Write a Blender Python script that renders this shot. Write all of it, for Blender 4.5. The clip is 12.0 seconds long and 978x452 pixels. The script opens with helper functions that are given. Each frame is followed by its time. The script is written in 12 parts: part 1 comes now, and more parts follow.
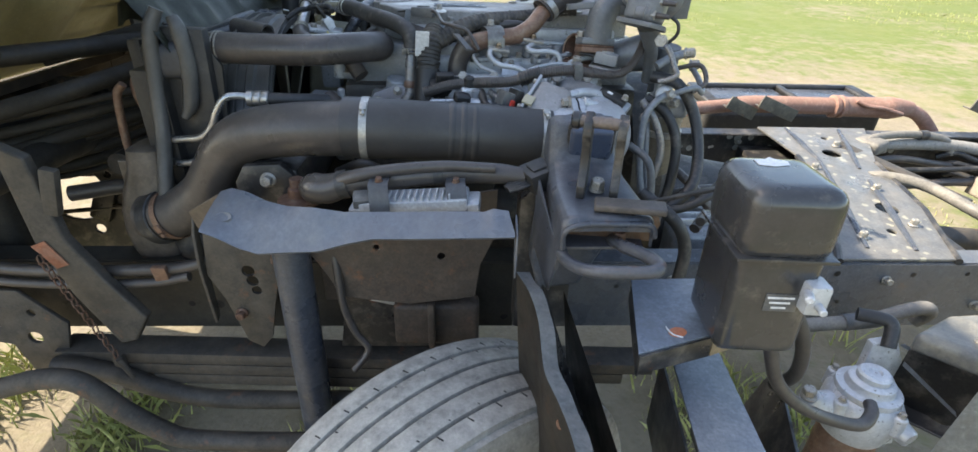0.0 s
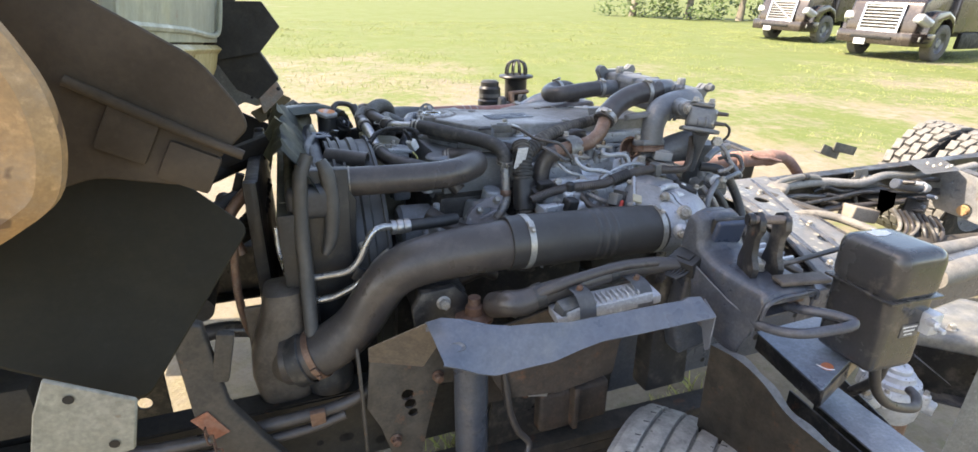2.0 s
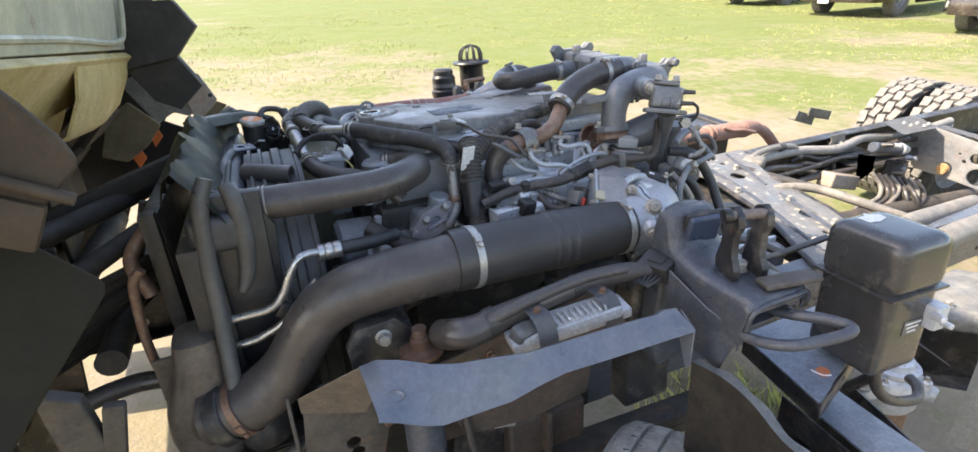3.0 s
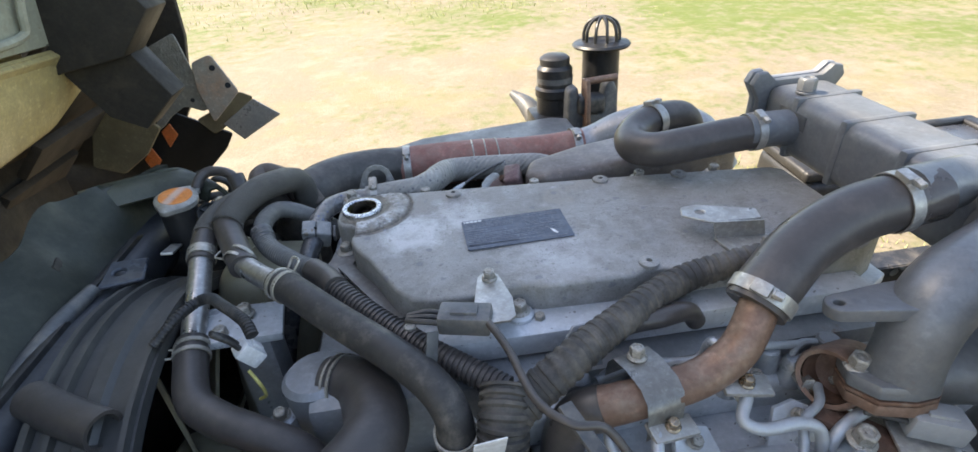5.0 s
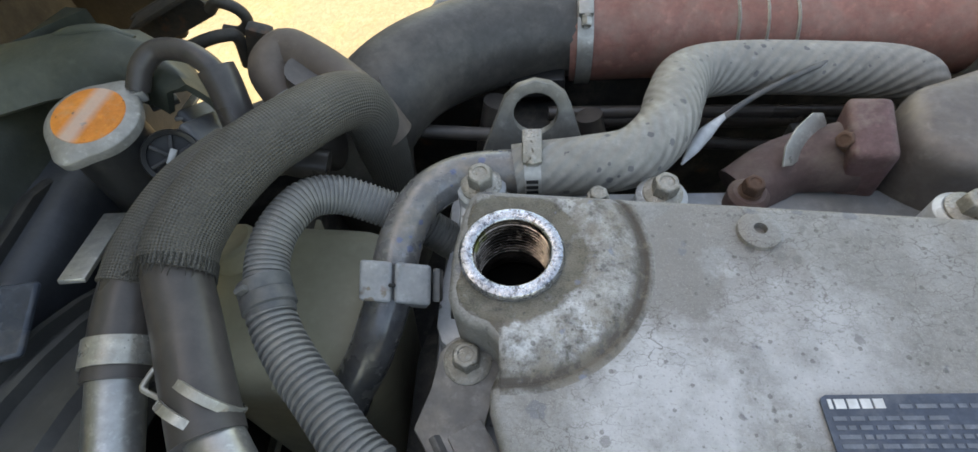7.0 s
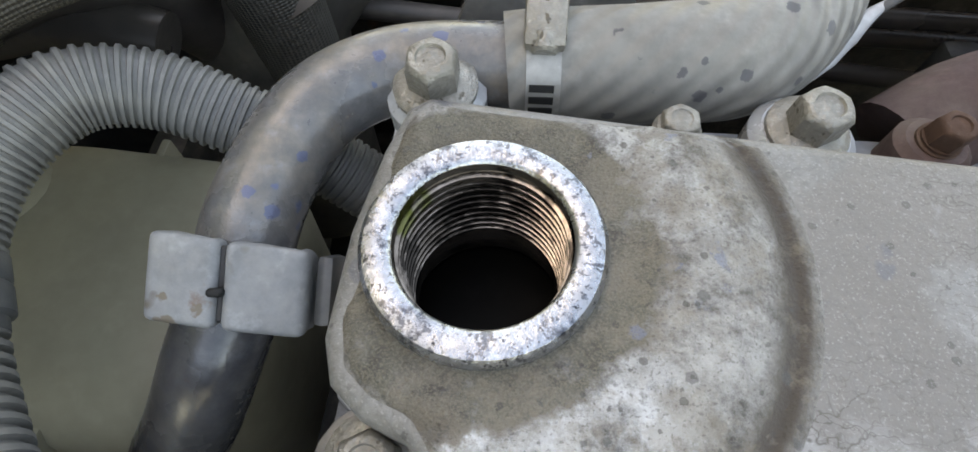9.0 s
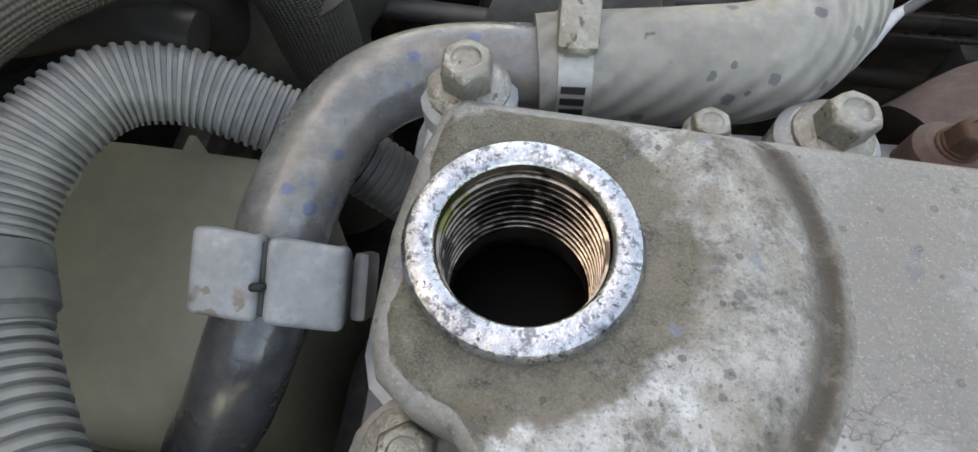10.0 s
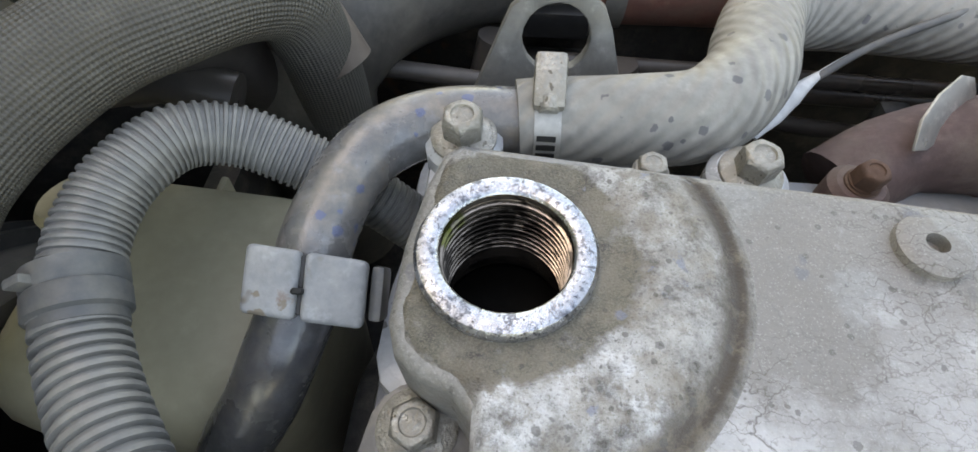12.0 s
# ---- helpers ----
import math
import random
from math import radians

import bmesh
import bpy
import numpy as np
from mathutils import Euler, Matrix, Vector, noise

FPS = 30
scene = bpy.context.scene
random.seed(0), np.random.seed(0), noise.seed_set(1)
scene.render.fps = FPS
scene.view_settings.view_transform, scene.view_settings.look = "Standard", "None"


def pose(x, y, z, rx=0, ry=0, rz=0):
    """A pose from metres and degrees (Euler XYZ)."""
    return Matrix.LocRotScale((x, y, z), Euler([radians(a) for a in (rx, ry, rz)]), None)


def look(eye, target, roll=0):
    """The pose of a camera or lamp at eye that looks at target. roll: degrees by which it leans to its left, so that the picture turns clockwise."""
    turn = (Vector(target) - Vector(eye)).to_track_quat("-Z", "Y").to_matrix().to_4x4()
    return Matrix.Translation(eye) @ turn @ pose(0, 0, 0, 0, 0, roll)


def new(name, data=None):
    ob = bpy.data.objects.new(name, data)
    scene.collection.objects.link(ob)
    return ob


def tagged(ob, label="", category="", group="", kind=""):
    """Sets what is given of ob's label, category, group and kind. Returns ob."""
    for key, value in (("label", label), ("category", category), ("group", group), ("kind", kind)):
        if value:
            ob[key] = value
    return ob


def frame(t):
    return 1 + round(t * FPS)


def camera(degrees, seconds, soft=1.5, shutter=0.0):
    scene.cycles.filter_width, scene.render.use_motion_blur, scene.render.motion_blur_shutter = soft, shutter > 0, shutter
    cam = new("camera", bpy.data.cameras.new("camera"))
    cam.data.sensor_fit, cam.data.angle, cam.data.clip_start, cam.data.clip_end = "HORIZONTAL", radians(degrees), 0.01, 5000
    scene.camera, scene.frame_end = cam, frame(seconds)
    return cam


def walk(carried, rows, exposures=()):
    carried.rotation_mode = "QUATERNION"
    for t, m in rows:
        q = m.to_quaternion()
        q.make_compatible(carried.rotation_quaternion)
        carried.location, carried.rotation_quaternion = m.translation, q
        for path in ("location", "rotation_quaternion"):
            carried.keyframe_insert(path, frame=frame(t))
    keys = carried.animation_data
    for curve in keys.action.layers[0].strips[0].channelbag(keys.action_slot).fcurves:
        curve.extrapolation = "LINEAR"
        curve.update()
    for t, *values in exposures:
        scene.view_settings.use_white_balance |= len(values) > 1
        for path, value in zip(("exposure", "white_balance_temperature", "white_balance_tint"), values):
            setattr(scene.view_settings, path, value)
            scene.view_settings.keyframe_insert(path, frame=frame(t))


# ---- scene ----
cam = camera(85.8, 12.0)
# seconds, place in metres, yaw, pitch and roll in degrees
PATH = [
    (0.0, 0.0000, 0.0000, 1.4400, -2.80, -27.99, 1.70),
    (0.5, -0.1700, 0.1685, 1.4695, -7.22, -25.17, 1.38),
    (1.0, -0.3044, 0.1827, 1.5028, -12.34, -23.35, 1.51),
    (1.5, -0.5008, 0.0771, 1.5729, -16.71, -21.81, 1.36),
    (2.0, -0.6320, 0.0403, 1.5716, -20.58, -21.51, 0.47),
    (2.5, -0.6654, 0.0670, 1.5595, -23.09, -22.34, -1.62),
    (2.7, -0.6094, 0.0870, 1.5615, -23.47, -22.75, -2.52),
    (4.3, -0.1634, 0.6712, 1.5687, -12.49, -26.75, -5.55),
    (4.5, -0.1207, 0.7157, 1.5617, -10.37, -28.05, -5.11),
    (5.0, -0.1152, 0.9307, 1.6554, -5.71, -30.62, -4.39),
    (5.5, -0.1496, 1.1285, 1.6444, -0.24, -35.27, -5.14),
    (6.0, -0.1659, 1.2953, 1.6265, 4.00, -41.93, -5.37),
    (6.5, -0.2349, 1.4382, 1.5891, 2.86, -52.62, -2.89),
    (7.0, -0.2181, 1.4720, 1.5472, 7.94, -55.50, -7.18),
    (8.8, -0.2200, 1.5686, 1.4099, 7.61, -62.15, -2.95),
    (9.0, -0.2199, 1.5687, 1.4111, 7.44, -62.14, -2.79),
    (9.5, -0.2270, 1.5677, 1.4145, 7.90, -62.17, -2.89),
    (10.0, -0.2290, 1.5669, 1.4145, 7.64, -62.52, -2.39),
    (10.5, -0.2240, 1.5642, 1.4119, 7.13, -62.03, -1.79),
    (11.0, -0.2306, 1.5520, 1.4193, 6.72, -60.55, -1.42),
    (11.5, -0.2207, 1.5457, 1.4355, 6.21, -58.56, -1.12),
    (12.0, -0.2264, 1.5397, 1.4442, 5.13, -57.37, -0.39),
]
walk(cam, [(t, pose(x, y, z, 90 + pitch, 0, yaw) @ pose(0, 0, 0, 0, 0, roll)) for t, x, y, z, yaw, pitch, roll in PATH], [(0.0, 1.84, 7400, 9), (0.5, 1.74, 7700, 9), (1.0, 1.95, 7600, 12), (2.7, 2.0, 7600, 15), (4.5, 1.92, 7400, 13), (5.0, 1.92, 7600, 12), (5.5, 1.68, 8200, 9), (6.0, 1.65, 8500, 10), (6.5, 1.72, 8900, 10), (7.0, 2.12, 9600, 9), (9.0, 2.5, 10900, 12), (10.5, 2.48, 10900, 12), (12.0, 2.62, 10700, 12)])

# ---- light ----
SUN_AZ, SUN_EL = 166.0, 46.0   # degrees: counter-clockwise from +x, and above the horizon
world = bpy.data.worlds.new("sky")
scene.world = world
world.use_nodes = True
wn = world.node_tree
sky = wn.nodes.new("ShaderNodeTexSky")
sky.sky_type, sky.sun_disc = "NISHITA", False
sky.sun_elevation, sky.sun_rotation = radians(SUN_EL), radians(90 - SUN_AZ)
sky.air_density, sky.dust_density, sky.ozone_density = 1.0, 1.5, 1.0
wn.links.new(sky.outputs[0], wn.nodes["Background"].inputs[0])
wn.nodes["Background"].inputs[1].default_value = 0.15
sun = new("sun", bpy.data.lights.new("sun", "SUN"))
sun.data.energy, sun.data.angle, sun.data.color = 3.6, radians(0.6), (1.0, 0.95, 0.86)
SUN_DIR = Vector((math.cos(radians(SUN_AZ)) * math.cos(radians(SUN_EL)), math.sin(radians(SUN_AZ)) * math.cos(radians(SUN_EL)), math.sin(radians(SUN_EL))))
sun.matrix_world = look(SUN_DIR * 30, (0, 0, 0))

# ---- materials ----


def mat(name, a, b=None, rough=0.6, metal=0.0, coarse=9.0, fine=160.0, bump=0.25, dust=0.0, dust_col=(0.30, 0.26, 0.21), spots=0.0, spot_col=(0.05, 0.05, 0.05), spot_scale=60.0, rust=0.0, rvar=0.15, emit=0.0, coat=0.0, bumpd=0.0015, mottle=1.0):
    """Two colours mixed by coarse and fine noise in metres, with dust, spots, rust and relief."""
    m = bpy.data.materials.new(name)
    m.use_nodes = True
    n, l = m.node_tree.nodes, m.node_tree.links
    p = n["Principled BSDF"]
    b = b or tuple(c * 0.6 for c in a)
    geo = n.new("ShaderNodeNewGeometry")

    def noise_at(scale, detail=5.0, rough_=0.6, lo=0.35, hi=0.65):
        t = n.new("ShaderNodeTexNoise")
        t.inputs["Scale"].default_value, t.inputs["Detail"].default_value, t.inputs["Roughness"].default_value = scale, detail, rough_
        l.new(geo.outputs["Position"], t.inputs["Vector"])
        r = n.new("ShaderNodeMapRange")
        r.inputs[1].default_value, r.inputs[2].default_value = lo, hi
        l.new(t.outputs["Fac"], r.inputs[0])
        return t, r

    def blend(fac, x, y, k=1.0):
        mx = n.new("ShaderNodeMix")
        mx.data_type = "RGBA"
        if k != 1.0:
            q = n.new("ShaderNodeMath")
            q.operation = "MULTIPLY"
            q.inputs[1].default_value = k
            l.new(fac, q.inputs[0])
            fac = q.outputs[0]
        l.new(fac, mx.inputs[0])
        for sock, v in ((mx.inputs[6], x), (mx.inputs[7], y)):
            if isinstance(v, tuple):
                sock.default_value = (*v, 1)
            else:
                l.new(v, sock)
        return mx.outputs[2]

    _, c1 = noise_at(coarse)
    f0, f1 = noise_at(fine, 4.0)
    col = blend(c1.outputs[0], a, b)
    _, m1 = noise_at(max(38.0, coarse * 3.1), 7.0, 0.68, 0.42, 0.62)
    col = blend(m1.outputs[0], col, tuple(c * 0.58 for c in a), 0.55 * mottle)
    _, p1 = noise_at(max(75.0, coarse * 5.3), 6.0, 0.6, 0.56, 0.70)
    col = blend(p1.outputs[0], col, tuple(min(0.85, c * 1.5 + 0.01) for c in a), 0.5 * mottle)
    col = blend(f1.outputs[0], col, tuple(c * 0.55 for c in a), 0.6 * mottle)
    if dust:
        _, d1 = noise_at(coarse * 2.3, 8.0, 0.7, 0.62 - 0.35 * dust, 0.85 - 0.2 * dust)
        col = blend(d1.outputs[0], col, dust_col, min(0.85, 0.3 + dust * 0.5))
    if rust:
        _, r1 = noise_at(coarse * 1.7 + 3, 8.0, 0.7, 0.66 - 0.3 * rust, 0.78 - 0.25 * rust)
        col = blend(r1.outputs[0], col, (0.17, 0.075, 0.035), 0.85)
    if spots:
        _, s1 = noise_at(spot_scale, 2.0, 0.5, 0.72 - 0.2 * spots, 0.76 - 0.2 * spots)
        col = blend(s1.outputs[0], col, spot_col, 0.8)
    l.new(col, p.inputs["Base Color"])
    rr = n.new("ShaderNodeMapRange")
    rr.inputs[3].default_value, rr.inputs[4].default_value = max(0.03, rough - rvar), min(1.0, rough + rvar)
    l.new(c1.outputs[0], rr.inputs[0])
    l.new(rr.outputs[0], p.inputs["Roughness"])
    p.inputs["Metallic"].default_value = metal
    p.inputs["Coat Weight"].default_value = coat
    if bump:
        bp = n.new("ShaderNodeBump")
        bp.inputs["Strength"].default_value, bp.inputs["Distance"].default_value = bump, bumpd
        l.new(f0.outputs["Fac"], bp.inputs["Height"])
        l.new(bp.outputs[0], p.inputs["Normal"])
    return m


RUBBER = mat("dusty_rubber", (0.064, 0.056, 0.052), (0.05, 0.044, 0.042), 0.4, dust=0.40, dust_col=(0.135, 0.115, 0.10), bump=0.12, mottle=0.5)
COOLER = mat("dull_grey_steel", (0.155, 0.166, 0.178), (0.125, 0.133, 0.142), 0.45, 0.2, dust=0.4, dust_col=(0.22, 0.21, 0.195), bump=0.25, rust=0.05, mottle=0.6)
RUBBER_D = mat("dark_rubber", (0.03, 0.03, 0.031), (0.02, 0.02, 0.021), 0.5, dust=0.3, bump=0.12, mottle=0.8)
PLASTIC = mat("black_plastic", (0.018, 0.018, 0.019), (0.026, 0.025, 0.024), 0.45, dust=0.25, dust_col=(0.14, 0.125, 0.105), bump=0.12, mottle=0.8)
PLASTIC_G = mat("grey_plastic", (0.10, 0.105, 0.11), (0.075, 0.078, 0.08), 0.5, dust=0.4, bump=0.1)
TANK = mat("satin_black_tank", (0.038, 0.038, 0.040), (0.052, 0.051, 0.05), 0.22, dust=0.16, bump=0.06, coat=0.2, mottle=0.4)
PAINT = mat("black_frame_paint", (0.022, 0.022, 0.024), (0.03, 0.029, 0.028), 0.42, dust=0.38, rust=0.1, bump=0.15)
PAINT_B = mat("blue_black_paint", (0.052, 0.062, 0.082), (0.075, 0.083, 0.10), 0.32, dust=0.22, bump=0.12)
PAINT_DUST = mat("dust_covered_black_paint", (0.045, 0.041, 0.036), (0.06, 0.053, 0.045), 0.65, dust=0.6, dust_col=(0.11, 0.09, 0.068), rust=0.22, bump=0.3)
CAST = mat("cast_aluminium", (0.56, 0.585, 0.615), (0.44, 0.46, 0.485), 0.4, 0.25, coarse=18, dust=0.2, dust_col=(0.27, 0.25, 0.22), bump=0.45, mottle=0.55, spots=0.2, spot_col=(0.12, 0.105, 0.09), spot_scale=140)
CAST_D = mat("dark_cast_iron", (0.30, 0.315, 0.335), (0.22, 0.23, 0.245), 0.42, 0.25, dust=0.2, dust_col=(0.22, 0.2, 0.175), bump=0.4, rust=0.08, mottle=0.6)
BLOCK = mat("oily_engine_block", (0.035, 0.034, 0.034), (0.05, 0.046, 0.042), 0.55, 0.2, dust=0.35, rust=0.12, bump=0.5)
GALV = mat("galvanised_steel", (0.52, 0.51, 0.48), (0.38, 0.37, 0.345), 0.42, 0.6, coarse=30, dust=0.3, bump=0.15)
BOLT = mat("zinc_bolt", (0.44, 0.42, 0.38), (0.27, 0.25, 0.215), 0.4, 0.5, coarse=70, fine=500, dust=0.4, dust_col=(0.2, 0.17, 0.13), rust=0.12, bump=0.6, spots=0.3, spot_col=(0.09, 0.075, 0.055), spot_scale=260)
RUSTY = mat("rusty_steel", (0.16, 0.085, 0.055), (0.10, 0.06, 0.045), 0.75, 0.2, coarse=25, dust=0.3, bump=0.5)
RUST_PIPE = mat("heat_browned_pipe", (0.25, 0.15, 0.105), (0.17, 0.11, 0.085), 0.55, 0.4, coarse=20, dust=0.4, bump=0.2)
EXHAUST = mat("red_rusted_exhaust", (0.34, 0.2, 0.16), (0.27, 0.15, 0.115), 0.8, 0.1, coarse=12, dust=0.3, bump=0.3)
RED_HOSE = mat("faded_red_silicone", (0.33, 0.145, 0.115), (0.25, 0.11, 0.09), 0.65, coarse=18, dust=0.55, dust_col=(0.27, 0.2, 0.17), bump=0.2)
ALU_PIPE = mat("bare_aluminium_pipe", (0.55, 0.55, 0.54), (0.42, 0.41, 0.40), 0.35, 0.85, coarse=30, dust=0.2, bump=0.1)
CREAM = mat("cream_paint", (0.40, 0.41, 0.32), (0.33, 0.33, 0.25), 0.5, dust=0.4, dust_col=(0.24, 0.2, 0.12), rust=0.15, bump=0.08, mottle=0.5)
BROWN_PANEL = mat("muddy_brown_panel", (0.052, 0.036, 0.022), (0.036, 0.026, 0.016), 0.8, coarse=5, dust=0.4, dust_col=(0.10, 0.072, 0.046), bump=0.25, mottle=0.4)
FLAP = mat("mud_flap_rubber", (0.022, 0.019, 0.012), (0.027, 0.022, 0.013), 0.75, coarse=4, dust=0.3, dust_col=(0.044, 0.035, 0.02), bump=0.08, mottle=0.3)
FLAP.node_tree.nodes["Principled BSDF"].inputs["Specular IOR Level"].default_value = 0.15
TAN = mat("stained_tan_panel", (0.46, 0.28, 0.13), (0.37, 0.21, 0.09), 0.6, dust=0.35, spots=0.35, spot_col=(0.12, 0.07, 0.04), spot_scale=28, bump=0.15)
TYRE = mat("dusty_tyre_rubber", (0.17, 0.163, 0.15), (0.13, 0.125, 0.115), 0.85, coarse=16, fine=220, dust=0.6, dust_col=(0.31, 0.29, 0.25), bump=0.5)
TYRE_W = mat("pale_dusty_tread", (0.28, 0.275, 0.255), (0.21, 0.205, 0.19), 0.85, coarse=16, fine=220, dust=0.8, dust_col=(0.48, 0.46, 0.42), bump=0.5)
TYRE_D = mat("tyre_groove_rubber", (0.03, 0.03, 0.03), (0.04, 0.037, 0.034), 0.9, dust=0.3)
WHITE = mat("white_label", (0.75, 0.76, 0.77), (0.68, 0.69, 0.7), 0.5, bump=0.05)
ORANGE = mat("orange_diamond", (0.85, 0.22, 0.06), (0.75, 0.18, 0.05), 0.35, bump=0.05)
ORANGE_DEC = mat("faded_orange_decal", (0.62, 0.2, 0.09), (0.5, 0.15, 0.07), 0.55, dust=0.3)
BLACK = mat("flat_black", (0.006, 0.006, 0.006), (0.004, 0.004, 0.004), 0.6, bump=0.0)
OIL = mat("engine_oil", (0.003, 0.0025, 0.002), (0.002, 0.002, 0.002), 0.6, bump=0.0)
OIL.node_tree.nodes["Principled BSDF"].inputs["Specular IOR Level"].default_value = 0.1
TANPLASTIC = mat("aged_cream_plastic", (0.38, 0.345, 0.25), (0.31, 0.28, 0.20), 0.6, dust=0.2, bump=0.02, mottle=0.25)
RED = mat("red_plastic", (0.6, 0.05, 0.03), (0.5, 0.04, 0.03), 0.4, bump=0.0)
BRASS = mat("brass_threads", (0.45, 0.36, 0.26), (0.2, 0.16, 0.12), 0.28, 0.85, coarse=90, spots=0.5, spot_col=(0.01, 0.008, 0.006), spot_scale=200, bump=0.2)



def dots(m, scale, radius, share, colour, strength=0.7, ring=None):
    """Round droplet or sun-dapple marks of uneven size scattered over a material."""
    n, l = m.node_tree.nodes, m.node_tree.links
    p = n["Principled BSDF"]
    col = p.inputs["Base Color"].links[0].from_socket
    geo, v, wob = n.new("ShaderNodeNewGeometry"), n.new("ShaderNodeTexVoronoi"), n.new("ShaderNodeTexNoise")
    v.inputs["Scale"].default_value, wob.inputs["Scale"].default_value = scale, scale * 4
    l.new(geo.outputs["Position"], wob.inputs["Vector"])
    off = n.new("ShaderNodeVectorMath")
    off.operation = "MULTIPLY_ADD"
    off.inputs[1].default_value = (0.35 / scale,) * 3
    l.new(wob.outputs["Color"], off.inputs[0]), l.new(geo.outputs["Position"], off.inputs[2])
    l.new(off.outputs[0], v.inputs["Vector"])
    sep = n.new("ShaderNodeSeparateColor")
    l.new(v.outputs["Color"], sep.inputs[0])
    size = n.new("ShaderNodeMapRange")     # only the cells above 1 - share carry a dot
    size.inputs[1].default_value, size.inputs[2].default_value, size.inputs[3].default_value, size.inputs[4].default_value = 1 - share, 1.0, 0.0, radius
    l.new(sep.outputs[0], size.inputs[0])
    d = n.new("ShaderNodeMath")
    d.operation = "SUBTRACT"
    l.new(size.outputs[0], d.inputs[0]), l.new(v.outputs["Distance"], d.inputs[1])
    f = n.new("ShaderNodeMapRange")
    f.inputs[1].default_value, f.inputs[2].default_value, f.inputs[4].default_value = 0.0, 0.06, strength
    l.new(d.outputs[0], f.inputs[0])
    mx = n.new("ShaderNodeMix")
    mx.data_type = "RGBA"
    mx.inputs[7].default_value = (*colour, 1)
    l.new(f.outputs[0], mx.inputs[0]), l.new(col, mx.inputs[6]), l.new(mx.outputs[2], p.inputs["Base Color"])
    return m


def cracks(m, scale, width, colour, strength=0.6, stretch=(0.5, 1.0, 1.0), patch=9.0):
    """Fine crazing in patches."""
    n, l = m.node_tree.nodes, m.node_tree.links
    p = n["Principled BSDF"]
    col = p.inputs["Base Color"].links[0].from_socket
    geo, v, q, sc = n.new("ShaderNodeNewGeometry"), n.new("ShaderNodeTexVoronoi"), n.new("ShaderNodeTexNoise"), n.new("ShaderNodeVectorMath")
    wob, off = n.new("ShaderNodeTexNoise"), n.new("ShaderNodeVectorMath")
    sc.operation, off.operation = "MULTIPLY", "MULTIPLY_ADD"
    sc.inputs[1].default_value = stretch
    wob.inputs["Scale"].default_value, off.inputs[1].default_value = scale * 1.5, (0.9 / scale,) * 3
    l.new(geo.outputs["Position"], wob.inputs["Vector"])
    l.new(wob.outputs["Color"], off.inputs[0]), l.new(geo.outputs["Position"], off.inputs[2]), l.new(off.outputs[0], sc.inputs[0])
    v.feature = "DISTANCE_TO_EDGE"
    v.inputs["Scale"].default_value, q.inputs["Scale"].default_value = scale, patch
    l.new(sc.outputs[0], v.inputs["Vector"]), l.new(geo.outputs["Position"], q.inputs["Vector"])
    f, g, k = n.new("ShaderNodeMapRange"), n.new("ShaderNodeMapRange"), n.new("ShaderNodeMath")
    f.inputs[1].default_value, f.inputs[2].default_value, f.inputs[3].default_value, f.inputs[4].default_value = 0.0, width, strength, 0.0
    g.inputs[1].default_value, g.inputs[2].default_value = 0.48, 0.6
    k.operation = "MULTIPLY"
    l.new(v.outputs["Distance"], f.inputs[0]), l.new(q.outputs["Fac"], g.inputs[0])
    l.new(f.outputs[0], k.inputs[0]), l.new(g.outputs[0], k.inputs[1])
    mx = n.new("ShaderNodeMix")
    mx.data_type = "RGBA"
    mx.inputs[7].default_value = (*colour, 1)
    l.new(k.outputs[0], mx.inputs[0]), l.new(col, mx.inputs[6]), l.new(mx.outputs[2], p.inputs["Base Color"])
    return m


HOSE_GREY = dots(mat("grey_coated_hose", (0.29, 0.28, 0.26), (0.24, 0.23, 0.215), 0.55, dust=0.5, dust_col=(0.29, 0.27, 0.235), bump=0.12), 150, 0.45, 0.35, (0.07, 0.07, 0.08), 0.8)
STEEL_HOSE = dots(mat("blue_grey_coated_pipe", (0.20, 0.205, 0.215), (0.29, 0.25, 0.205), 0.33, 0.3, coarse=38, dust=0.4, dust_col=(0.24, 0.21, 0.175), bump=0.25, rust=0.1), 170, 0.5, 0.35, (0.09, 0.12, 0.22), 0.75)


def spiral(n, l, around, pitch, lean):
    """A wave over a hose's own surface: around times round it, once for each pitch along it."""
    uv, sep = n.new("ShaderNodeUVMap"), n.new("ShaderNodeSeparateXYZ")
    uv.uv_map = "UVMap"
    l.new(uv.outputs[0], sep.inputs[0])
    a, b, w = n.new("ShaderNodeMath"), n.new("ShaderNodeMath"), n.new("ShaderNodeMath")
    a.operation, b.operation, w.operation = "MULTIPLY", "MULTIPLY_ADD", "SINE"
    a.inputs[1].default_value, b.inputs[1].default_value = 2 * math.pi * around, lean * 2 * math.pi / pitch
    l.new(sep.outputs[0], a.inputs[0]), l.new(sep.outputs[1], b.inputs[0]), l.new(a.outputs[0], b.inputs[2]), l.new(b.outputs[0], w.inputs[0])
    return w.outputs[0]


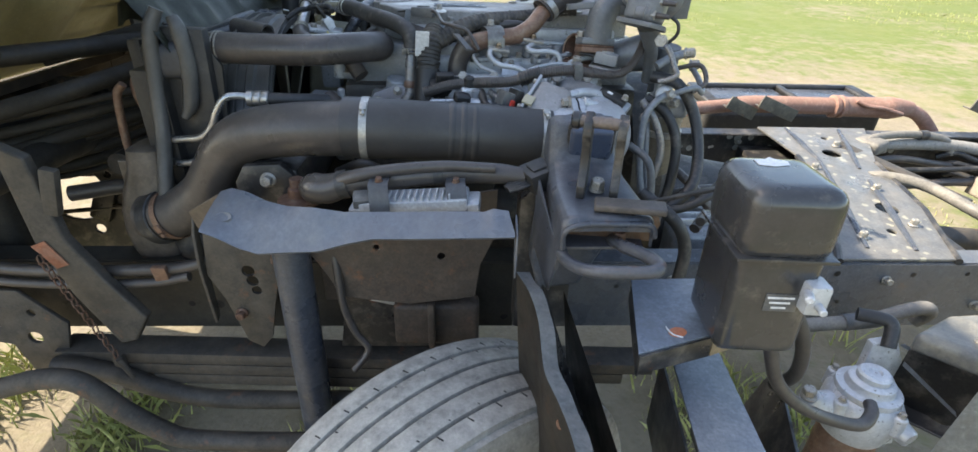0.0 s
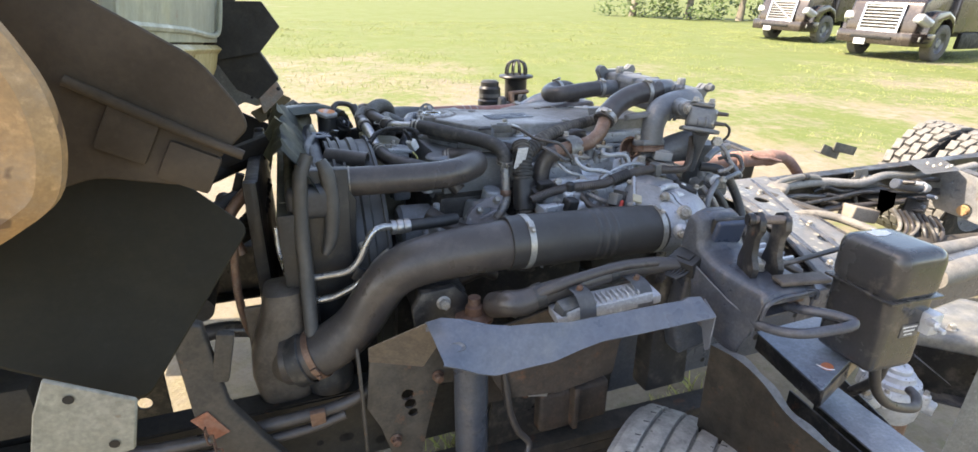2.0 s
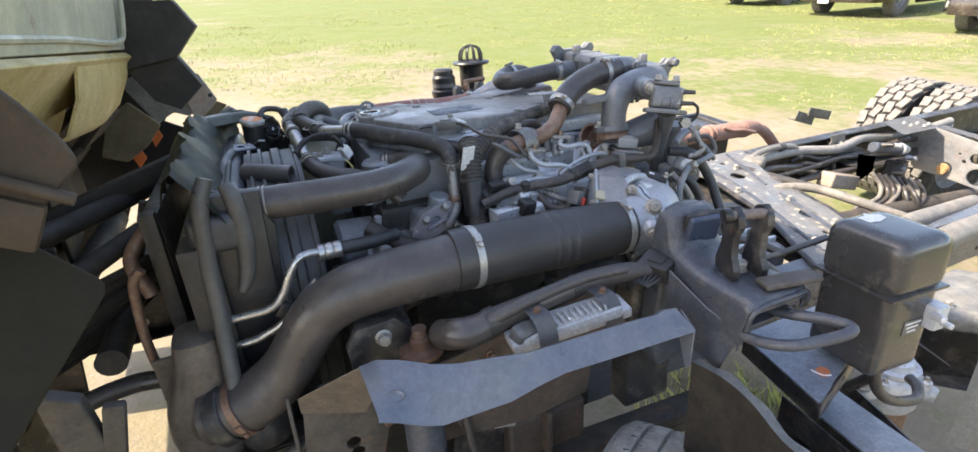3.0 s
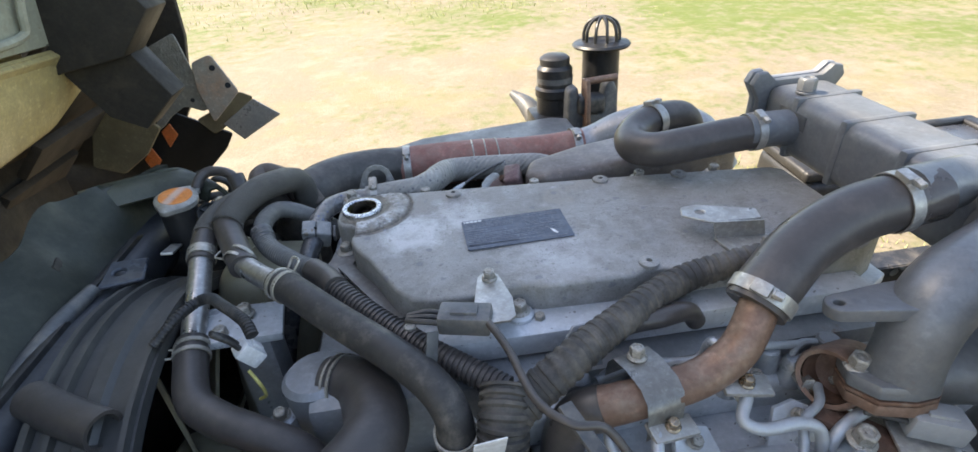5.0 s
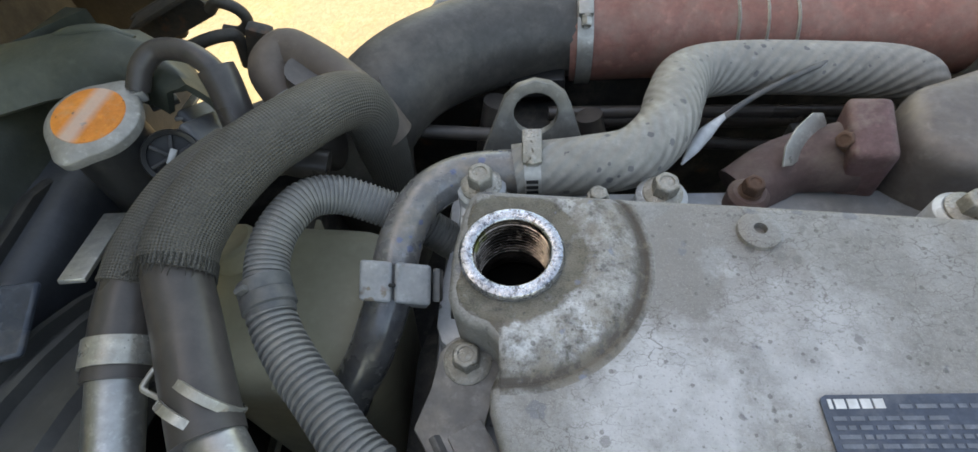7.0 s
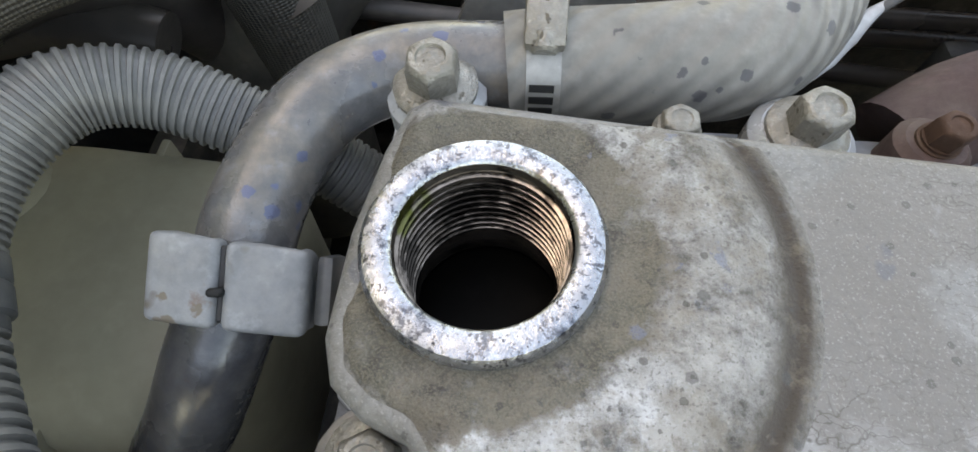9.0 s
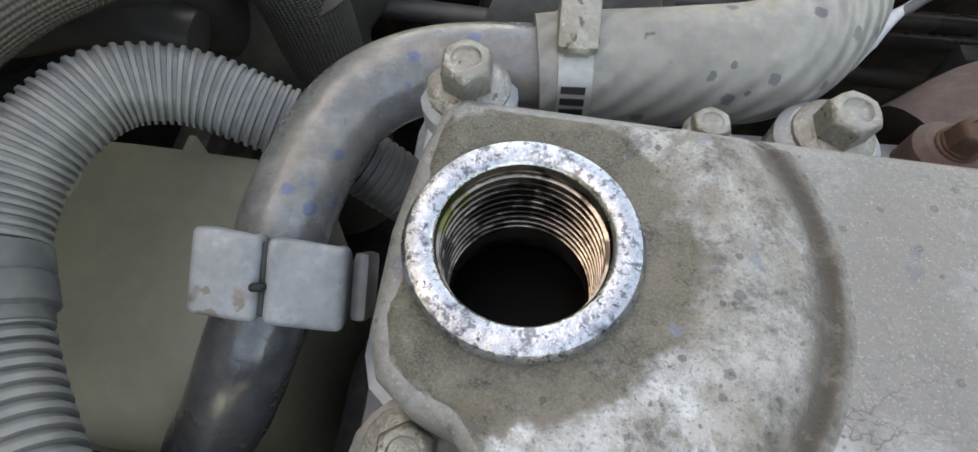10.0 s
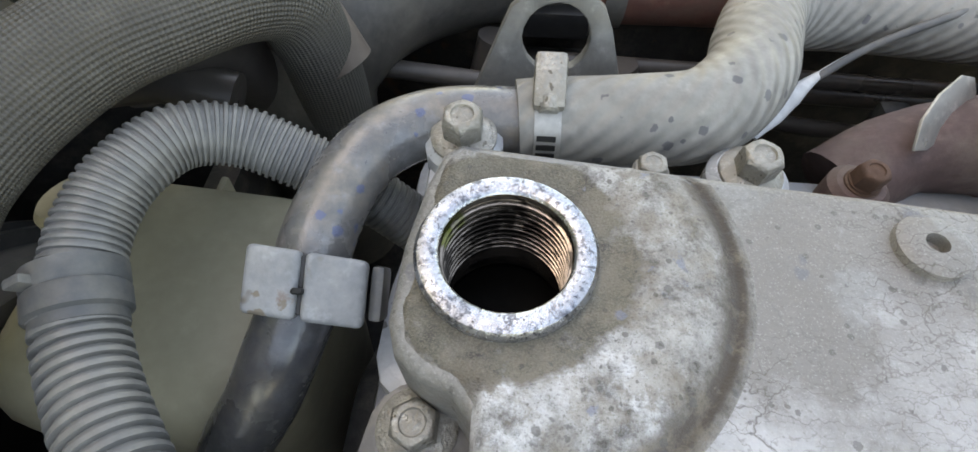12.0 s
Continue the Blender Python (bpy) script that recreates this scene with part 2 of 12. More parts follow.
def weave(m, around, pitch, depth=0.0008, dark=(0.02, 0.02, 0.02), share=0.6):
    """Crossed threads as relief and darker gaps, laid along the hose."""
    n, l = m.node_tree.nodes, m.node_tree.links
    p = n["Principled BSDF"]
    k = n.new("ShaderNodeMath")
    k.operation = "MULTIPLY"
    l.new(spiral(n, l, around, pitch, 1), k.inputs[0]), l.new(spiral(n, l, around, pitch, -1), k.inputs[1])
    bp = n.new("ShaderNodeBump")
    bp.inputs["Strength"].default_value, bp.inputs["Distance"].default_value = 0.9, depth
    l.new(k.outputs[0], bp.inputs["Height"]), l.new(bp.outputs[0], p.inputs["Normal"])
    col = p.inputs["Base Color"].links[0].from_socket
    r, c = n.new("ShaderNodeMapRange"), n.new("ShaderNodeMix")
    r.inputs[1].default_value, r.inputs[2].default_value, r.inputs[3].default_value, r.inputs[4].default_value = -0.6, 0.15, share, 0.0
    c.data_type = "RGBA"
    c.inputs[7].default_value = (*dark, 1)
    l.new(k.outputs[0], r.inputs[0]), l.new(r.outputs[0], c.inputs[0]), l.new(col, c.inputs[6]), l.new(c.outputs[2], p.inputs["Base Color"])
    return m


def wrapped(m, around, pitch, depth):
    """Slanting lay lines of a cloth-wrapped hose, as faint relief."""
    n, l = m.node_tree.nodes, m.node_tree.links
    p = n["Principled BSDF"]
    bp = n.new("ShaderNodeBump")
    bp.inputs["Strength"].default_value, bp.inputs["Distance"].default_value = 0.6, depth
    l.new(spiral(n, l, around, pitch, 1), bp.inputs["Height"])
    if p.inputs["Normal"].links:
        l.new(p.inputs["Normal"].links[0].from_socket, bp.inputs["Normal"])
    l.new(bp.outputs[0], p.inputs["Normal"])
    return m


WRAP_GREY = wrapped(dots(mat("grey_wrapped_hose", (0.29, 0.28, 0.26), (0.24, 0.23, 0.215), 0.55, dust=0.5, dust_col=(0.29, 0.27, 0.235), bump=0.12), 150, 0.45, 0.35, (0.07, 0.07, 0.08), 0.8), 12, 0.0105, 0.0006)
BRAID = weave(mat("braided_hose", (0.105, 0.098, 0.086), (0.08, 0.075, 0.067), 0.6, dust=0.35, dust_col=(0.135, 0.122, 0.10), mottle=0.6), 30, 0.0034, 0.0006, (0.03, 0.028, 0.025), 0.5)
PIPE_DARK = dots(mat("oily_blue_black_pipe", (0.11, 0.118, 0.135), (0.155, 0.148, 0.14), 0.24, 0.4, coarse=25, dust=0.3, dust_col=(0.17, 0.155, 0.135), bump=0.2, rust=0.12), 80, 0.5, 0.35, (0.26, 0.27, 0.29), 0.5)
# ---- mesh helpers ----


def thing(name, label, category, group="", at=(0, 0, 0), kind=""):
    ob = new(name)
    ob.location = at
    ob.empty_display_size = 0.05
    return tagged(ob, label, category, group, kind)


def part(name, bm, material, parent=None, label="", angle=38.0):
    """Links a bmesh, in world coordinates, as one mesh object; a part when a parent is given."""
    bmesh.ops.recalc_face_normals(bm, faces=bm.faces)
    me = bpy.data.meshes.new(name)
    bm.to_mesh(me)
    bm.free()
    for p in me.polygons:
        p.use_smooth = True
    me.set_sharp_from_angle(angle=radians(angle))
    for m in (material if isinstance(material, (list, tuple)) else (material,)):
        me.materials.append(m)
    ob = new(name, me)
    if parent is not None:
        ob.parent = parent
        up, base = parent, Vector((0, 0, 0))
        while up is not None:
            base += up.location
            up = up.parent
        me.transform(Matrix.Translation(-base))
    return tagged(ob, label)


def solid(name, bm, material, label, category, group="", kind="", angle=38.0):
    """A thing that is one mesh."""
    ob = part(name, bm, material, None, "", angle)
    return tagged(ob, label, category, group, kind)


def merge(bm, other, m=None):
    if m is not None:
        other.transform(m)
    me = bpy.data.meshes.new("t")
    other.to_mesh(me)
    other.free()
    bm.from_mesh(me)
    bpy.data.meshes.remove(me)
    return bm


def aim(p0, p1, up=None):
    """A pose at p0 whose z axis points to p1 (and whose y axis leans to up)."""
    z = (Vector(p1) - Vector(p0)).normalized()
    u = Vector(up) if up is not None else (Vector((0, 0, 1)) if abs(z.z) < 0.9 else Vector((0, 1, 0)))
    x = u.cross(z).normalized()
    y = z.cross(x)
    return Matrix.Translation(p0) @ Matrix((x, y, z)).transposed().to_4x4()


def box(size, m=None, bevel=0.003, seg=2):
    b = bmesh.new()
    bmesh.ops.create_cube(b, size=1.0, matrix=Matrix.Diagonal((*size, 1)))
    if bevel:
        bmesh.ops.bevel(b, geom=b.edges[:], offset=min(bevel, min(size) * 0.45), segments=seg, profile=0.6, affect="EDGES")
    if m is not None:
        b.transform(m)
    return b


def lathe(profile, m=None, seg=32, closed=False):
    """Turns (r, z) points about z."""
    b = bmesh.new()
    rings = []
    for r, z in profile:
        if r < 1e-6:
            rings.append([b.verts.new((0, 0, z))])
        else:
            rings.append([b.verts.new((r * math.cos(2 * math.pi * k / seg), r * math.sin(2 * math.pi * k / seg), z)) for k in range(seg)])
    pairs = list(zip(rings, rings[1:])) + ([(rings[-1], rings[0])] if closed else [])
    for p, q in pairs:
        for k in range(seg):
            j = (k + 1) % seg
            f = [p[k % len(p)], p[j % len(p)], q[j % len(q)], q[k % len(q)]]
            f = list(dict.fromkeys(f))
            if len(f) > 2:
                b.faces.new(f)
    if m is not None:
        b.transform(m)
    return b


def rod(p0, p1, r, r1=None, seg=20, bevel=0.0):
    h = (Vector(p1) - Vector(p0)).length
    r1 = r if r1 is None else r1
    c = min(bevel, r * 0.5, h * 0.3)
    prof = [(0, 0), (r - c, 0), (r, c), (r1, h - c), (r1 - c, h), (0, h)] if c else [(0, 0), (r, 0), (r1, h), (0, h)]
    return lathe(prof, aim(p0, p1), seg)


def spline(pts, n=8):
    """Points along a smooth curve through pts."""
    P = [Vector(p) for p in pts]
    if len(P) == 2:
        return [P[0].lerp(P[1], k / n) for k in range(n + 1)]
    out = []
    Q = [2 * P[0] - P[1], *P, 2 * P[-1] - P[-2]]
    for i in range(1, len(Q) - 2):
        p0, p1, p2, p3 = Q[i - 1:i + 3]
        for k in range(n):
            t = k / n
            out.append(0.5 * ((2 * p1) + (p2 - p0) * t + (2 * p0 - 5 * p1 + 4 * p2 - p3) * t * t + (3 * p1 - p0 - 3 * p2 + p3) * t ** 3))
    return out + [P[-1]]


def tube(pts, r, seg=16, n=8, wave=None, wall=0.0, shape=None):
    """A hose through pts. r: a radius or one for each point. wave: (pitch, depth) of corrugations."""
    C = spline(pts, n)
    rs = [r] * len(C)
    if isinstance(r, (list, tuple)):
        rs = [r[min(k // n, len(r) - 2)] * (1 - (k % n) / n if k < len(C) - 1 else 0) + r[min(k // n + 1, len(r) - 1)] * ((k % n) / n if k < len(C) - 1 else 1) for k in range(len(C))]
    if wave:
        pitch, depth = wave
        D, R, prof = [], [], ((0.0, 0.0), (0.12, 1.0), (0.5, 1.0), (0.62, 0.0))
        ln = [0.0]
        for a, b_ in zip(C, C[1:]):
            ln.append(ln[-1] + (b_ - a).length)
        k = 0
        for j in range(int(ln[-1] / pitch)):
            for u, w in prof:
                s = (j + u) * pitch
                while k < len(ln) - 2 and ln[k + 1] < s:
                    k += 1
                f = (s - ln[k]) / max(1e-9, ln[k + 1] - ln[k])
                D.append(C[k].lerp(C[k + 1], f))
                R.append(rs[k] - depth + depth * w)
        C, rs = D, R
    b = bmesh.new()
    t = (C[1] - C[0]).normalized()
    u = t.orthogonal().normalized()
    rings = []
    for i, c in enumerate(C):
        t2 = (C[min(i + 1, len(C) - 1)] - C[max(i - 1, 0)]).normalized()
        u = (u - t2 * u.dot(t2)).normalized()
        v = t2.cross(u)
        rings.append([b.verts.new(c + (u * math.cos(2 * math.pi * k / seg) + v * math.sin(2 * math.pi * k / seg)) * rs[i]) for k in range(seg)])
    for p, q in zip(rings, rings[1:]):
        for k in range(seg):
            b.faces.new((p[k], p[(k + 1) % seg], q[(k + 1) % seg], q[k]))
    run, uv = 0.0, b.loops.layers.uv.new("UVMap")
    b.faces.ensure_lookup_table()
    for i in range(len(C) - 1):           # u goes round the hose, v along it in metres
        step = (C[i + 1] - C[i]).length
        for k in range(seg):
            for lp, (du, dv) in zip(b.faces[i * seg + k].loops, ((0, 0), (1, 0), (1, 1), (0, 1))):
                lp[uv].uv = ((k + du) / seg, run + dv * step)
        run += step
    if wall:
        for ring, c, nx, rr in ((rings[0], C[0], C[1], rs[0]), (rings[-1], C[-1], C[-2], rs[-1])):
            inner = [b.verts.new(c + (v_.co - c) * (1 - wall / rr)) for v_ in ring]
            deep = [b.verts.new(v_.co + (nx - c).normalized() * rr * 1.5) for v_ in inner]
            for k in range(seg):
                j = (k + 1) % seg
                b.faces.new((ring[k], ring[j], inner[j], inner[k]))
                b.faces.new((inner[k], inner[j], deep[j], deep[k]))
            b.faces.new(deep)
    else:
        b.faces.new(rings[0])
        b.faces.new(rings[-1])
    return b


def prism(outline, h, m=None, bevel=0.0, seg=2, holes=()):
    """A plate with the outline (x, y), from z = 0 to h, with round holes (x, y, r)."""
    b = bmesh.new()
    loops = [[Vector((x, y, 0)) for x, y in outline]] + [[Vector((x + r * math.cos(a), y + r * math.sin(a), 0)) for a in [2 * math.pi * k / 20 for k in range(20)]] for x, y, r in holes]
    for lp in loops:
        vs = [b.verts.new(p) for p in lp]
        for a, c in zip(vs, vs[1:] + vs[:1]):
            b.edges.new((a, c))
    if holes:
        bmesh.ops.triangle_fill(b, use_beauty=True, use_dissolve=True, edges=b.edges[:])
    else:
        b.faces.new(b.verts[:])
    ext = bmesh.ops.extrude_face_region(b, geom=b.faces[:])
    bmesh.ops.translate(b, verts=[v for v in ext["geom"] if isinstance(v, bmesh.types.BMVert)], vec=(0, 0, h))
    bmesh.ops.recalc_face_normals(b, faces=b.faces)
    if bevel:
        es = [e for e in b.edges if len(e.link_faces) == 2 and e.calc_face_angle(0) > 0.6]
        bmesh.ops.bevel(b, geom=es, offset=bevel, segments=seg, profile=0.6, affect="EDGES", clamp_overlap=True)
    if m is not None:
        b.transform(m)
    return b


def hexbolt(p, d=(0, 0, 1), s=0.012, flange=1.5, h=0.75):
    """A flanged hexagon bolt head of width s at p, pointing along d."""
    p, d = Vector(p), Vector(d).normalized()
    b = lathe([(0, 0), (s * flange * 0.5, 0), (s * flange * 0.5, s * 0.1), (s * flange * 0.46, s * 0.15), (s * 0.6, s * 0.24), (0, s * 0.24)], None, 24)
    k = bmesh.new()
    rings = []
    for z, f, rd in ((0.0, 1.0, 0.0), (h * 0.78, 1.0, 0.0), (h * 0.93, 0.96, 0.55), (h, 0.86, 1.0), (h * 1.0, 0.62, 1.0), (h * 0.92, 0.56, 1.0), (h * 0.92, 0.2, 1.0), (h * 0.95, 0.12, 1.0)):
        row = []
        for q in range(24):
            a = 2 * math.pi * q / 24
            hexr = 0.5 / math.cos((a + math.pi / 6) % (math.pi / 3) - math.pi / 6)
            row.append(k.verts.new((math.cos(a) * s * f * (hexr * (1 - rd) + 0.5 * rd), math.sin(a) * s * f * (hexr * (1 - rd) + 0.5 * rd), s * (z + 0.2))))
        rings.append(row)
    for p_, q_ in zip(rings, rings[1:]):
        for j in range(24):
            k.faces.new((p_[j], p_[(j + 1) % 24], q_[(j + 1) % 24], q_[j]))
    k.faces.new(rings[-1])
    merge(b, k)
    b.transform(aim(p, p + d))
    return b


def washer(p, r=0.0105, hole=0.0035, h=0.004, d=(0, 0, 1)):
    p = Vector(p)
    return lathe([(hole, -0.012), (hole, h), (r * 0.8, h), (r, h * 0.6), (r, -0.002)], aim(p, p + Vector(d)), 24)


def band(c, axis, r, w=0.012, t=0.0012, screw=None, out=None):
    """A hose clamp round c; with a worm housing on the side out."""
    c, axis = Vector(c), Vector(axis).normalized()
    b = lathe([(r, -w / 2), (r + t, -w / 2), (r + t, w / 2), (r, w / 2)], aim(c, c + axis), 32, True)
    if out is not None:
        o = Vector(out).normalized()
        o = (o - axis * o.dot(axis)).normalized()
        side = axis.cross(o)
        q = c + o * (r + 0.005)
        merge(b, box((w * 0.95, 0.007, 0.018), aim(q - side * 0.009 - o * 0.002, q + side - o * 0.002, o) @ pose(0, 0, 0.009), 0.002))
        merge(b, hexbolt(q + side * 0.011, side, 0.008, 1.1, 1.0))
    return b


def spring_clip(c, axis, r, out):
    """A double wire spring clip with two ears."""
    c, axis, o = Vector(c), Vector(axis).normalized(), Vector(out).normalized()
    b = bmesh.new()
    for s in (-0.004, 0.004):
        merge(b, lathe([(r, -0.0016), (r + 0.0022, -0.0016), (r + 0.0022, 0.0016), (r, 0.0016)], aim(c + axis * s, c + axis * (s + 1)), 28, True))
    o = (o - axis * o.dot(axis)).normalized()
    side = axis.cross(o)
    for s in (-1, 1):
        merge(b, box((0.013, 0.002, 0.013), aim(c + o * (r + 0.007) + side * 0.005 * s, c + o * (r + 0.02) + side * 0.012 * s, side), 0.0005))
    return b


def pinch_clamp(c, axis, r, out):
    """A spring band clamp: two flat rings, a bridge and a square pull loop."""
    c, axis, o = Vector(c), Vector(axis).normalized(), Vector(out).normalized()
    o = (o - axis * o.dot(axis)).normalized()
    side = axis.cross(o)
    b = bmesh.new()
    for k in (-0.0062, 0.0062):
        merge(b, lathe([(r, -0.0026), (r + 0.0016, -0.0022), (r + 0.0016, 0.0022), (r, 0.0026)], aim(c + axis * k, c + axis * (k + 1)), 32, True))
    merge(b, box((0.015, 0.004, 0.008), aim(c + o * (r - 0.002), c + o, side), 0.001))
    q = c + o * (r + 0.002)
    loop = [q - axis * 0.006, q - axis * 0.0068 + o * 0.012, q - axis * 0.0045 + o * 0.0145, q + axis * 0.0045 + o * 0.0145, q + axis * 0.0068 + o * 0.012, q + axis * 0.006]
    merge(b, tube(loop, 0.0015, 8, 3))
    return b


def hose(name, pts, r, material, label, group="", clamps=(), wave=None, wall=0.0, seg=18, n=8, category="hose"):
    """A hose as a thing; clamps: (name, bmesh, material)."""
    root = thing(name, label, category, group, Vector(pts[0]))
    part("tube", tube(pts, r, seg, n, wave, wall), material, root)
    for nm, bm, m in clamps:
        part(nm, bm, m, root)
    return root

# ---- ground and distance ----
SLOPE = 0.056


def ground_z(x, y):
    far = max(0.0, math.hypot(x, y - 1.5) - 2.5)
    return SLOPE * (y - 1.2) + 0.03 * min(1, far / 4) * noise.noise((x * 0.35, y * 0.35, 0)) + 0.006 * noise.noise((x * 3, y * 3, 1))


def grass_material():
    m = mat("dry_grass_field", (0.19, 0.158, 0.107), (0.225, 0.19, 0.135), 0.95, coarse=0.8, fine=45, bump=0.35, bumpd=0.02, mottle=0.5)
    n, l = m.node_tree.nodes, m.node_tree.links
    p = n["Principled BSDF"]
    soil = p.inputs["Base Color"].links[0].from_socket
    geo = n.new("ShaderNodeNewGeometry")
    sep = n.new("ShaderNodeSeparateXYZ")
    l.new(geo.outputs["Position"], sep.inputs[0])
    big, small = n.new("ShaderNodeTexNoise"), n.new("ShaderNodeTexNoise")
    for t, s, d in ((big, 0.33, 6.0), (small, 7.0, 8.0)):
        t.inputs["Scale"].default_value, t.inputs["Detail"].default_value = s, d
        t.inputs["Roughness"].default_value = 0.65
        l.new(geo.outputs["Position"], t.inputs["Vector"])
    away = n.new("ShaderNodeMapRange")     # the bare strip lies beside the truck, grass further off
    away.inputs[1].default_value, away.inputs[2].default_value, away.inputs[3].default_value, away.inputs[4].default_value = 4.0, 20.0, -0.16, 0.14
    l.new(sep.outputs[1], away.inputs[0])
    right = n.new("ShaderNodeMapRange")
    right.inputs[1].default_value, right.inputs[2].default_value, right.inputs[3].default_value, right.inputs[4].default_value = -2.0, 7.0, 0.0, 0.2
    l.new(sep.outputs[0], right.inputs[0])
    s1, s2, s3 = n.new("ShaderNodeMath"), n.new("ShaderNodeMath"), n.new("ShaderNodeMath")
    l.new(big.outputs[0], s1.inputs[0]), l.new(away.outputs[0], s1.inputs[1])
    l.new(s1.outputs[0], s2.inputs[0]), l.new(right.outputs[0], s2.inputs[1])
    k = n.new("ShaderNodeMath")
    k.operation = "MULTIPLY_ADD"
    k.inputs[1].default_value, k.inputs[2].default_value = 0.55, -0.27
    l.new(small.outputs[0], k.inputs[0])
    l.new(s2.outputs[0], s3.inputs[0]), l.new(k.outputs[0], s3.inputs[1])
    f = n.new("ShaderNodeMapRange")
    f.inputs[1].default_value, f.inputs[2].default_value = 0.43, 0.60
    l.new(s3.outputs[0], f.inputs[0])
    g = n.new("ShaderNodeMix")
    g.data_type = "RGBA"
    g.inputs[6].default_value, g.inputs[7].default_value = (0.132, 0.154, 0.032, 1), (0.062, 0.094, 0.014, 1)
    l.new(small.outputs[0], g.inputs[0])
    mx = n.new("ShaderNodeMix")
    mx.data_type = "RGBA"
    l.new(f.outputs[0], mx.inputs[0]), l.new(soil, mx.inputs[6]), l.new(g.outputs[2], mx.inputs[7])
    l.new(mx.outputs[2], p.inputs["Base Color"])
    col = mx.outputs[2]
    for sc, lo, hi, tone, k in ((1.1, 0.5, 0.6, (0.20, 0.175, 0.085, 1), 0.5), (2.6, 0.5, 0.62, (0.245, 0.21, 0.155, 1), 0.55), (5.5, 0.55, 0.66, (0.17, 0.135, 0.075, 1), 0.5), (16.0, 0.56, 0.66, (0.26, 0.225, 0.17, 1), 0.45), (42.0, 0.58, 0.68, (0.14, 0.115, 0.06, 1), 0.5)):
        t, r, q = n.new("ShaderNodeTexNoise"), n.new("ShaderNodeMapRange"), n.new("ShaderNodeMix")
        t.inputs["Scale"].default_value, t.inputs["Detail"].default_value, t.inputs["Roughness"].default_value = sc, 9.0, 0.7
        l.new(geo.outputs["Position"], t.inputs["Vector"])
        r.inputs[1].default_value, r.inputs[2].default_value, r.inputs[4].default_value = lo, hi, k
        l.new(t.outputs[0], r.inputs[0])
        q.data_type = "RGBA"
        q.inputs[7].default_value = tone
        l.new(r.outputs[0], q.inputs[0]), l.new(col, q.inputs[6])
        col = q.outputs[2]
    back = n.new("ShaderNodeMix")
    back.data_type = "RGBA"
    half = n.new("ShaderNodeMath")
    half.operation = "MULTIPLY"
    half.inputs[1].default_value = 0.72
    l.new(f.outputs[0], half.inputs[0]), l.new(half.outputs[0], back.inputs[0]), l.new(col, back.inputs[6]), l.new(mx.outputs[2], back.inputs[7])
    l.new(back.outputs[2], p.inputs["Base Color"])
    return m


def build_ground():
    b = bmesh.new()
    xs = sorted({round(v, 3) for v in [-400, -200, -100, -60, -40, -30, -22] + [-16 + 1.0 * k for k in range(56)] + [44, 52, 64, 80, 110, 160, 240, 420]})
    ys = sorted({round(v, 3) for v in [-60, -30, -15, -8] + [-5 + 0.5 * k for k in range(40)] + [15 + 1.5 * k for k in range(24)] + [54, 62, 75, 95, 130, 200, 300, 600]})
    grid = [[b.verts.new((x, y, ground_z(x, y))) for x in xs] for y in ys]
    for r0, r1 in zip(grid, grid[1:]):
        for k in range(len(xs) - 1):
            b.faces.new((r0[k], r0[k + 1], r1[k + 1], r1[k]))
    solid("ground", b, grass_material(), "sunlit field of patchy grass and bare sandy soil", "ground", kind="structure", angle=180)


build_ground()


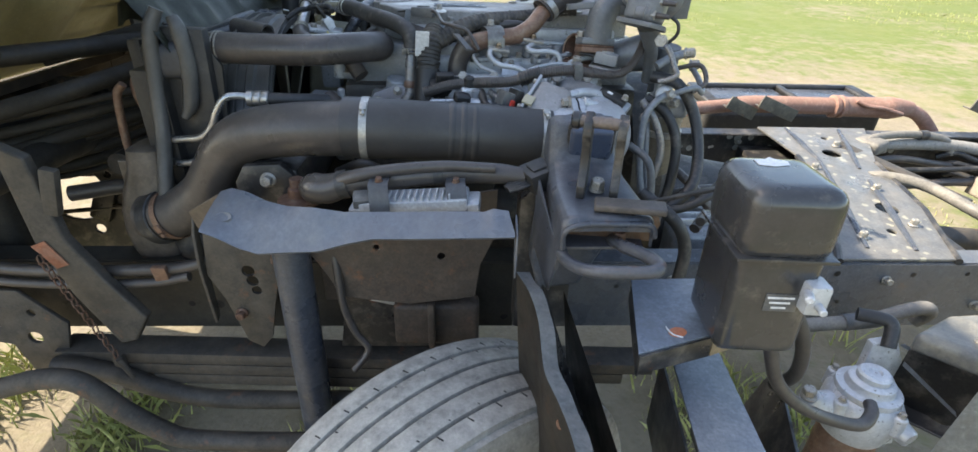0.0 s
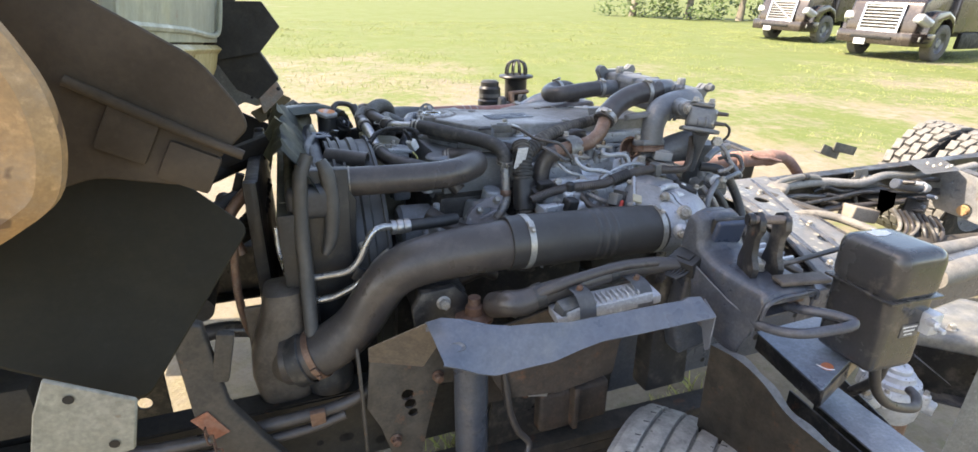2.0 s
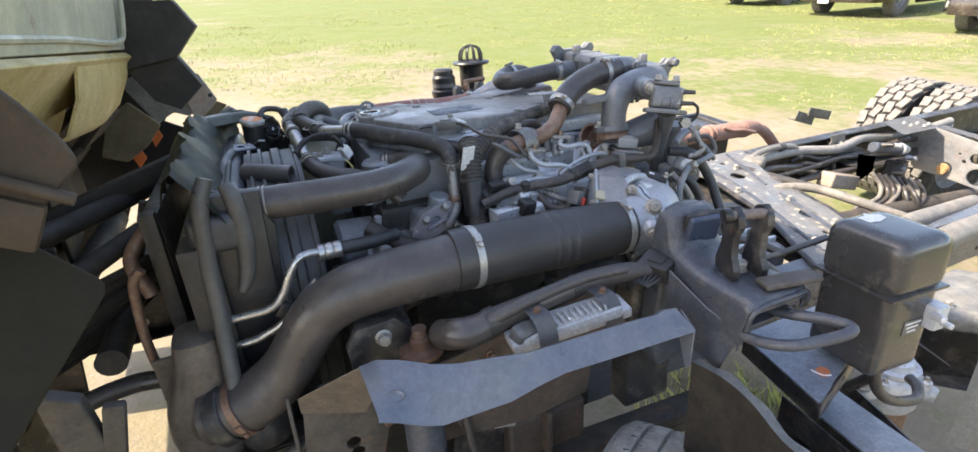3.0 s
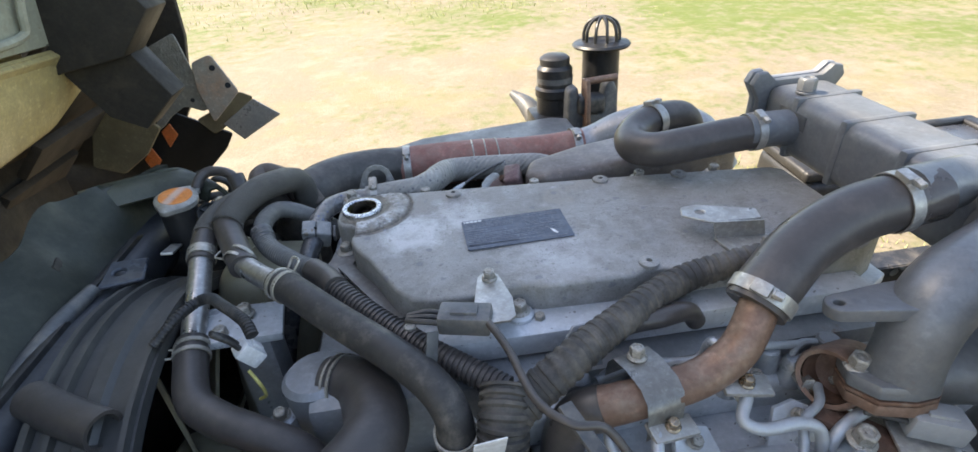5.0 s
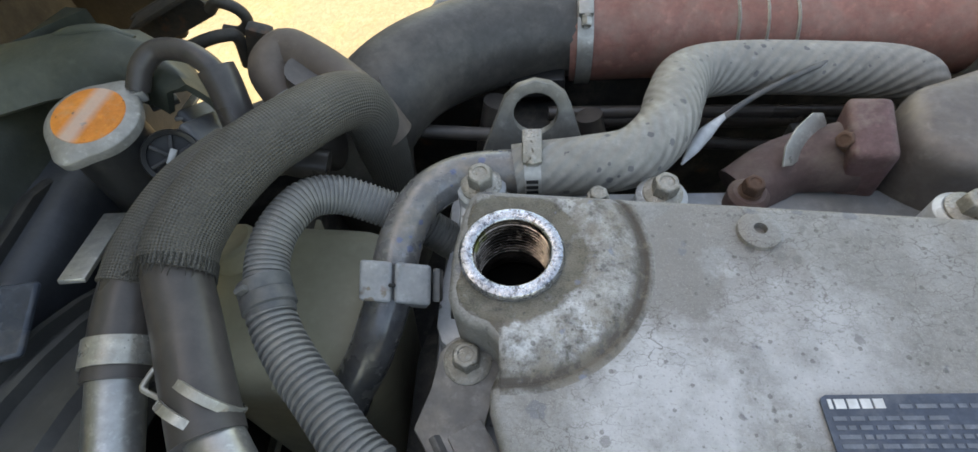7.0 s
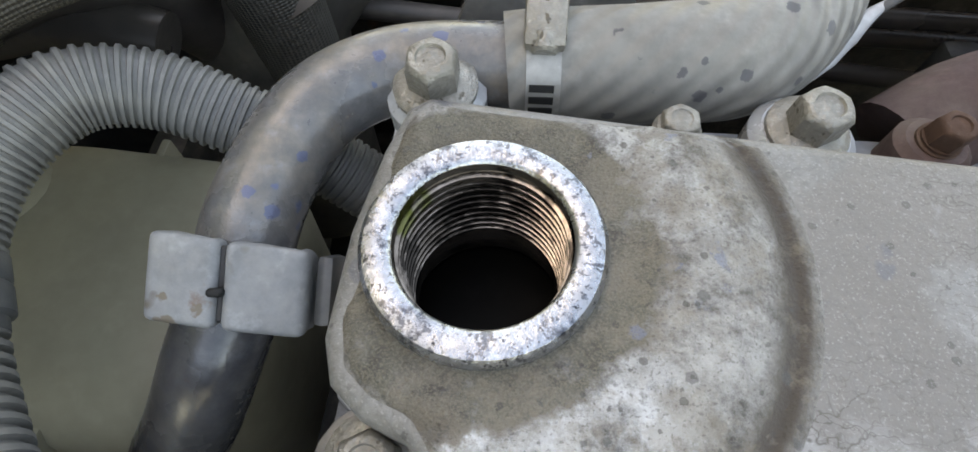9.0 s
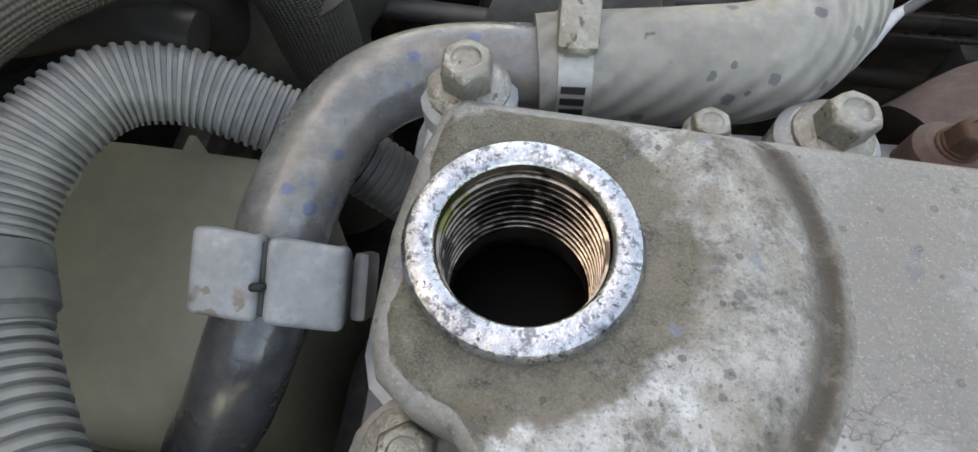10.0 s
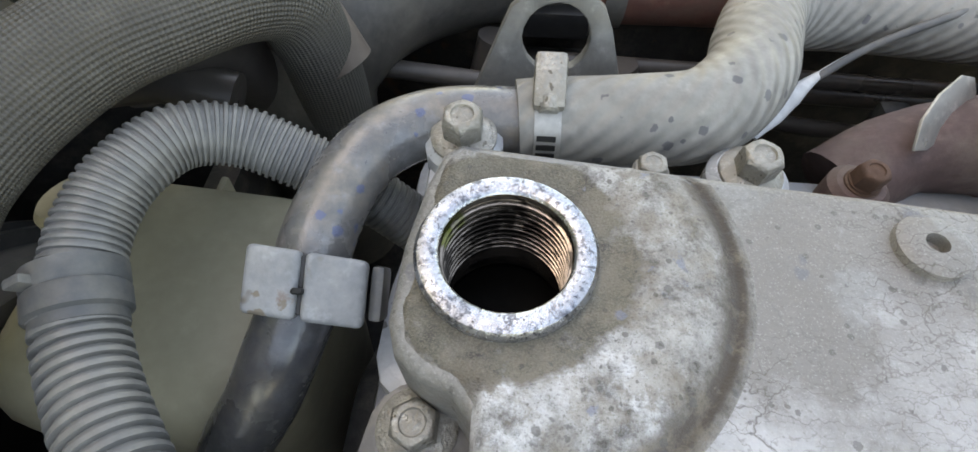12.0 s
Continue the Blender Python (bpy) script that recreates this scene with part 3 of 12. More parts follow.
def build_grass():
    """Blades in clumps over the field beside the truck."""
    rnd = random.Random(4)
    verts, faces = [], []

    def blade(x, y, z, h, w, a, lean):
        i = len(verts)
        dx, dy = math.cos(a), math.sin(a)
        verts.extend([(x - dy * w, y + dx * w, z), (x + dy * w, y - dx * w, z), (x + dx * lean * 0.4 + dy * w * 0.7, y + dy * lean * 0.4 - dx * w * 0.7, z + h * 0.6), (x + dx * lean, y + dy * lean, z + h)])
        faces.extend([(i, i + 1, i + 2), (i, i + 2, i + 3)])

    count = 0
    while count < 1900:
        x, y = rnd.uniform(-9, 24), 2.7 + 24 * rnd.random() ** 2.0
        near = y < 9
        keep = noise.noise((x * 0.33, y * 0.33, 3.7)) + 0.02 * (y - 6) + 0.03 * max(0, x - 2)
        if keep < (0.30 if near else 0.05):
            continue
        count += 1
        spread, nb = rnd.uniform(0.1, 0.4), rnd.randint(14, 34)
        for _ in range(nb):
            px, py = x + rnd.gauss(0, spread), y + rnd.gauss(0, spread * 0.8)
            if py < 2.5:
                continue
            h = rnd.uniform(0.012, 0.04) * (1.0 if near else 1.5)
            blade(px, py, ground_z(px, py) - 0.004, h, rnd.uniform(0.002, 0.004) * (1 + y * 0.06), rnd.uniform(0, 6.3), rnd.uniform(0, h * 0.9))
    for _ in range(1500):       # the weeds under and in front of the axle
        x, y = (rnd.uniform(-0.5, 1.6), rnd.uniform(0.9, 2.6)) if rnd.random() < 0.7 else (rnd.uniform(-1.9, -1.0), rnd.uniform(1.1, 1.75))
        if noise.noise((x * 1.3, y * 1.3, 8.1)) < 0.08:
            continue
        for _ in range(5):
            px, py = x + rnd.gauss(0, 0.06), y + rnd.gauss(0, 0.06)
            h = rnd.uniform(0.03, 0.12)
            blade(px, py, ground_z(px, py) - 0.003, h, 0.003, rnd.uniform(0, 6.3), rnd.uniform(0, h))
    me = bpy.data.meshes.new("grass")
    me.from_pydata(verts, [], faces)
    g = mat("grass_blades", (0.34, 0.38, 0.12), (0.44, 0.42, 0.19), 0.8, coarse=2.0, fine=20, bump=0.0)
    g.node_tree.nodes["Principled BSDF"].inputs["Subsurface Weight"].default_value = 0.0
    me.materials.append(g)
    tagged(new("grass", me), "clumps of green and straw-coloured grass on the field", "grass", kind="stuff")


build_grass()


def build_hedge():
    """The overgrown edge of the wood behind the parked tractors."""
    rnd = random.Random(9)
    leaf = mat("hedge_leaves", (0.07, 0.12, 0.025), (0.12, 0.17, 0.04), 0.6, coarse=0.7, fine=8, bump=0.0)
    bark = mat("pale_bark", (0.3, 0.26, 0.2), (0.2, 0.17, 0.13), 0.9, coarse=3, fine=30)
    for i in range(9):
        x, y = 22 + i * 3.1 + rnd.uniform(-0.8, 0.8), 33 - i * 1.9 + rnd.uniform(-0.8, 0.8)
        z = ground_z(x, y)
        root = thing("tree", "broad leafy tree at the edge of the field", "tree", "trees along the field edge", (x, y, z))
        pts = [(x, y, z - 0.1), (x + 0.1, y, z + 1.2), (x - 0.1, y + 0.1, z + 2.6), (x + 0.2, y, z + 4.4)]
        b = tube(pts, [0.26, 0.2, 0.15, 0.07], 10, 4)
        for k in range(5):
            a = rnd.uniform(0, 6.3)
            h = rnd.uniform(1.3, 3.4)
            merge(b, tube([(x, y, z + h), (x + math.cos(a) * 0.7, y + math.sin(a) * 0.7, z + h + 0.5), (x + math.cos(a) * 1.5, y + math.sin(a) * 1.5, z + h + 0.9)], [0.08, 0.05, 0.02], 7, 3))
        part("trunk", b, bark, root)
        vs, fs = [], []
        for c in range(34):
            a, rr, h = rnd.uniform(0, 6.3), 2.3 * math.sqrt(rnd.random()), rnd.uniform(0.1, 5.4)
            cx, cy, cz = x + math.cos(a) * rr, y + math.sin(a) * rr, z + h
            for _ in range(70):
                p = Vector((cx + rnd.gauss(0, 0.34), cy + rnd.gauss(0, 0.34), max(z + 0.02, cz + rnd.gauss(0, 0.3))))
                u = Vector((rnd.gauss(0, 1), rnd.gauss(0, 1), rnd.gauss(0, 1))).normalized()
                v = u.orthogonal().normalized() * rnd.uniform(0.05, 0.1)
                u = u * rnd.uniform(0.08, 0.17)
                k = len(vs)
                vs.extend([p - u, p + v, p + u, p - v])
                fs.append((k, k + 1, k + 2, k + 3))
        me = bpy.data.meshes.new("crown")
        me.from_pydata([tuple(q - Vector((x, y, z))) for q in vs], [], fs)
        me.materials.append(leaf)
        new("crown", me).parent = root


build_hedge()

TRUCK_BROWN = mat("dark_bronze_truck_paint", (0.055, 0.042, 0.038), (0.045, 0.035, 0.032), 0.25, 0.3, coarse=2, dust=0.2, bump=0.0, coat=0.6)
CHROME = mat("chrome", (0.72, 0.74, 0.76), (0.62, 0.64, 0.66), 0.15, 1.0, bump=0.0)
LAMP_GLASS = mat("headlamp_glass", (0.62, 0.62, 0.6), (0.5, 0.5, 0.49), 0.12, 0.3, bump=0.0, coat=0.5)


def road_wheel(name, c, r, w, parent, rim_mat, side=-1):
    """A wheel whose axle lies along y; its dish shows on the given side."""
    m = Matrix.Translation(c) @ pose(0, 0, 0, 90 * -side)
    t = lathe([(r * 0.58, -w * 0.42), (r * 0.75, -w * 0.5), (r * 0.93, -w * 0.48), (r, -w * 0.4), (r, w * 0.4), (r * 0.93, w * 0.48), (r * 0.75, w * 0.5), (r * 0.58, w * 0.42)], m, 40)
    wheel = part(name, t, TYRE, parent)
    rim = lathe([(r * 0.6, -w * 0.42), (r * 0.6, w * 0.36), (r * 0.56, w * 0.4), (r * 0.5, w * 0.1), (r * 0.3, w * 0.05), (r * 0.24, w * 0.3), (0, w * 0.32)], m, 32)
    part("rim", rim, rim_mat, wheel)
    return wheel


def build_tractor(x, y, heading, label, slash):
    """A parked conventional road tractor, built with its nose along -x and then turned."""
    z = ground_z(x, y) - 0.02
    root = thing("road_tractor", label, "truck", "parked road tractors", (0, 0, 0))
    side = [(0.0, 0.62), (0.02, 1.15), (0.12, 1.55), (0.5, 1.78), (1.5, 1.95), (1.7, 2.0), (1.75, 0.7), (1.35, 0.7), (1.25, 1.1), (1.0, 1.25), (0.72, 1.1), (0.6, 0.66)]
    hood = prism([(p, q) for p, q in side], 1.9, Matrix.Translation((0, 0.95, 0)) @ pose(0, 0, 0, 90), 0.07, 3)
    part("hood", hood, TRUCK_BROWN, root)
    for s in (-1, 1):
        fender = prism([(0.2, 0.7), (0.28, 1.12), (0.55, 1.32), (1.05, 1.36), (1.5, 1.2), (1.72, 0.8), (1.62, 0.72), (1.48, 1.0), (1.2, 1.16), (0.86, 1.1), (0.66, 0.85), (0.62, 0.68)], 0.34, Matrix.Translation((0, s * 1.0 + 0.17, 0)) @ pose(0, 0, 0, 90), 0.05, 2)
        part("fender", fender, TRUCK_BROWN, root)
        lamp = box((0.5, 0.3, 0.26), Matrix.Translation((0.2, s * 0.98, 1.08)) @ pose(0, 0, 0, 0, 24, s * 22), 0.1, 3)
        part("headlamp", lamp, LAMP_GLASS, root)
        road_wheel("wheel", (1.15, s * 1.02, 0.5), 0.5, 0.3, root, CAST_D, s)
    bumper = prism([(-0.22, -1.0), (-0.3, -0.5), (-0.32, 0.5), (-0.22, 1.0), (0.2, 1.24), (0.55, 1.24), (0.55, 1.1), (0.1, 0.9), (0.1, -0.9), (0.55, -1.1), (0.55, -1.24), (0.2, -1.24)], 0.34, Matrix.Translation((0, 0, 0.42)), 0.03)
    bp = part("bumper", bumper, TRUCK_BROWN, root)
    part("air_slot", box((0.05, 1.1, 0.09), Matrix.Translation((-0.305, 0.0, 0.6)), 0.02), BLACK, bp)
    part("number_plate", box((0.02, 0.31, 0.16), Matrix.Translation((-0.345, 0.25, 0.47)), 0.004), WHITE, bp)
    for s in (-1, 1):
        part("fog_lamp", box((0.05, 0.1, 0.13), Matrix.Translation((0.0, s * 1.09, 0.62)) @ pose(0, 0, 0, 0, 0, s * 28), 0.01), LAMP_GLASS, bp)
    gm = Matrix.Translation((-0.02, 0, 1.12)) @ pose(0, 0, 0, 0, 9)
    frame_b = bmesh.new()
    for yy, zz, sy, sz in ((-0.52, 0, 0.06, 0.78), (0.52, 0, 0.06, 0.78), (0, 0.37, 1.08, 0.06), (0, -0.37, 1.08, 0.06)):
        merge(frame_b, box((0.06, sy, sz), gm @ pose(0, yy, zz), 0.012))
    gr = part("grille_surround", frame_b, CHROME, root)
    part("grille_back", box((0.02, 1.0, 0.72), gm @ pose(0.03, 0, 0), 0.0), BLACK, gr)
    for k in range(8):
        part("grille_bar", box((0.03, 1.0, 0.028), gm @ pose(0.0, 0, -0.31 + k * 0.088), 0.006), GALV, gr)
    if slash:
        part("diagonal_bar", box((0.03, 1.2, 0.035), gm @ pose(-0.03, 0, 0, 34), 0.008), CHROME, gr)
    cab_side = [(1.7, 0.75), (1.7, 1.98), (2.25, 2.85), (2.6, 3.3), (4.4, 3.6), (4.4, 0.75)]
    cab = part("cab", prism(cab_side, 2.2, Matrix.Translation((0, 1.1, 0)) @ pose(0, 0, 0, 90), 0.08, 3), TRUCK_BROWN, root)
    part("windscreen", box((0.02, 1.8, 0.85), Matrix.Translation((1.93, 0, 2.42)) @ pose(0, 0, 0, 0, 32), 0.01), BLACK, cab)
    for s in (-1, 1):
        part("side_window", box((0.75, 0.02, 0.6), Matrix.Translation((2.75, s * 1.105, 2.35)), 0.02), BLACK, cab)
        part("mirror", box((0.14, 0.22, 0.6), Matrix.Translation((2.0, s * 1.38, 2.2)), 0.04), TRUCK_BROWN, cab)
        part("step", box((1.6, 0.12, 0.45), Matrix.Translation((3.1, s * 1.08, 0.55)), 0.03), BLACK, cab)
    part("chassis", box((6.5, 0.9, 0.3), Matrix.Translation((4.2, 0, 0.75)), 0.02), BLACK, root)
    root.matrix_basis = pose(x, y, z, math.degrees(math.atan(SLOPE)) * math.cos(radians(heading)), 0, heading)
    return root


TRACTOR_LABEL = "dark bronze long-nosed road tractor with chrome grille"
build_tractor(17.6, 16.7, 8.0, TRACTOR_LABEL + " and diagonal bar", True)
build_tractor(15.6, 11.4, 8.0, TRACTOR_LABEL, False)
build_tractor(13.7, 6.4, 8.0, TRACTOR_LABEL + " and diagonal bar", True)

# ---- truck chassis: local x along the rails, y across, z up from the near rail's top edge ----
CH = Matrix.Translation((0, 1.05, 0.785)) @ pose(0, 0, 0, 4.6)


def quad_mesh(corners, t):
    """A thin sheet on four corners."""
    b = bmesh.new()
    b.faces.new([b.verts.new(c) for c in corners])
    bmesh.ops.solidify(b, geom=b.faces[:], thickness=t)
    return b


def channel(x0, x1, y, toward, h=0.205, f=0.062, t=0.006):
    """A C-shaped rail with its web at y and its flanges pointing to +-y."""
    b = bmesh.new()
    pr = [(0, 0), (f, 0), (f, -t), (t, -t), (t, -h + t), (f, -h + t), (f, -h), (0, -h)]
    a = [b.verts.new((x0, y + toward * p, q)) for p, q in pr]
    c = [b.verts.new((x1, y + toward * p, q)) for p, q in pr]
    n = len(pr)
    for k in range(n):
        b.faces.new((a[k], a[(k + 1) % n], c[(k + 1) % n], c[k]))
    b.faces.new(a)
    b.faces.new(c)
    bmesh.ops.bevel(b, geom=[e for e in b.edges if abs(e.verts[0].co.x - e.verts[1].co.x) > 0.1], offset=0.004, segments=2, affect="EDGES")
    b.transform(CH)
    return b


def hole_disc(x, y, z, r, m=CH, axis="y"):
    d = Vector((0, 1, 0)) if axis == "y" else Vector((0, 0, 1))
    p = Vector((x, y, z))
    return lathe([(0, 0), (r, 0)], m @ aim(p, p + d), 14)


DUSTY_PIPE = mat("dust_grey_pipe", (0.16, 0.15, 0.135), (0.22, 0.205, 0.18), 0.6, dust=0.5, dust_col=(0.30, 0.27, 0.22), bump=0.1)
# one rail, two colours: front darkened for cab shade, rest blued for sky
RAIL_FRONT = mat("dusted_shaded_rail_paint", (0.028, 0.025, 0.020), (0.036, 0.031, 0.024), 0.65, coarse=8, dust=0.4, dust_col=(0.06, 0.05, 0.036), rust=0.12, bump=0.2)
RAIL_NEAR = mat("smooth_sky_tinted_paint", (0.085, 0.096, 0.115), (0.11, 0.118, 0.13), 0.3, coarse=5, dust=0.4, dust_col=(0.15, 0.14, 0.125), rust=0.06, bump=0.1)


def build_chassis():
    rnd = random.Random(2)
    for nm, y, tw, lab in (("frame_rail_near", 0.0, 1, "dusty black steel chassis rail beside the front wheel"), ("frame_rail_far", 0.86, -1, "black steel chassis rail with punched holes, behind the engine")):
        root = thing(nm, lab, "chassis rail", "", CH @ Vector((0, y, -0.2)), "structure")
        if y:
            part("rail", channel(-1.55, 5.2, y, tw), PAINT, root)
        else:
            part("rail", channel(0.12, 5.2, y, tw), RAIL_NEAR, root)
            part("front_rail", channel(-1.55, 0.118, y, tw), RAIL_FRONT, root, "brown-dusted front stretch of the rail, darkened for the cab's shade")
        holes = bmesh.new()
        for _ in range(70):
            x, z = rnd.uniform(-1.2, 3.0), rnd.choice((-0.035, -0.075, -0.125, -0.165)) + rnd.uniform(-0.006, 0.006)
            merge(holes, hole_disc(x, y + (-0.0015 if y == 0 else -0.0075), z, rnd.choice((0.006, 0.006, 0.008, 0.012))))
        # discs stand for holes: black for dark inside, pale for light through the far web
        part("punched_holes", holes, BLACK if y == 0 else GALV, root)
        for k in range(10):
            x = 0.5 + k * 0.27
            part("bolt", hexbolt(CH @ Vector((x, y - (0.001 if y == 0 else 0.007), -0.05 - 0.08 * (k % 2))), (0, -1, 0.08), 0.017), BOLT, root)
    # broad crossmember with turned-down lips
    root = thing("crossmember", "broad dusty grey pressed-steel crossmember with oval slots", "crossmember", "", CH @ Vector((1.1, 0.4, -0.01)))
    out = [(0.90, 0.005), (1.20, 0.005), (1.30, 0.25), (1.36, 0.55), (1.52, 0.855), (1.10, 0.855), (1.12, 0.6), (1.05, 0.3)]
    # pale dots put dappled sunlight into the dusty paint
    part("plate", prism(out, 0.008, CH @ pose(0, 0, 0.002), 0.003, 2, [(1.25, 0.62, 0.03), (1.19, 0.25, 0.03), (1.12, 0.13, 0.012), (1.3, 0.75, 0.012)]), dots(mat("sun_dappled_dusty_paint", (0.13, 0.132, 0.132), (0.185, 0.18, 0.17), 0.4, 0.1, coarse=7, dust=0.5, dust_col=(0.235, 0.21, 0.17), rust=0.08, bump=0.2), 42, 0.55, 0.4, (0.40, 0.375, 0.28), 0.6), root)
    for k, (x0, y0, x1, y1) in enumerate(((1.0, 0.05, 1.17, 0.55), (1.12, 0.04, 1.25, 0.42), (1.17, 0.55, 1.2, 0.84), (1.27, 0.5, 1.4, 0.83))):
        part("pressed_rib", tube([CH @ Vector((x0, y0, 0.009)), CH @ Vector(((x0 + x1) / 2, (y0 + y1) / 2, 0.011)), CH @ Vector((x1, y1, 0.009))], [0.006, 0.010, 0.006], 8, 6), PAINT_B, root)
    for x0, y0, x1, y1 in ((0.9, 0.0, 1.05, 0.3), (1.05, 0.3, 1.12, 0.6), (1.2, 0.0, 1.3, 0.25), (1.3, 0.25, 1.36, 0.55)):
        part("lip", tube([CH @ Vector((x0, y0, 0.006)), CH @ Vector(((x0 + x1) / 2, (y0 + y1) / 2, 0.006)), CH @ Vector((x1, y1, 0.006))], 0.009, 8, 4), PAINT, root)
    part("tray_below", box((0.34, 0.8, 0.05), CH @ pose(1.2, 0.43, -0.08), 0.01), PAINT, root)
    part("end_knuckle", box((0.09, 0.09, 0.05), CH @ pose(1.47, 0.735, -0.008, 0, 0, 30), 0.018, 3), DUSTY_PIPE, root, "dusty rounded end block")
    part("clip_bar", box((0.42, 0.05, 0.012), CH @ pose(1.42, 0.52, -0.005, 0, 4, -62), 0.004), PAINT_DUST, root)
    for x, y in ((1.2, 0.16), (1.23, 0.36), (1.3, 0.68), (1.12, 0.5), (1.02, 0.1)):
        part("bolt", hexbolt(CH @ Vector((x, y, 0.011)), (0, -0.08, 1), 0.018), BOLT, root)
    # plate crossmember further back
    root = thing("rear_crossmember", "grey worn pressed-steel crossmember with round holes", "crossmember", "", (2.65, 1.45, 0.57))
    grey = mat("worn_grey_plate", (0.21, 0.22, 0.235), (0.27, 0.265, 0.25), 0.42, 0.15, coarse=7, dust=0.45, dust_col=(0.32, 0.29, 0.24), rust=0.14, bump=0.15)
    part("web", prism([(1.865, 0.775), (1.70, 0.845), (1.45, 0.79), (1.05, 0.75), (1.05, 0.56), (1.40, 0.57), (1.605, 0.60), (1.755, 0.615), (1.82, 0.68)], 0.010, Matrix.Translation((2.65, 0, 0)) @ pose(0, 0, 0, 90, 0, 90), 0.003, 2, [(1.50, 0.724, 0.026), (1.476, 0.635, 0.042), (1.618, 0.647, 0.034), (1.78, 0.761, 0.006), (1.713, 0.776, 0.006), (1.545, 0.70, 0.009), (1.57, 0.735, 0.006)]), grey, root)
    part("top_flange", quad_mesh([(2.65, 1.70, 0.846), (2.65, 1.05, 0.755), (2.72, 1.05, 0.755), (2.72, 1.70, 0.846)], 0.008), grey, root)
    part("top_gusset", quad_mesh([(2.33, 1.673, 0.858), (2.466, 1.86, 0.872), (2.73, 1.86, 0.872), (2.60, 1.667, 0.858)], 0.008), grey, root)
    for x, y in ((2.53, 1.79), (2.57, 1.75), (2.59, 1.71), (2.50, 1.74), (2.54, 1.70)):
        part("rivet", rod((x, y, 0.866), (x, y, 0.878), 0.011, 0.006, 12), BOLT, root)
    part("patch_plug", rod((2.64, 1.618, 0.647), (2.625, 1.618, 0.647), 0.03, 0.026, 10), TAN, root, "yellowed plug")
    part("lower_shelf", quad_mesh([(2.64, 1.42, 0.57), (2.64, 1.05, 0.555), (2.45, 1.05, 0.55), (2.45, 1.42, 0.565)], 0.008), PAINT, root)


build_chassis()




def build_rear():
    # far dual wheels
    root = thing("rear_axle", "dusty black rear axle with lugged dual tyres", "axle", "", CH @ Vector((3.62, 0.43, -0.785)))
    for y in (-0.12, 1.02, 1.30):
        build_lug_tyre(root, CH @ pose(3.62, y, -0.38), 0.41, 0.24)
    b = rod(CH @ Vector((3.62, -0.3, -0.38)), CH @ Vector((3.62, 1.2, -0.38)), 0.06, None, 20)
    merge(b, lathe([(0, -0.16), (0.1, -0.14), (0.17, 0), (0.1, 0.14), (0, 0.16)], CH @ pose(3.62, 0.43, -0.38, 90), 24))
    part("housing", b, PAINT_DUST, root)
    # propeller shaft
    b = rod(CH @ Vector((0.95, 0.43, -0.16)), CH @ Vector((3.1, 0.43, -0.34)), 0.045, None, 20)
    solid("propeller_shaft", b, PAINT_DUST, "dusty steel propeller shaft between the rails", "drive shaft")
    # exhaust with its can, outside the far rail
    root = thing("exhaust_pipe", "red-rusted exhaust pipe and catalyst can beside the rail", "exhaust", "", CH @ Vector((1.6, 1.1, -0.1)))
    pts = [CH @ Vector(p) for p in ((0.9, 1.06, 0.0), (1.15, 1.09, 0.012), (1.42, 1.1, 0.014))]
    part("front_pipe", tube(pts, 0.027, 18, 6), EXHAUST, root)
    part("can", lathe([(0.027, 0), (0.031, 0.03), (0.035, 0.08), (0.035, 0.40), (0.046, 0.405), (0.046, 0.418), (0.038, 0.42), (0.038, 0.43), (0.046, 0.432), (0.046, 0.445), (0.040, 0.45), (0.042, 0.62), (0.046, 0.63), (0.046, 0.65), (0.036, 0.70), (0.027, 0.74)], aim(CH @ Vector((1.12, 1.1, 0.014)), CH @ Vector((2.1, 1.06, 0.015))), 28), EXHAUST, root)
    part("tail_pipe", tube([CH @ Vector(p) for p in ((1.83, 1.07, 0.012), (1.9, 1.07, -0.01), (1.97, 1.06, -0.07), (2.05, 1.05, -0.16))], 0.027, 16, 6), EXHAUST, root)
    part("sensor_line", tube([CH @ Vector(p) for p in ((1.60, 1.05, 0.05), (1.64, 1.03, 0.035), (1.7, 1.02, 0.03), (1.78, 1.01, 0.01))], 0.008, 10, 6), EXHAUST, root)
    # box outside the far rail
    root = thing("side_step_box", "black framed box with pale ribbed lid", "box", "", CH @ Vector((1.6, 1.36, -0.3)))
    part("body", box((0.84, 0.3, 0.22), CH @ pose(1.53, 1.45, -0.20), 0.03, 3), PLASTIC, root)
    ring = bmesh.new()
    for sx, sy, px, py in ((0.86, 0.035, 1.53, 1.33), (0.86, 0.035, 1.53, 1.57), (0.06, 0.24, 1.13, 1.45), (0.06, 0.24, 1.93, 1.45), (0.03, 0.24, 1.56, 1.45)):
        merge(ring, box((sx, sy, 0.04), CH @ pose(px, py, -0.065), 0.014, 3))
    part("rim", ring, PLASTIC, root)
    for px in (1.345, 1.74):
        part("lid_panel", box((0.36, 0.2, 0.01), CH @ pose(px, 1.45, -0.068), 0.003), PAINT_B, root)
    # angle brackets on the far rail
    flat = mat("sun_bleached_black_paint", (0.07, 0.068, 0.06), (0.12, 0.11, 0.09), 0.6, coarse=9, dust=0.5, dust_col=(0.26, 0.23, 0.17), rust=0.1)
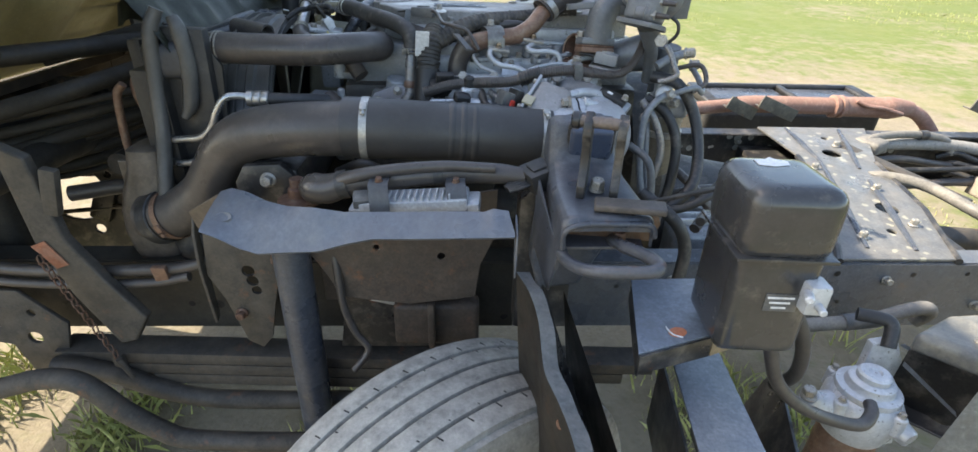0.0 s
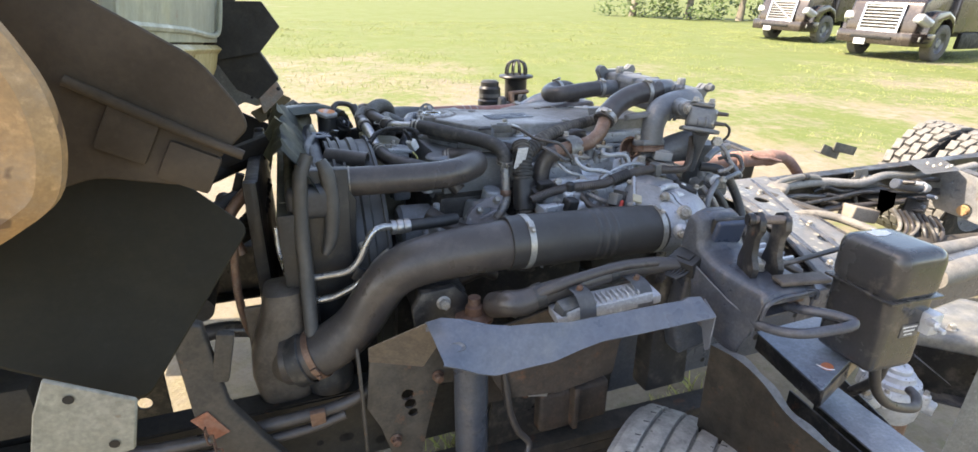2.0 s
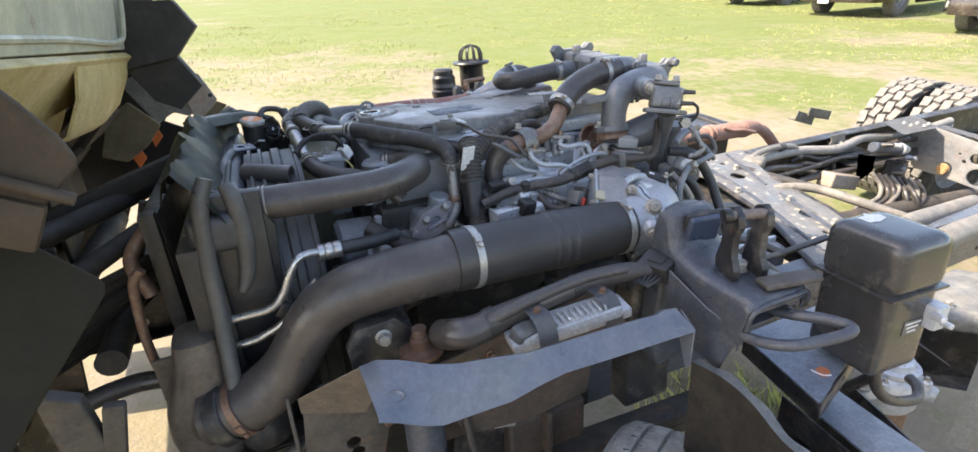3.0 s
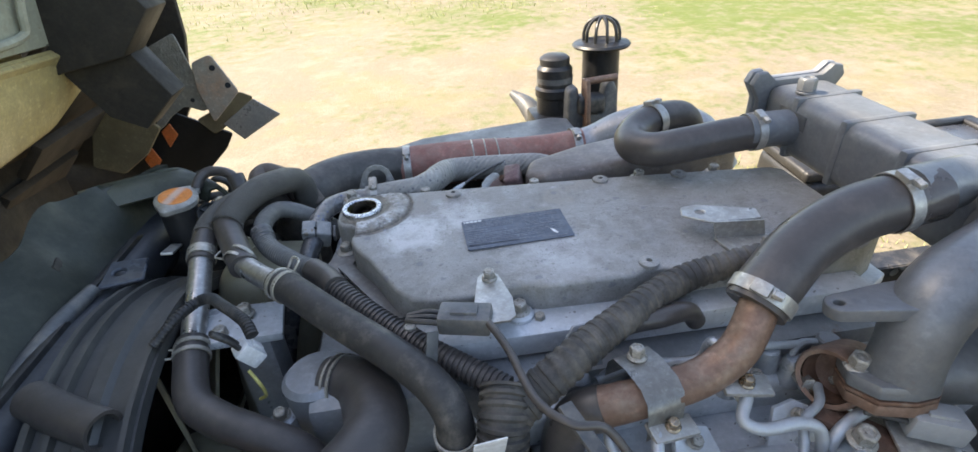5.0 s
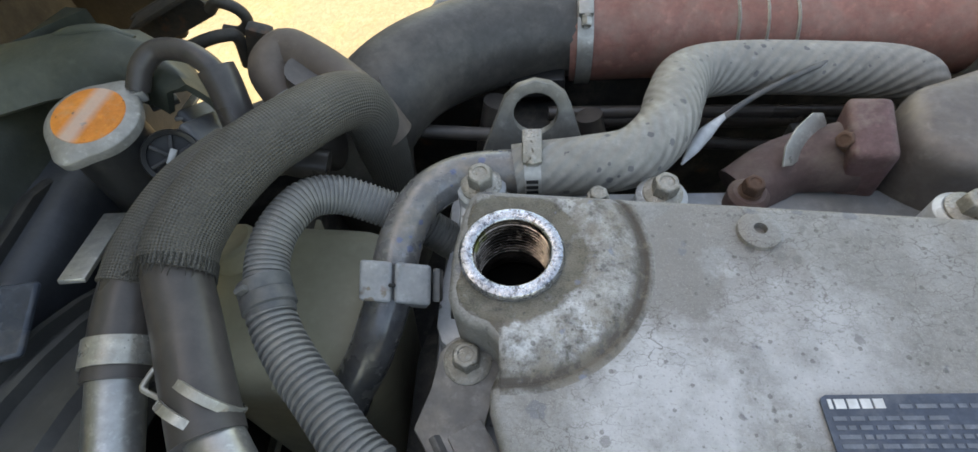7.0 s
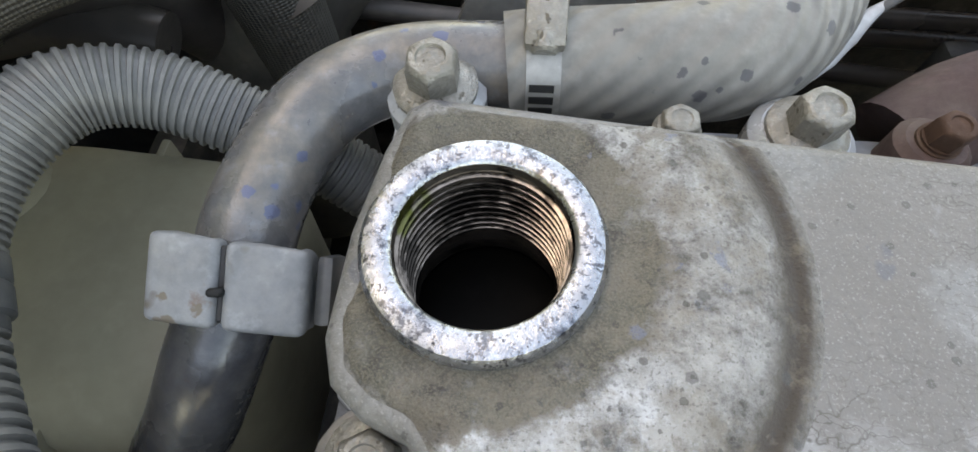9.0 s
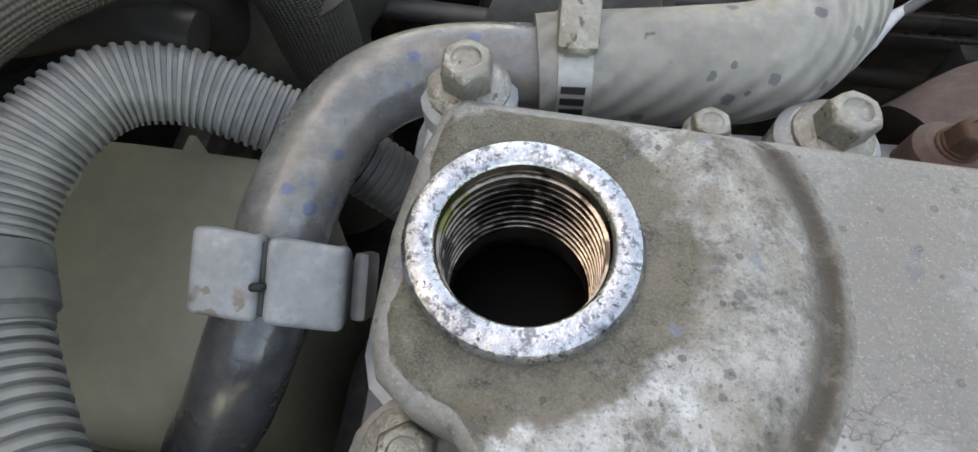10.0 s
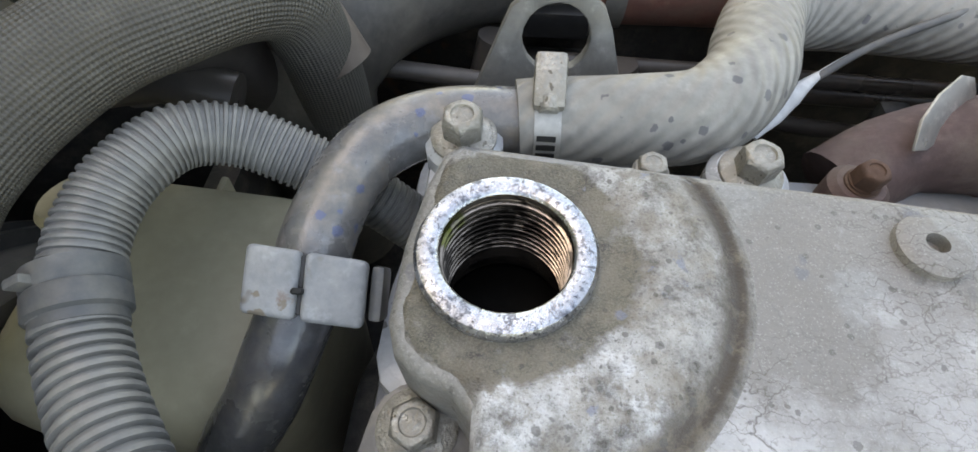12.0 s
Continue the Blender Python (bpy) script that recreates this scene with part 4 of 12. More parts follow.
    for x, y, a, ln in ((1.10, 1.00, 24, 0.15), (1.25, 1.00, 22, 0.20), (2.16, 1.03, 18, 0.22), (2.30, 1.05, 14, 0.28)):
        root = thing("angle_bracket", "black angle bracket leaning beside the rail", "bracket", "brackets along the rail", CH @ Vector((x, y, -0.02)))
        part("leg", box((ln, 0.006, 0.05), CH @ pose(x, y, 0.028, 0, a, 12), 0.002), flat, root)
        part("foot", box((ln * 0.9, 0.045, 0.006), CH @ pose(x, y + 0.024, 0.004, 0, a, 12), 0.002), PAINT, root)
    # tubes and cables on the inner side of the far rail
    rnd = random.Random(5)
    for k, (r, z, lab, m) in enumerate(((0.022, -0.05, "grey ribbed conduit along the inner side of the rail", HOSE_GREY), (0.014, -0.085, "black brake hose along the inner side of the rail", RUBBER), (0.01, -0.11, "black cable along the inner side of the rail", RUBBER_D), (0.016, -0.14, "black conduit along the inner side of the rail", RUBBER))):
        pts = [CH @ Vector((1.35 + j * 0.24, 0.78 - 0.03 * k + rnd.uniform(-0.02, 0.02), z + rnd.uniform(-0.02, 0.025))) for j in range(8)]
        hose("conduit", pts, r, m, lab, "rail lines")
    hose("air_pipe", [CH @ Vector(p) for p in ((1.44, 0.735, -0.03), (1.455, 0.74, 0.0), (1.50, 0.76, 0.012), (1.60, 0.78, 0.016), (1.72, 0.79, 0.01), (1.80, 0.79, -0.01), (1.84, 0.78, -0.06))], 0.014, DUSTY_PIPE, "dusty grey pipe running over the crossmember", "rail lines", [("hose_clip", band(CH @ Vector((1.70, 0.789, 0.011)), (1, 0.05, 0), 0.015, 0.03, 0.003), PAINT)])
    hose("air_pipe", [CH @ Vector(p) for p in ((1.27, 0.50, -0.03), (1.30, 0.47, 0.0), (1.36, 0.43, 0.01), (1.42, 0.37, 0.008), (1.46, 0.24, 0.0), (1.55, 0.1, -0.03))], 0.017, DUSTY_PIPE, "dusty grey pipe running along the crossmember", "rail lines")
    hose("thick_pipe", [(1.36, 1.09, 0.80), (1.46, 1.11, 0.795), (1.62, 1.12, 0.785), (1.83, 1.13, 0.775), (1.90, 1.15, 0.75), (1.93, 1.17, 0.66)], 0.031, DUSTY_PIPE, "thick dusty pipe inside the near rail", "rail lines")
    hose("thick_pipe", [(1.30, 0.985, 0.785), (1.40, 0.99, 0.783), (1.55, 1.0, 0.782), (1.70, 1.0, 0.782), (2.3, 1.02, 0.78)], 0.039, DUSTY_PIPE, "thick dusty pipe outside the near rail", "rail lines")
    # valve cluster behind the crossmember
    root = thing("valve_bracket", "dusty bent bracket with bolts on the far rail", "bracket", "", (2.1, 1.84, 0.75))
    tone = mat("dust_pale_black_paint", (0.10, 0.098, 0.09), (0.14, 0.13, 0.115), 0.5, coarse=10, dust=0.5, dust_col=(0.28, 0.25, 0.2), bump=0.15)
    part("ear", prism([(1.997, 0.785), (2.06, 0.832), (2.05, 0.862), (2.15, 0.862), (2.155, 0.83), (2.29, 0.765), (2.42, 0.72), (2.42, 0.66), (2.26, 0.69), (2.19, 0.70), (2.04, 0.745)], 0.008, Matrix.Translation((0, 1.845, 0)) @ pose(0, 0, 0, 90), 0.003), tone, root)
    part("shelf", quad_mesh([(2.04, 1.835, 0.745), (2.42, 1.835, 0.69), (2.42, 1.74, 0.68), (2.10, 1.74, 0.72)], 0.008), tone, root)
    for x, z in ((2.116, 0.812), (2.167, 0.809)):
        part("bolt", hexbolt((x, 1.836, z), (0, -1, 0), 0.022), BOLT, root)
    part("hanging_hook", tube([(2.05, 1.80, 0.73), (2.055, 1.79, 0.68), (2.05, 1.785, 0.64)], 0.008, 8, 4), tone, root)
    root = thing("brake_valve", "dusty black brake valve with fittings and plate", "valve", "", (2.15, 1.65, 0.65))
    part("face_plate", quad_mesh([(2.06, 1.70, 0.80), (2.20, 1.70, 0.765), (2.205, 1.70, 0.69), (2.087, 1.70, 0.645)], 0.008), tone, root)
    part("top_plate", quad_mesh([(2.02, 1.72, 0.825), (2.24, 1.72, 0.765), (2.21, 1.60, 0.79), (2.04, 1.62, 0.835)], 0.008), tone, root)
    part("valve_body", rod((2.02, 1.62, 0.855), (2.20, 1.60, 0.82), 0.026, 0.022, 16, 0.005), PAINT_B, root)
    part("valve_cap", rod((2.19, 1.60, 0.825), (2.24, 1.595, 0.815), 0.03, 0.02, 14, 0.004), CAST_D, root)
    for k, (x, y, z) in enumerate(((2.05, 1.60, 0.865), (2.12, 1.59, 0.855), (2.21, 1.61, 0.76), (2.24, 1.62, 0.72), (2.18, 1.60, 0.71), (2.27, 1.60, 0.77))):
        part("fitting", rod((x, y, z), (x + 0.012 * (-1) ** k, y - 0.045, z + 0.008), 0.013, 0.009, 10, 0.002), CAST_D if k % 2 else PAINT, root)
    part("lower_body", box((0.09, 0.08, 0.10), pose(2.25, 1.63, 0.70, 0, 20, 15), 0.015, 3), PAINT, root)
    root = thing("tan_box", "dusty tan box beside the far rail", "box", "", (2.0, 1.7, 0.60))
    part("shell", box((0.20, 0.08, 0.07), pose(1.985, 1.72, 0.675, 0, 14), 0.01, 3), mat("dusty_tan_sheet", (0.30, 0.25, 0.2), (0.36, 0.31, 0.25), 0.7, dust=0.5), root)
    rnd = random.Random(5)
    for k in range(8):
        x, y, z = 2.08 + 0.028 * k, 1.63 - 0.012 * k, 0.72 - 0.006 * k
        hose("brake_hose", [(x, y, z), (x + 0.02, y - 0.04, z - 0.06), (x - 0.05 + rnd.uniform(-0.04, 0.04), y - 0.07, z - 0.10), (x - 0.20 + rnd.uniform(-0.05, 0.05), y - 0.06, z - 0.125 - 0.01 * k)], 0.0095, RUBBER if k % 3 else DUSTY_PIPE, "looped brake hose beside the valve", "brake hoses")
    for k in range(4):
        hose("brake_hose", [(1.78 + 0.02 * k, 1.86 - 0.012 * k, 0.80 - 0.03 * k), (1.85, 1.84 - 0.015 * k, 0.83 - 0.035 * k), (1.93, 1.83 - 0.02 * k, 0.80 - 0.03 * k), (2.04, 1.82, 0.79 - 0.03 * k)], 0.011, RUBBER_D, "black hose tied along the far rail", "brake hoses")
    root = thing("cable_reel", "coiled black air line hanging below the valve", "hose", "brake hoses", (2.25, 1.56, 0.45))
    for k in range(3):
        part("coil", lathe([(0.075 + 0.011 * math.cos(a), 0.011 * math.sin(a)) for a in [math.pi * q / 4 for q in range(9)]], pose(2.22 + 0.01 * k, 1.57 - 0.02 * k, 0.575, 75, 20, 30 + 12 * k), 26), RUBBER_D, root)


def build_lug_tyre(root, m, r, w, n=26):
    t = lathe([(r * 0.58, -w * 0.42), (r * 0.78, -w * 0.52), (r * 0.93, -w * 0.49), (r * 0.965, -w * 0.4), (r * 0.965, w * 0.4), (r * 0.93, w * 0.49), (r * 0.78, w * 0.52), (r * 0.58, w * 0.42)], m @ pose(0, 0, 0, 90), 48)
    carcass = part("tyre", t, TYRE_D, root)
    b = bmesh.new()
    for k in range(n):
        a = 360 * k / n
        for j, (cw, ww) in enumerate(((-0.36, 0.2), (-0.12, 0.2), (0.12, 0.2), (0.36, 0.2))):
            a2 = a + (6.5 if j % 2 else 0)
            merge(b, box((r * 2 * math.pi / n * 0.82, w * ww, 0.022), m @ pose(0, 0, 0, 0, a2, 0) @ pose(0, w * cw, r * 0.98, 0, 0, 12 if j % 2 else -12), 0.003, 1))
    part("tread", b, TYRE, carcass)
    part("rim", lathe([(r * 0.6, -w * 0.4), (r * 0.6, w * 0.4), (r * 0.5, w * 0.05), (r * 0.2, 0.0), (0, 0.0)], m @ pose(0, 0, 0, 90), 28), GALV, root)


build_rear()


def build_front_wheel():
    """The steered front wheel; its tread has five ribs and four grooves."""
    r, w, steer = 0.405, 0.235, 36.0
    m = pose(-0.035, 0.635, 0.395, 0, 0, steer)
    root = thing("front_axle", "front axle end with a steered wheel and dusty worn ribbed tyre", "axle", "", m @ Vector((0, 0, -r)))
    prof, ribs = [(r * 0.6, -w * 0.38), (r * 0.72, -w * 0.5), (r * 0.86, -w * 0.53), (r * 0.955, -w * 0.49)], 5
    for k in range(ribs):
        a = -w * 0.45 + k * w * 0.9 / ribs
        c = a + w * 0.9 / ribs
        crown = lambda y: r - 0.006 * (y / (w * 0.45)) ** 2
        prof += [(crown(a) - 0.012, a + 0.002), (crown(a) - 0.001, a + 0.004), (crown(a), a + 0.006), (crown(c), c - 0.006), (crown(c) - 0.001, c - 0.004), (crown(c) - 0.012, c - 0.002)]
    prof += [(r * 0.955, w * 0.49), (r * 0.86, w * 0.53), (r * 0.72, w * 0.5), (r * 0.6, w * 0.38)]
    t = lathe(prof, m @ pose(0, 0, 0, 90), 96)
    tyre = part("tyre", t, TYRE_W, root)
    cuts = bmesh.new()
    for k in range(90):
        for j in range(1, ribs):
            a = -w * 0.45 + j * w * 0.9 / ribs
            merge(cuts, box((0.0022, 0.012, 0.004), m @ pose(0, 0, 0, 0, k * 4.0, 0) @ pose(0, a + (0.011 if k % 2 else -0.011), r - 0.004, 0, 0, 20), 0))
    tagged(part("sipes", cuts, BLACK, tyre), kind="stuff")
    part("rim", lathe([(r * 0.61, -w * 0.4), (r * 0.61, w * 0.34), (r * 0.56, w * 0.3), (r * 0.5, 0.0), (r * 0.28, -0.02), (r * 0.22, -w * 0.35), (0, -w * 0.38)], m @ pose(0, 0, 0, 90), 36), CAST_D, root)


build_front_wheel()


def build_front_end():
    """Axle beam, springs, bar and brackets at the front of the near rail."""
    root = thing("leaf_spring", "black stacked leaf spring below the rail", "spring", "", (-0.35, 0.98, 0.49))
    for k, (x0, x1) in enumerate(((-0.80, 0.30), (-0.88, 0.38), (-0.95, 0.45))):
        part("leaf", box((x1 - x0, 0.068, 0.030), pose((x0 + x1) / 2, 0.985, 0.502 + 0.031 * k, 0, 0.8, -1.5), 0.005), PAINT_DUST, root)
    part("band_clip", box((0.022, 0.078, 0.105), pose(-0.80, 0.99, 0.534), 0.004), PAINT_DUST, root)
    solid("stabiliser_bar", tube([(-1.35, 0.86, 0.55), (-1.1, 0.85, 0.572), (-0.976, 0.85, 0.594), (-0.89, 0.85, 0.618), (-0.827, 0.85, 0.616), (-0.787, 0.85, 0.587), (-0.742, 0.85, 0.525), (-0.678, 0.85, 0.465), (-0.629, 0.85, 0.438), (-0.5, 0.85, 0.425), (-0.3, 0.85, 0.42)], 0.022, 16, 8), PAINT_DUST, "dusty steel stabiliser bar bent behind the bumper", "bar")
    solid("drag_link", tube([(-0.94, 0.95, 0.565), (-0.88, 0.95, 0.558), (-0.794, 0.95, 0.53), (-0.734, 0.95, 0.496), (-0.639, 0.95, 0.464), (-0.523, 0.95, 0.453), (-0.2, 0.95, 0.45)], 0.022, 14, 6), PAINT_DUST, "black steering drag link below the spring", "rod")
    root = thing("shock_absorber", "dusty grey shock absorber tube standing behind the wheel", "shock absorber", "", (-0.345, 0.9, 0.4))
    part("dust_tube", rod((-0.345, 0.9, 0.42), (-0.345, 0.905, 0.93), 0.036, None, 26), PAINT_B, root)
    part("lower_cylinder", rod((-0.345, 0.9, 0.36), (-0.345, 0.9, 0.44), 0.03, None, 20), PAINT, root)
    # spring hanger bracket on the rail
    root = thing("shock_tower", "dusty pressed-steel bracket bolted to the rail", "bracket", "", (-0.47, 0.96, 0.62))
    part("web", prism([(-0.556, 0.80), (-0.540, 0.93), (-0.50, 0.955), (-0.42, 0.968), (-0.385, 0.93), (-0.354, 0.857), (-0.364, 0.818), (-0.398, 0.822), (-0.425, 0.72), (-0.445, 0.63), (-0.47, 0.60), (-0.50, 0.62), (-0.53, 0.74)], 0.008, Matrix.Translation((0, 0.978, 0)) @ pose(0, 0, 0, 90), 0.003, 2, [(-0.468, 0.81, 0.014), (-0.463, 0.785, 0.013), (-0.458, 0.76, 0.011)]), PAINT_DUST, root)
    part("cheek", prism([(0, 0.06), (0.02, 0.05), (0.03, 0.2), (0.02, 0.28), (0, 0.32)], 0.007, Matrix.Translation((-0.56, 0.99, 0.62)) @ pose(0, 0, 0, 90, 0, -90), 0.003), PAINT_DUST, root)
    for p in ((-0.40, 0.968, 0.845), (-0.50, 0.968, 0.70)):
        part("bolt", hexbolt(p, (0, -1, 0), 0.018), RUSTY, root)
    hose("fuel_line", [(-1.2, 1.0, 0.83), (-0.95, 0.995, 0.795), (-0.7, 0.99, 0.8), (-0.58, 0.99, 0.815), (-0.52, 0.995, 0.86), (-0.5, 1.0, 0.93)], 0.013, RUBBER, "black fuel line clipped along the rail top", "rail lines", [("clip", box((0.03, 0.012, 0.04), pose(-0.655, 0.975, 0.8, 10), 0.002), RUST_PIPE)])
    hose("fuel_line", [(-1.2, 0.99, 0.80), (-0.95, 0.985, 0.768), (-0.7, 0.98, 0.772), (-0.6, 0.98, 0.79)], 0.010, RUBBER, "black brake line clipped along the rail top", "rail lines")
    solid("cab_mount_rubber", lathe([(0, 0), (0.05, 0), (0.055, 0.03), (0.04, 0.07), (0.03, 0.09), (0, 0.095)], Matrix.Translation((-0.62, 1.1, 0.79)), 24), RUBBER_D, "black rubber mount on the rail", "mount")
    # slanting prop with a chain
    root = thing("cab_prop", "slanting rusty steel prop with a red patch and hanging chain", "prop", "", (-0.78, 0.9, 0.55))
    part("arm", prism([(-0.771, 0.631), (-0.735, 0.640), (-0.697, 0.702), (-0.755, 0.80), (-0.805, 0.898), (-0.822, 1.071), (-0.874, 1.10), (-0.866, 0.89), (-0.83, 0.76)], 0.026, Matrix.Translation((0, 0.972, 0)) @ pose(0, 0, 0, 90), 0.006, 3), PAINT_DUST, root)
    part("pivot_lug", box((0.03, 0.02, 0.10), pose(-0.80, 0.955, 1.0, 0, 14), 0.006), PAINT_DUST, root)
    part("red_patch", prism([(-0.872, 0.885), (-0.842, 0.897), (-0.812, 0.842), (-0.838, 0.832)], 0.003, Matrix.Translation((0.0, 0.945, 0.0)) @ pose(0, 0, 0, 90), 0.001), mat("red_lead_patch", (0.34, 0.13, 0.07), (0.25, 0.1, 0.06), 0.7, dust=0.3), root)
    chain = bmesh.new()
    for k in range(15):
        p = Vector((-0.848 + k * 0.0052, 0.925, 0.865 - k * 0.0175))
        merge(chain, tube([p + Vector((0.005, 0, 0.009)), p + Vector((-0.005, 0, 0.009)), p + Vector((-0.005, 0, -0.009)), p + Vector((0.005, 0, -0.009)), p + Vector((0.005, 0, 0.009))] if k % 2 else [p + Vector((0, 0.005, 0.009)), p + Vector((0, -0.005, 0.009)), p + Vector((0, -0.005, -0.009)), p + Vector((0, 0.005, -0.009)), p + Vector((0, 0.005, 0.009))], 0.0017, 6, 3))
    part("chain", chain, RUSTY, root)
    part("pin", rod((-0.772, 0.925, 0.605), (-0.755, 0.925, 0.55), 0.008, 0.005, 10), PAINT_DUST, root)
    root = thing("spring_hanger", "dusty pressed-steel spring hanger with holes under the rail front", "bracket", "", (-1.15, 0.98, 0.45))
    part("plate", prism([(-1.5, 0.78), (-0.98, 0.75), (-0.90, 0.66), (-0.924, 0.571), (-0.962, 0.523), (-1.02, 0.524), (-1.04, 0.60), (-1.2, 0.64), (-1.5, 0.66)], 0.01, Matrix.Translation((0, 0.99, 0)) @ pose(0, 0, 0, 90), 0.004, 2, [(-0.985, 0.62, 0.016), (-1.06, 0.66, 0.012), (-0.97, 0.69, 0.009)]), PAINT_DUST, root)


build_front_end()

# ---- tilted cab, seen from below and behind ----
# brown-black for pieces under the cab; its shade is put into the colour
UNDERCAB_DARK = mat("undercab_shade_brown", (0.022, 0.019, 0.015), (0.032, 0.027, 0.02), 0.7, dust=0.3, dust_col=(0.08, 0.064, 0.045), bump=0.2)


def quad_sheet(corners, t, material, name, parent, label="", bevel=0.002, rounded=0.0):
    """A sheet of thickness t on a planar polygon of world points."""
    P = [Vector(c) for c in corners]
    n = (P[1] - P[0]).cross(P[2] - P[0]).normalized()
    x = (P[1] - P[0]).normalized()
    y = n.cross(x)
    m = Matrix.Translation(P[0]) @ Matrix((x, y, n)).transposed().to_4x4()
    out = [((p - P[0]).dot(x), (p - P[0]).dot(y)) for p in P]
    if rounded:
        res = []
        k = len(out)
        for i in range(k):
            a, b_, c = Vector(out[i - 1]), Vector(out[i]), Vector(out[(i + 1) % k])
            u, v = (a - b_), (c - b_)
            d = min(rounded, u.length * 0.4, v.length * 0.4)
            s, e = b_ + u.normalized() * d, b_ + v.normalized() * d
            for q in range(5):
                w = q / 4
                res.append(tuple((1 - w) ** 2 * s + 2 * w * (1 - w) * b_ + w * w * e))
        out = res
    return part(name, prism(out, t, m @ pose(0, 0, -t / 2), bevel, 1), material, parent, label)


# GOLD is brighter and yellower than the cream of the floor panel
GOLD = mat("golden_cream", (0.56, 0.46, 0.22), (0.42, 0.33, 0.13), 0.5, coarse=6, dust=0.35, dust_col=(0.22, 0.16, 0.08), rust=0.18, bump=0.15)
OLIVE = mat("worn_olive_paint", (0.24, 0.19, 0.10), (0.13, 0.10, 0.055), 0.7, coarse=7, dust=0.4, dust_col=(0.12, 0.09, 0.06))


def floor_pan(root):
    """The pressed floor pan: ribs and a rolled lip over a sloping sheet."""
    b = bmesh.new()
    nu, nv = 56, 44
    grid = []
    for i in range(nu + 1):
        row = []
        for j in range(nv + 1):
            u, v = i / nu, j / nv                    # u across the truck, v from the rear lip down to the toe
            y = 0.92 + u * 1.2
            x, z = -0.845 - 0.47 * v, 1.515 - 0.47 * v
            d = 0.0
            d += 0.022 * math.exp(-((v - 0.12) / 0.035) ** 2)
            d -= 0.02 * math.exp(-((v - 0.22) / 0.05) ** 2)
            d += 0.03 * max(0.0, math.sin(u * math.pi * 5)) ** 0.6 * (1 if 0.35 < v < 0.9 else 0) * min(1.0, (v - 0.35) * 8, (0.9 - v) * 8)
            d -= 0.05 * max(0, v - 0.9) * 6 + 0.05 * max(0, 0.05 - u) * 10 + 0.05 * max(0, u - 0.95) * 10
            row.append(b.verts.new((x + d * 0.7, y, z - d * 0.7)))
        grid.append(row)
    for p, q in zip(grid, grid[1:]):
        for j in range(nv):
            b.faces.new((p[j], p[j + 1], q[j + 1], q[j]))
    bmesh.ops.solidify(b, geom=b.faces[:], thickness=0.004)
    part("floor_pan", b, mat("olive_cream_floor", (0.30, 0.27, 0.15), (0.20, 0.175, 0.09), 0.5, coarse=4, dust=0.35, dust_col=(0.2, 0.16, 0.09), rust=0.12, mottle=0.5), root, "cream pressed floor pan with ribs", angle=70)
    part("lip_seam", tube([(-0.98, 0.95, 1.385), (-0.98, 1.5, 1.38), (-0.98, 2.1, 1.375)], 0.006, 8, 4), BROWN_PANEL, root)


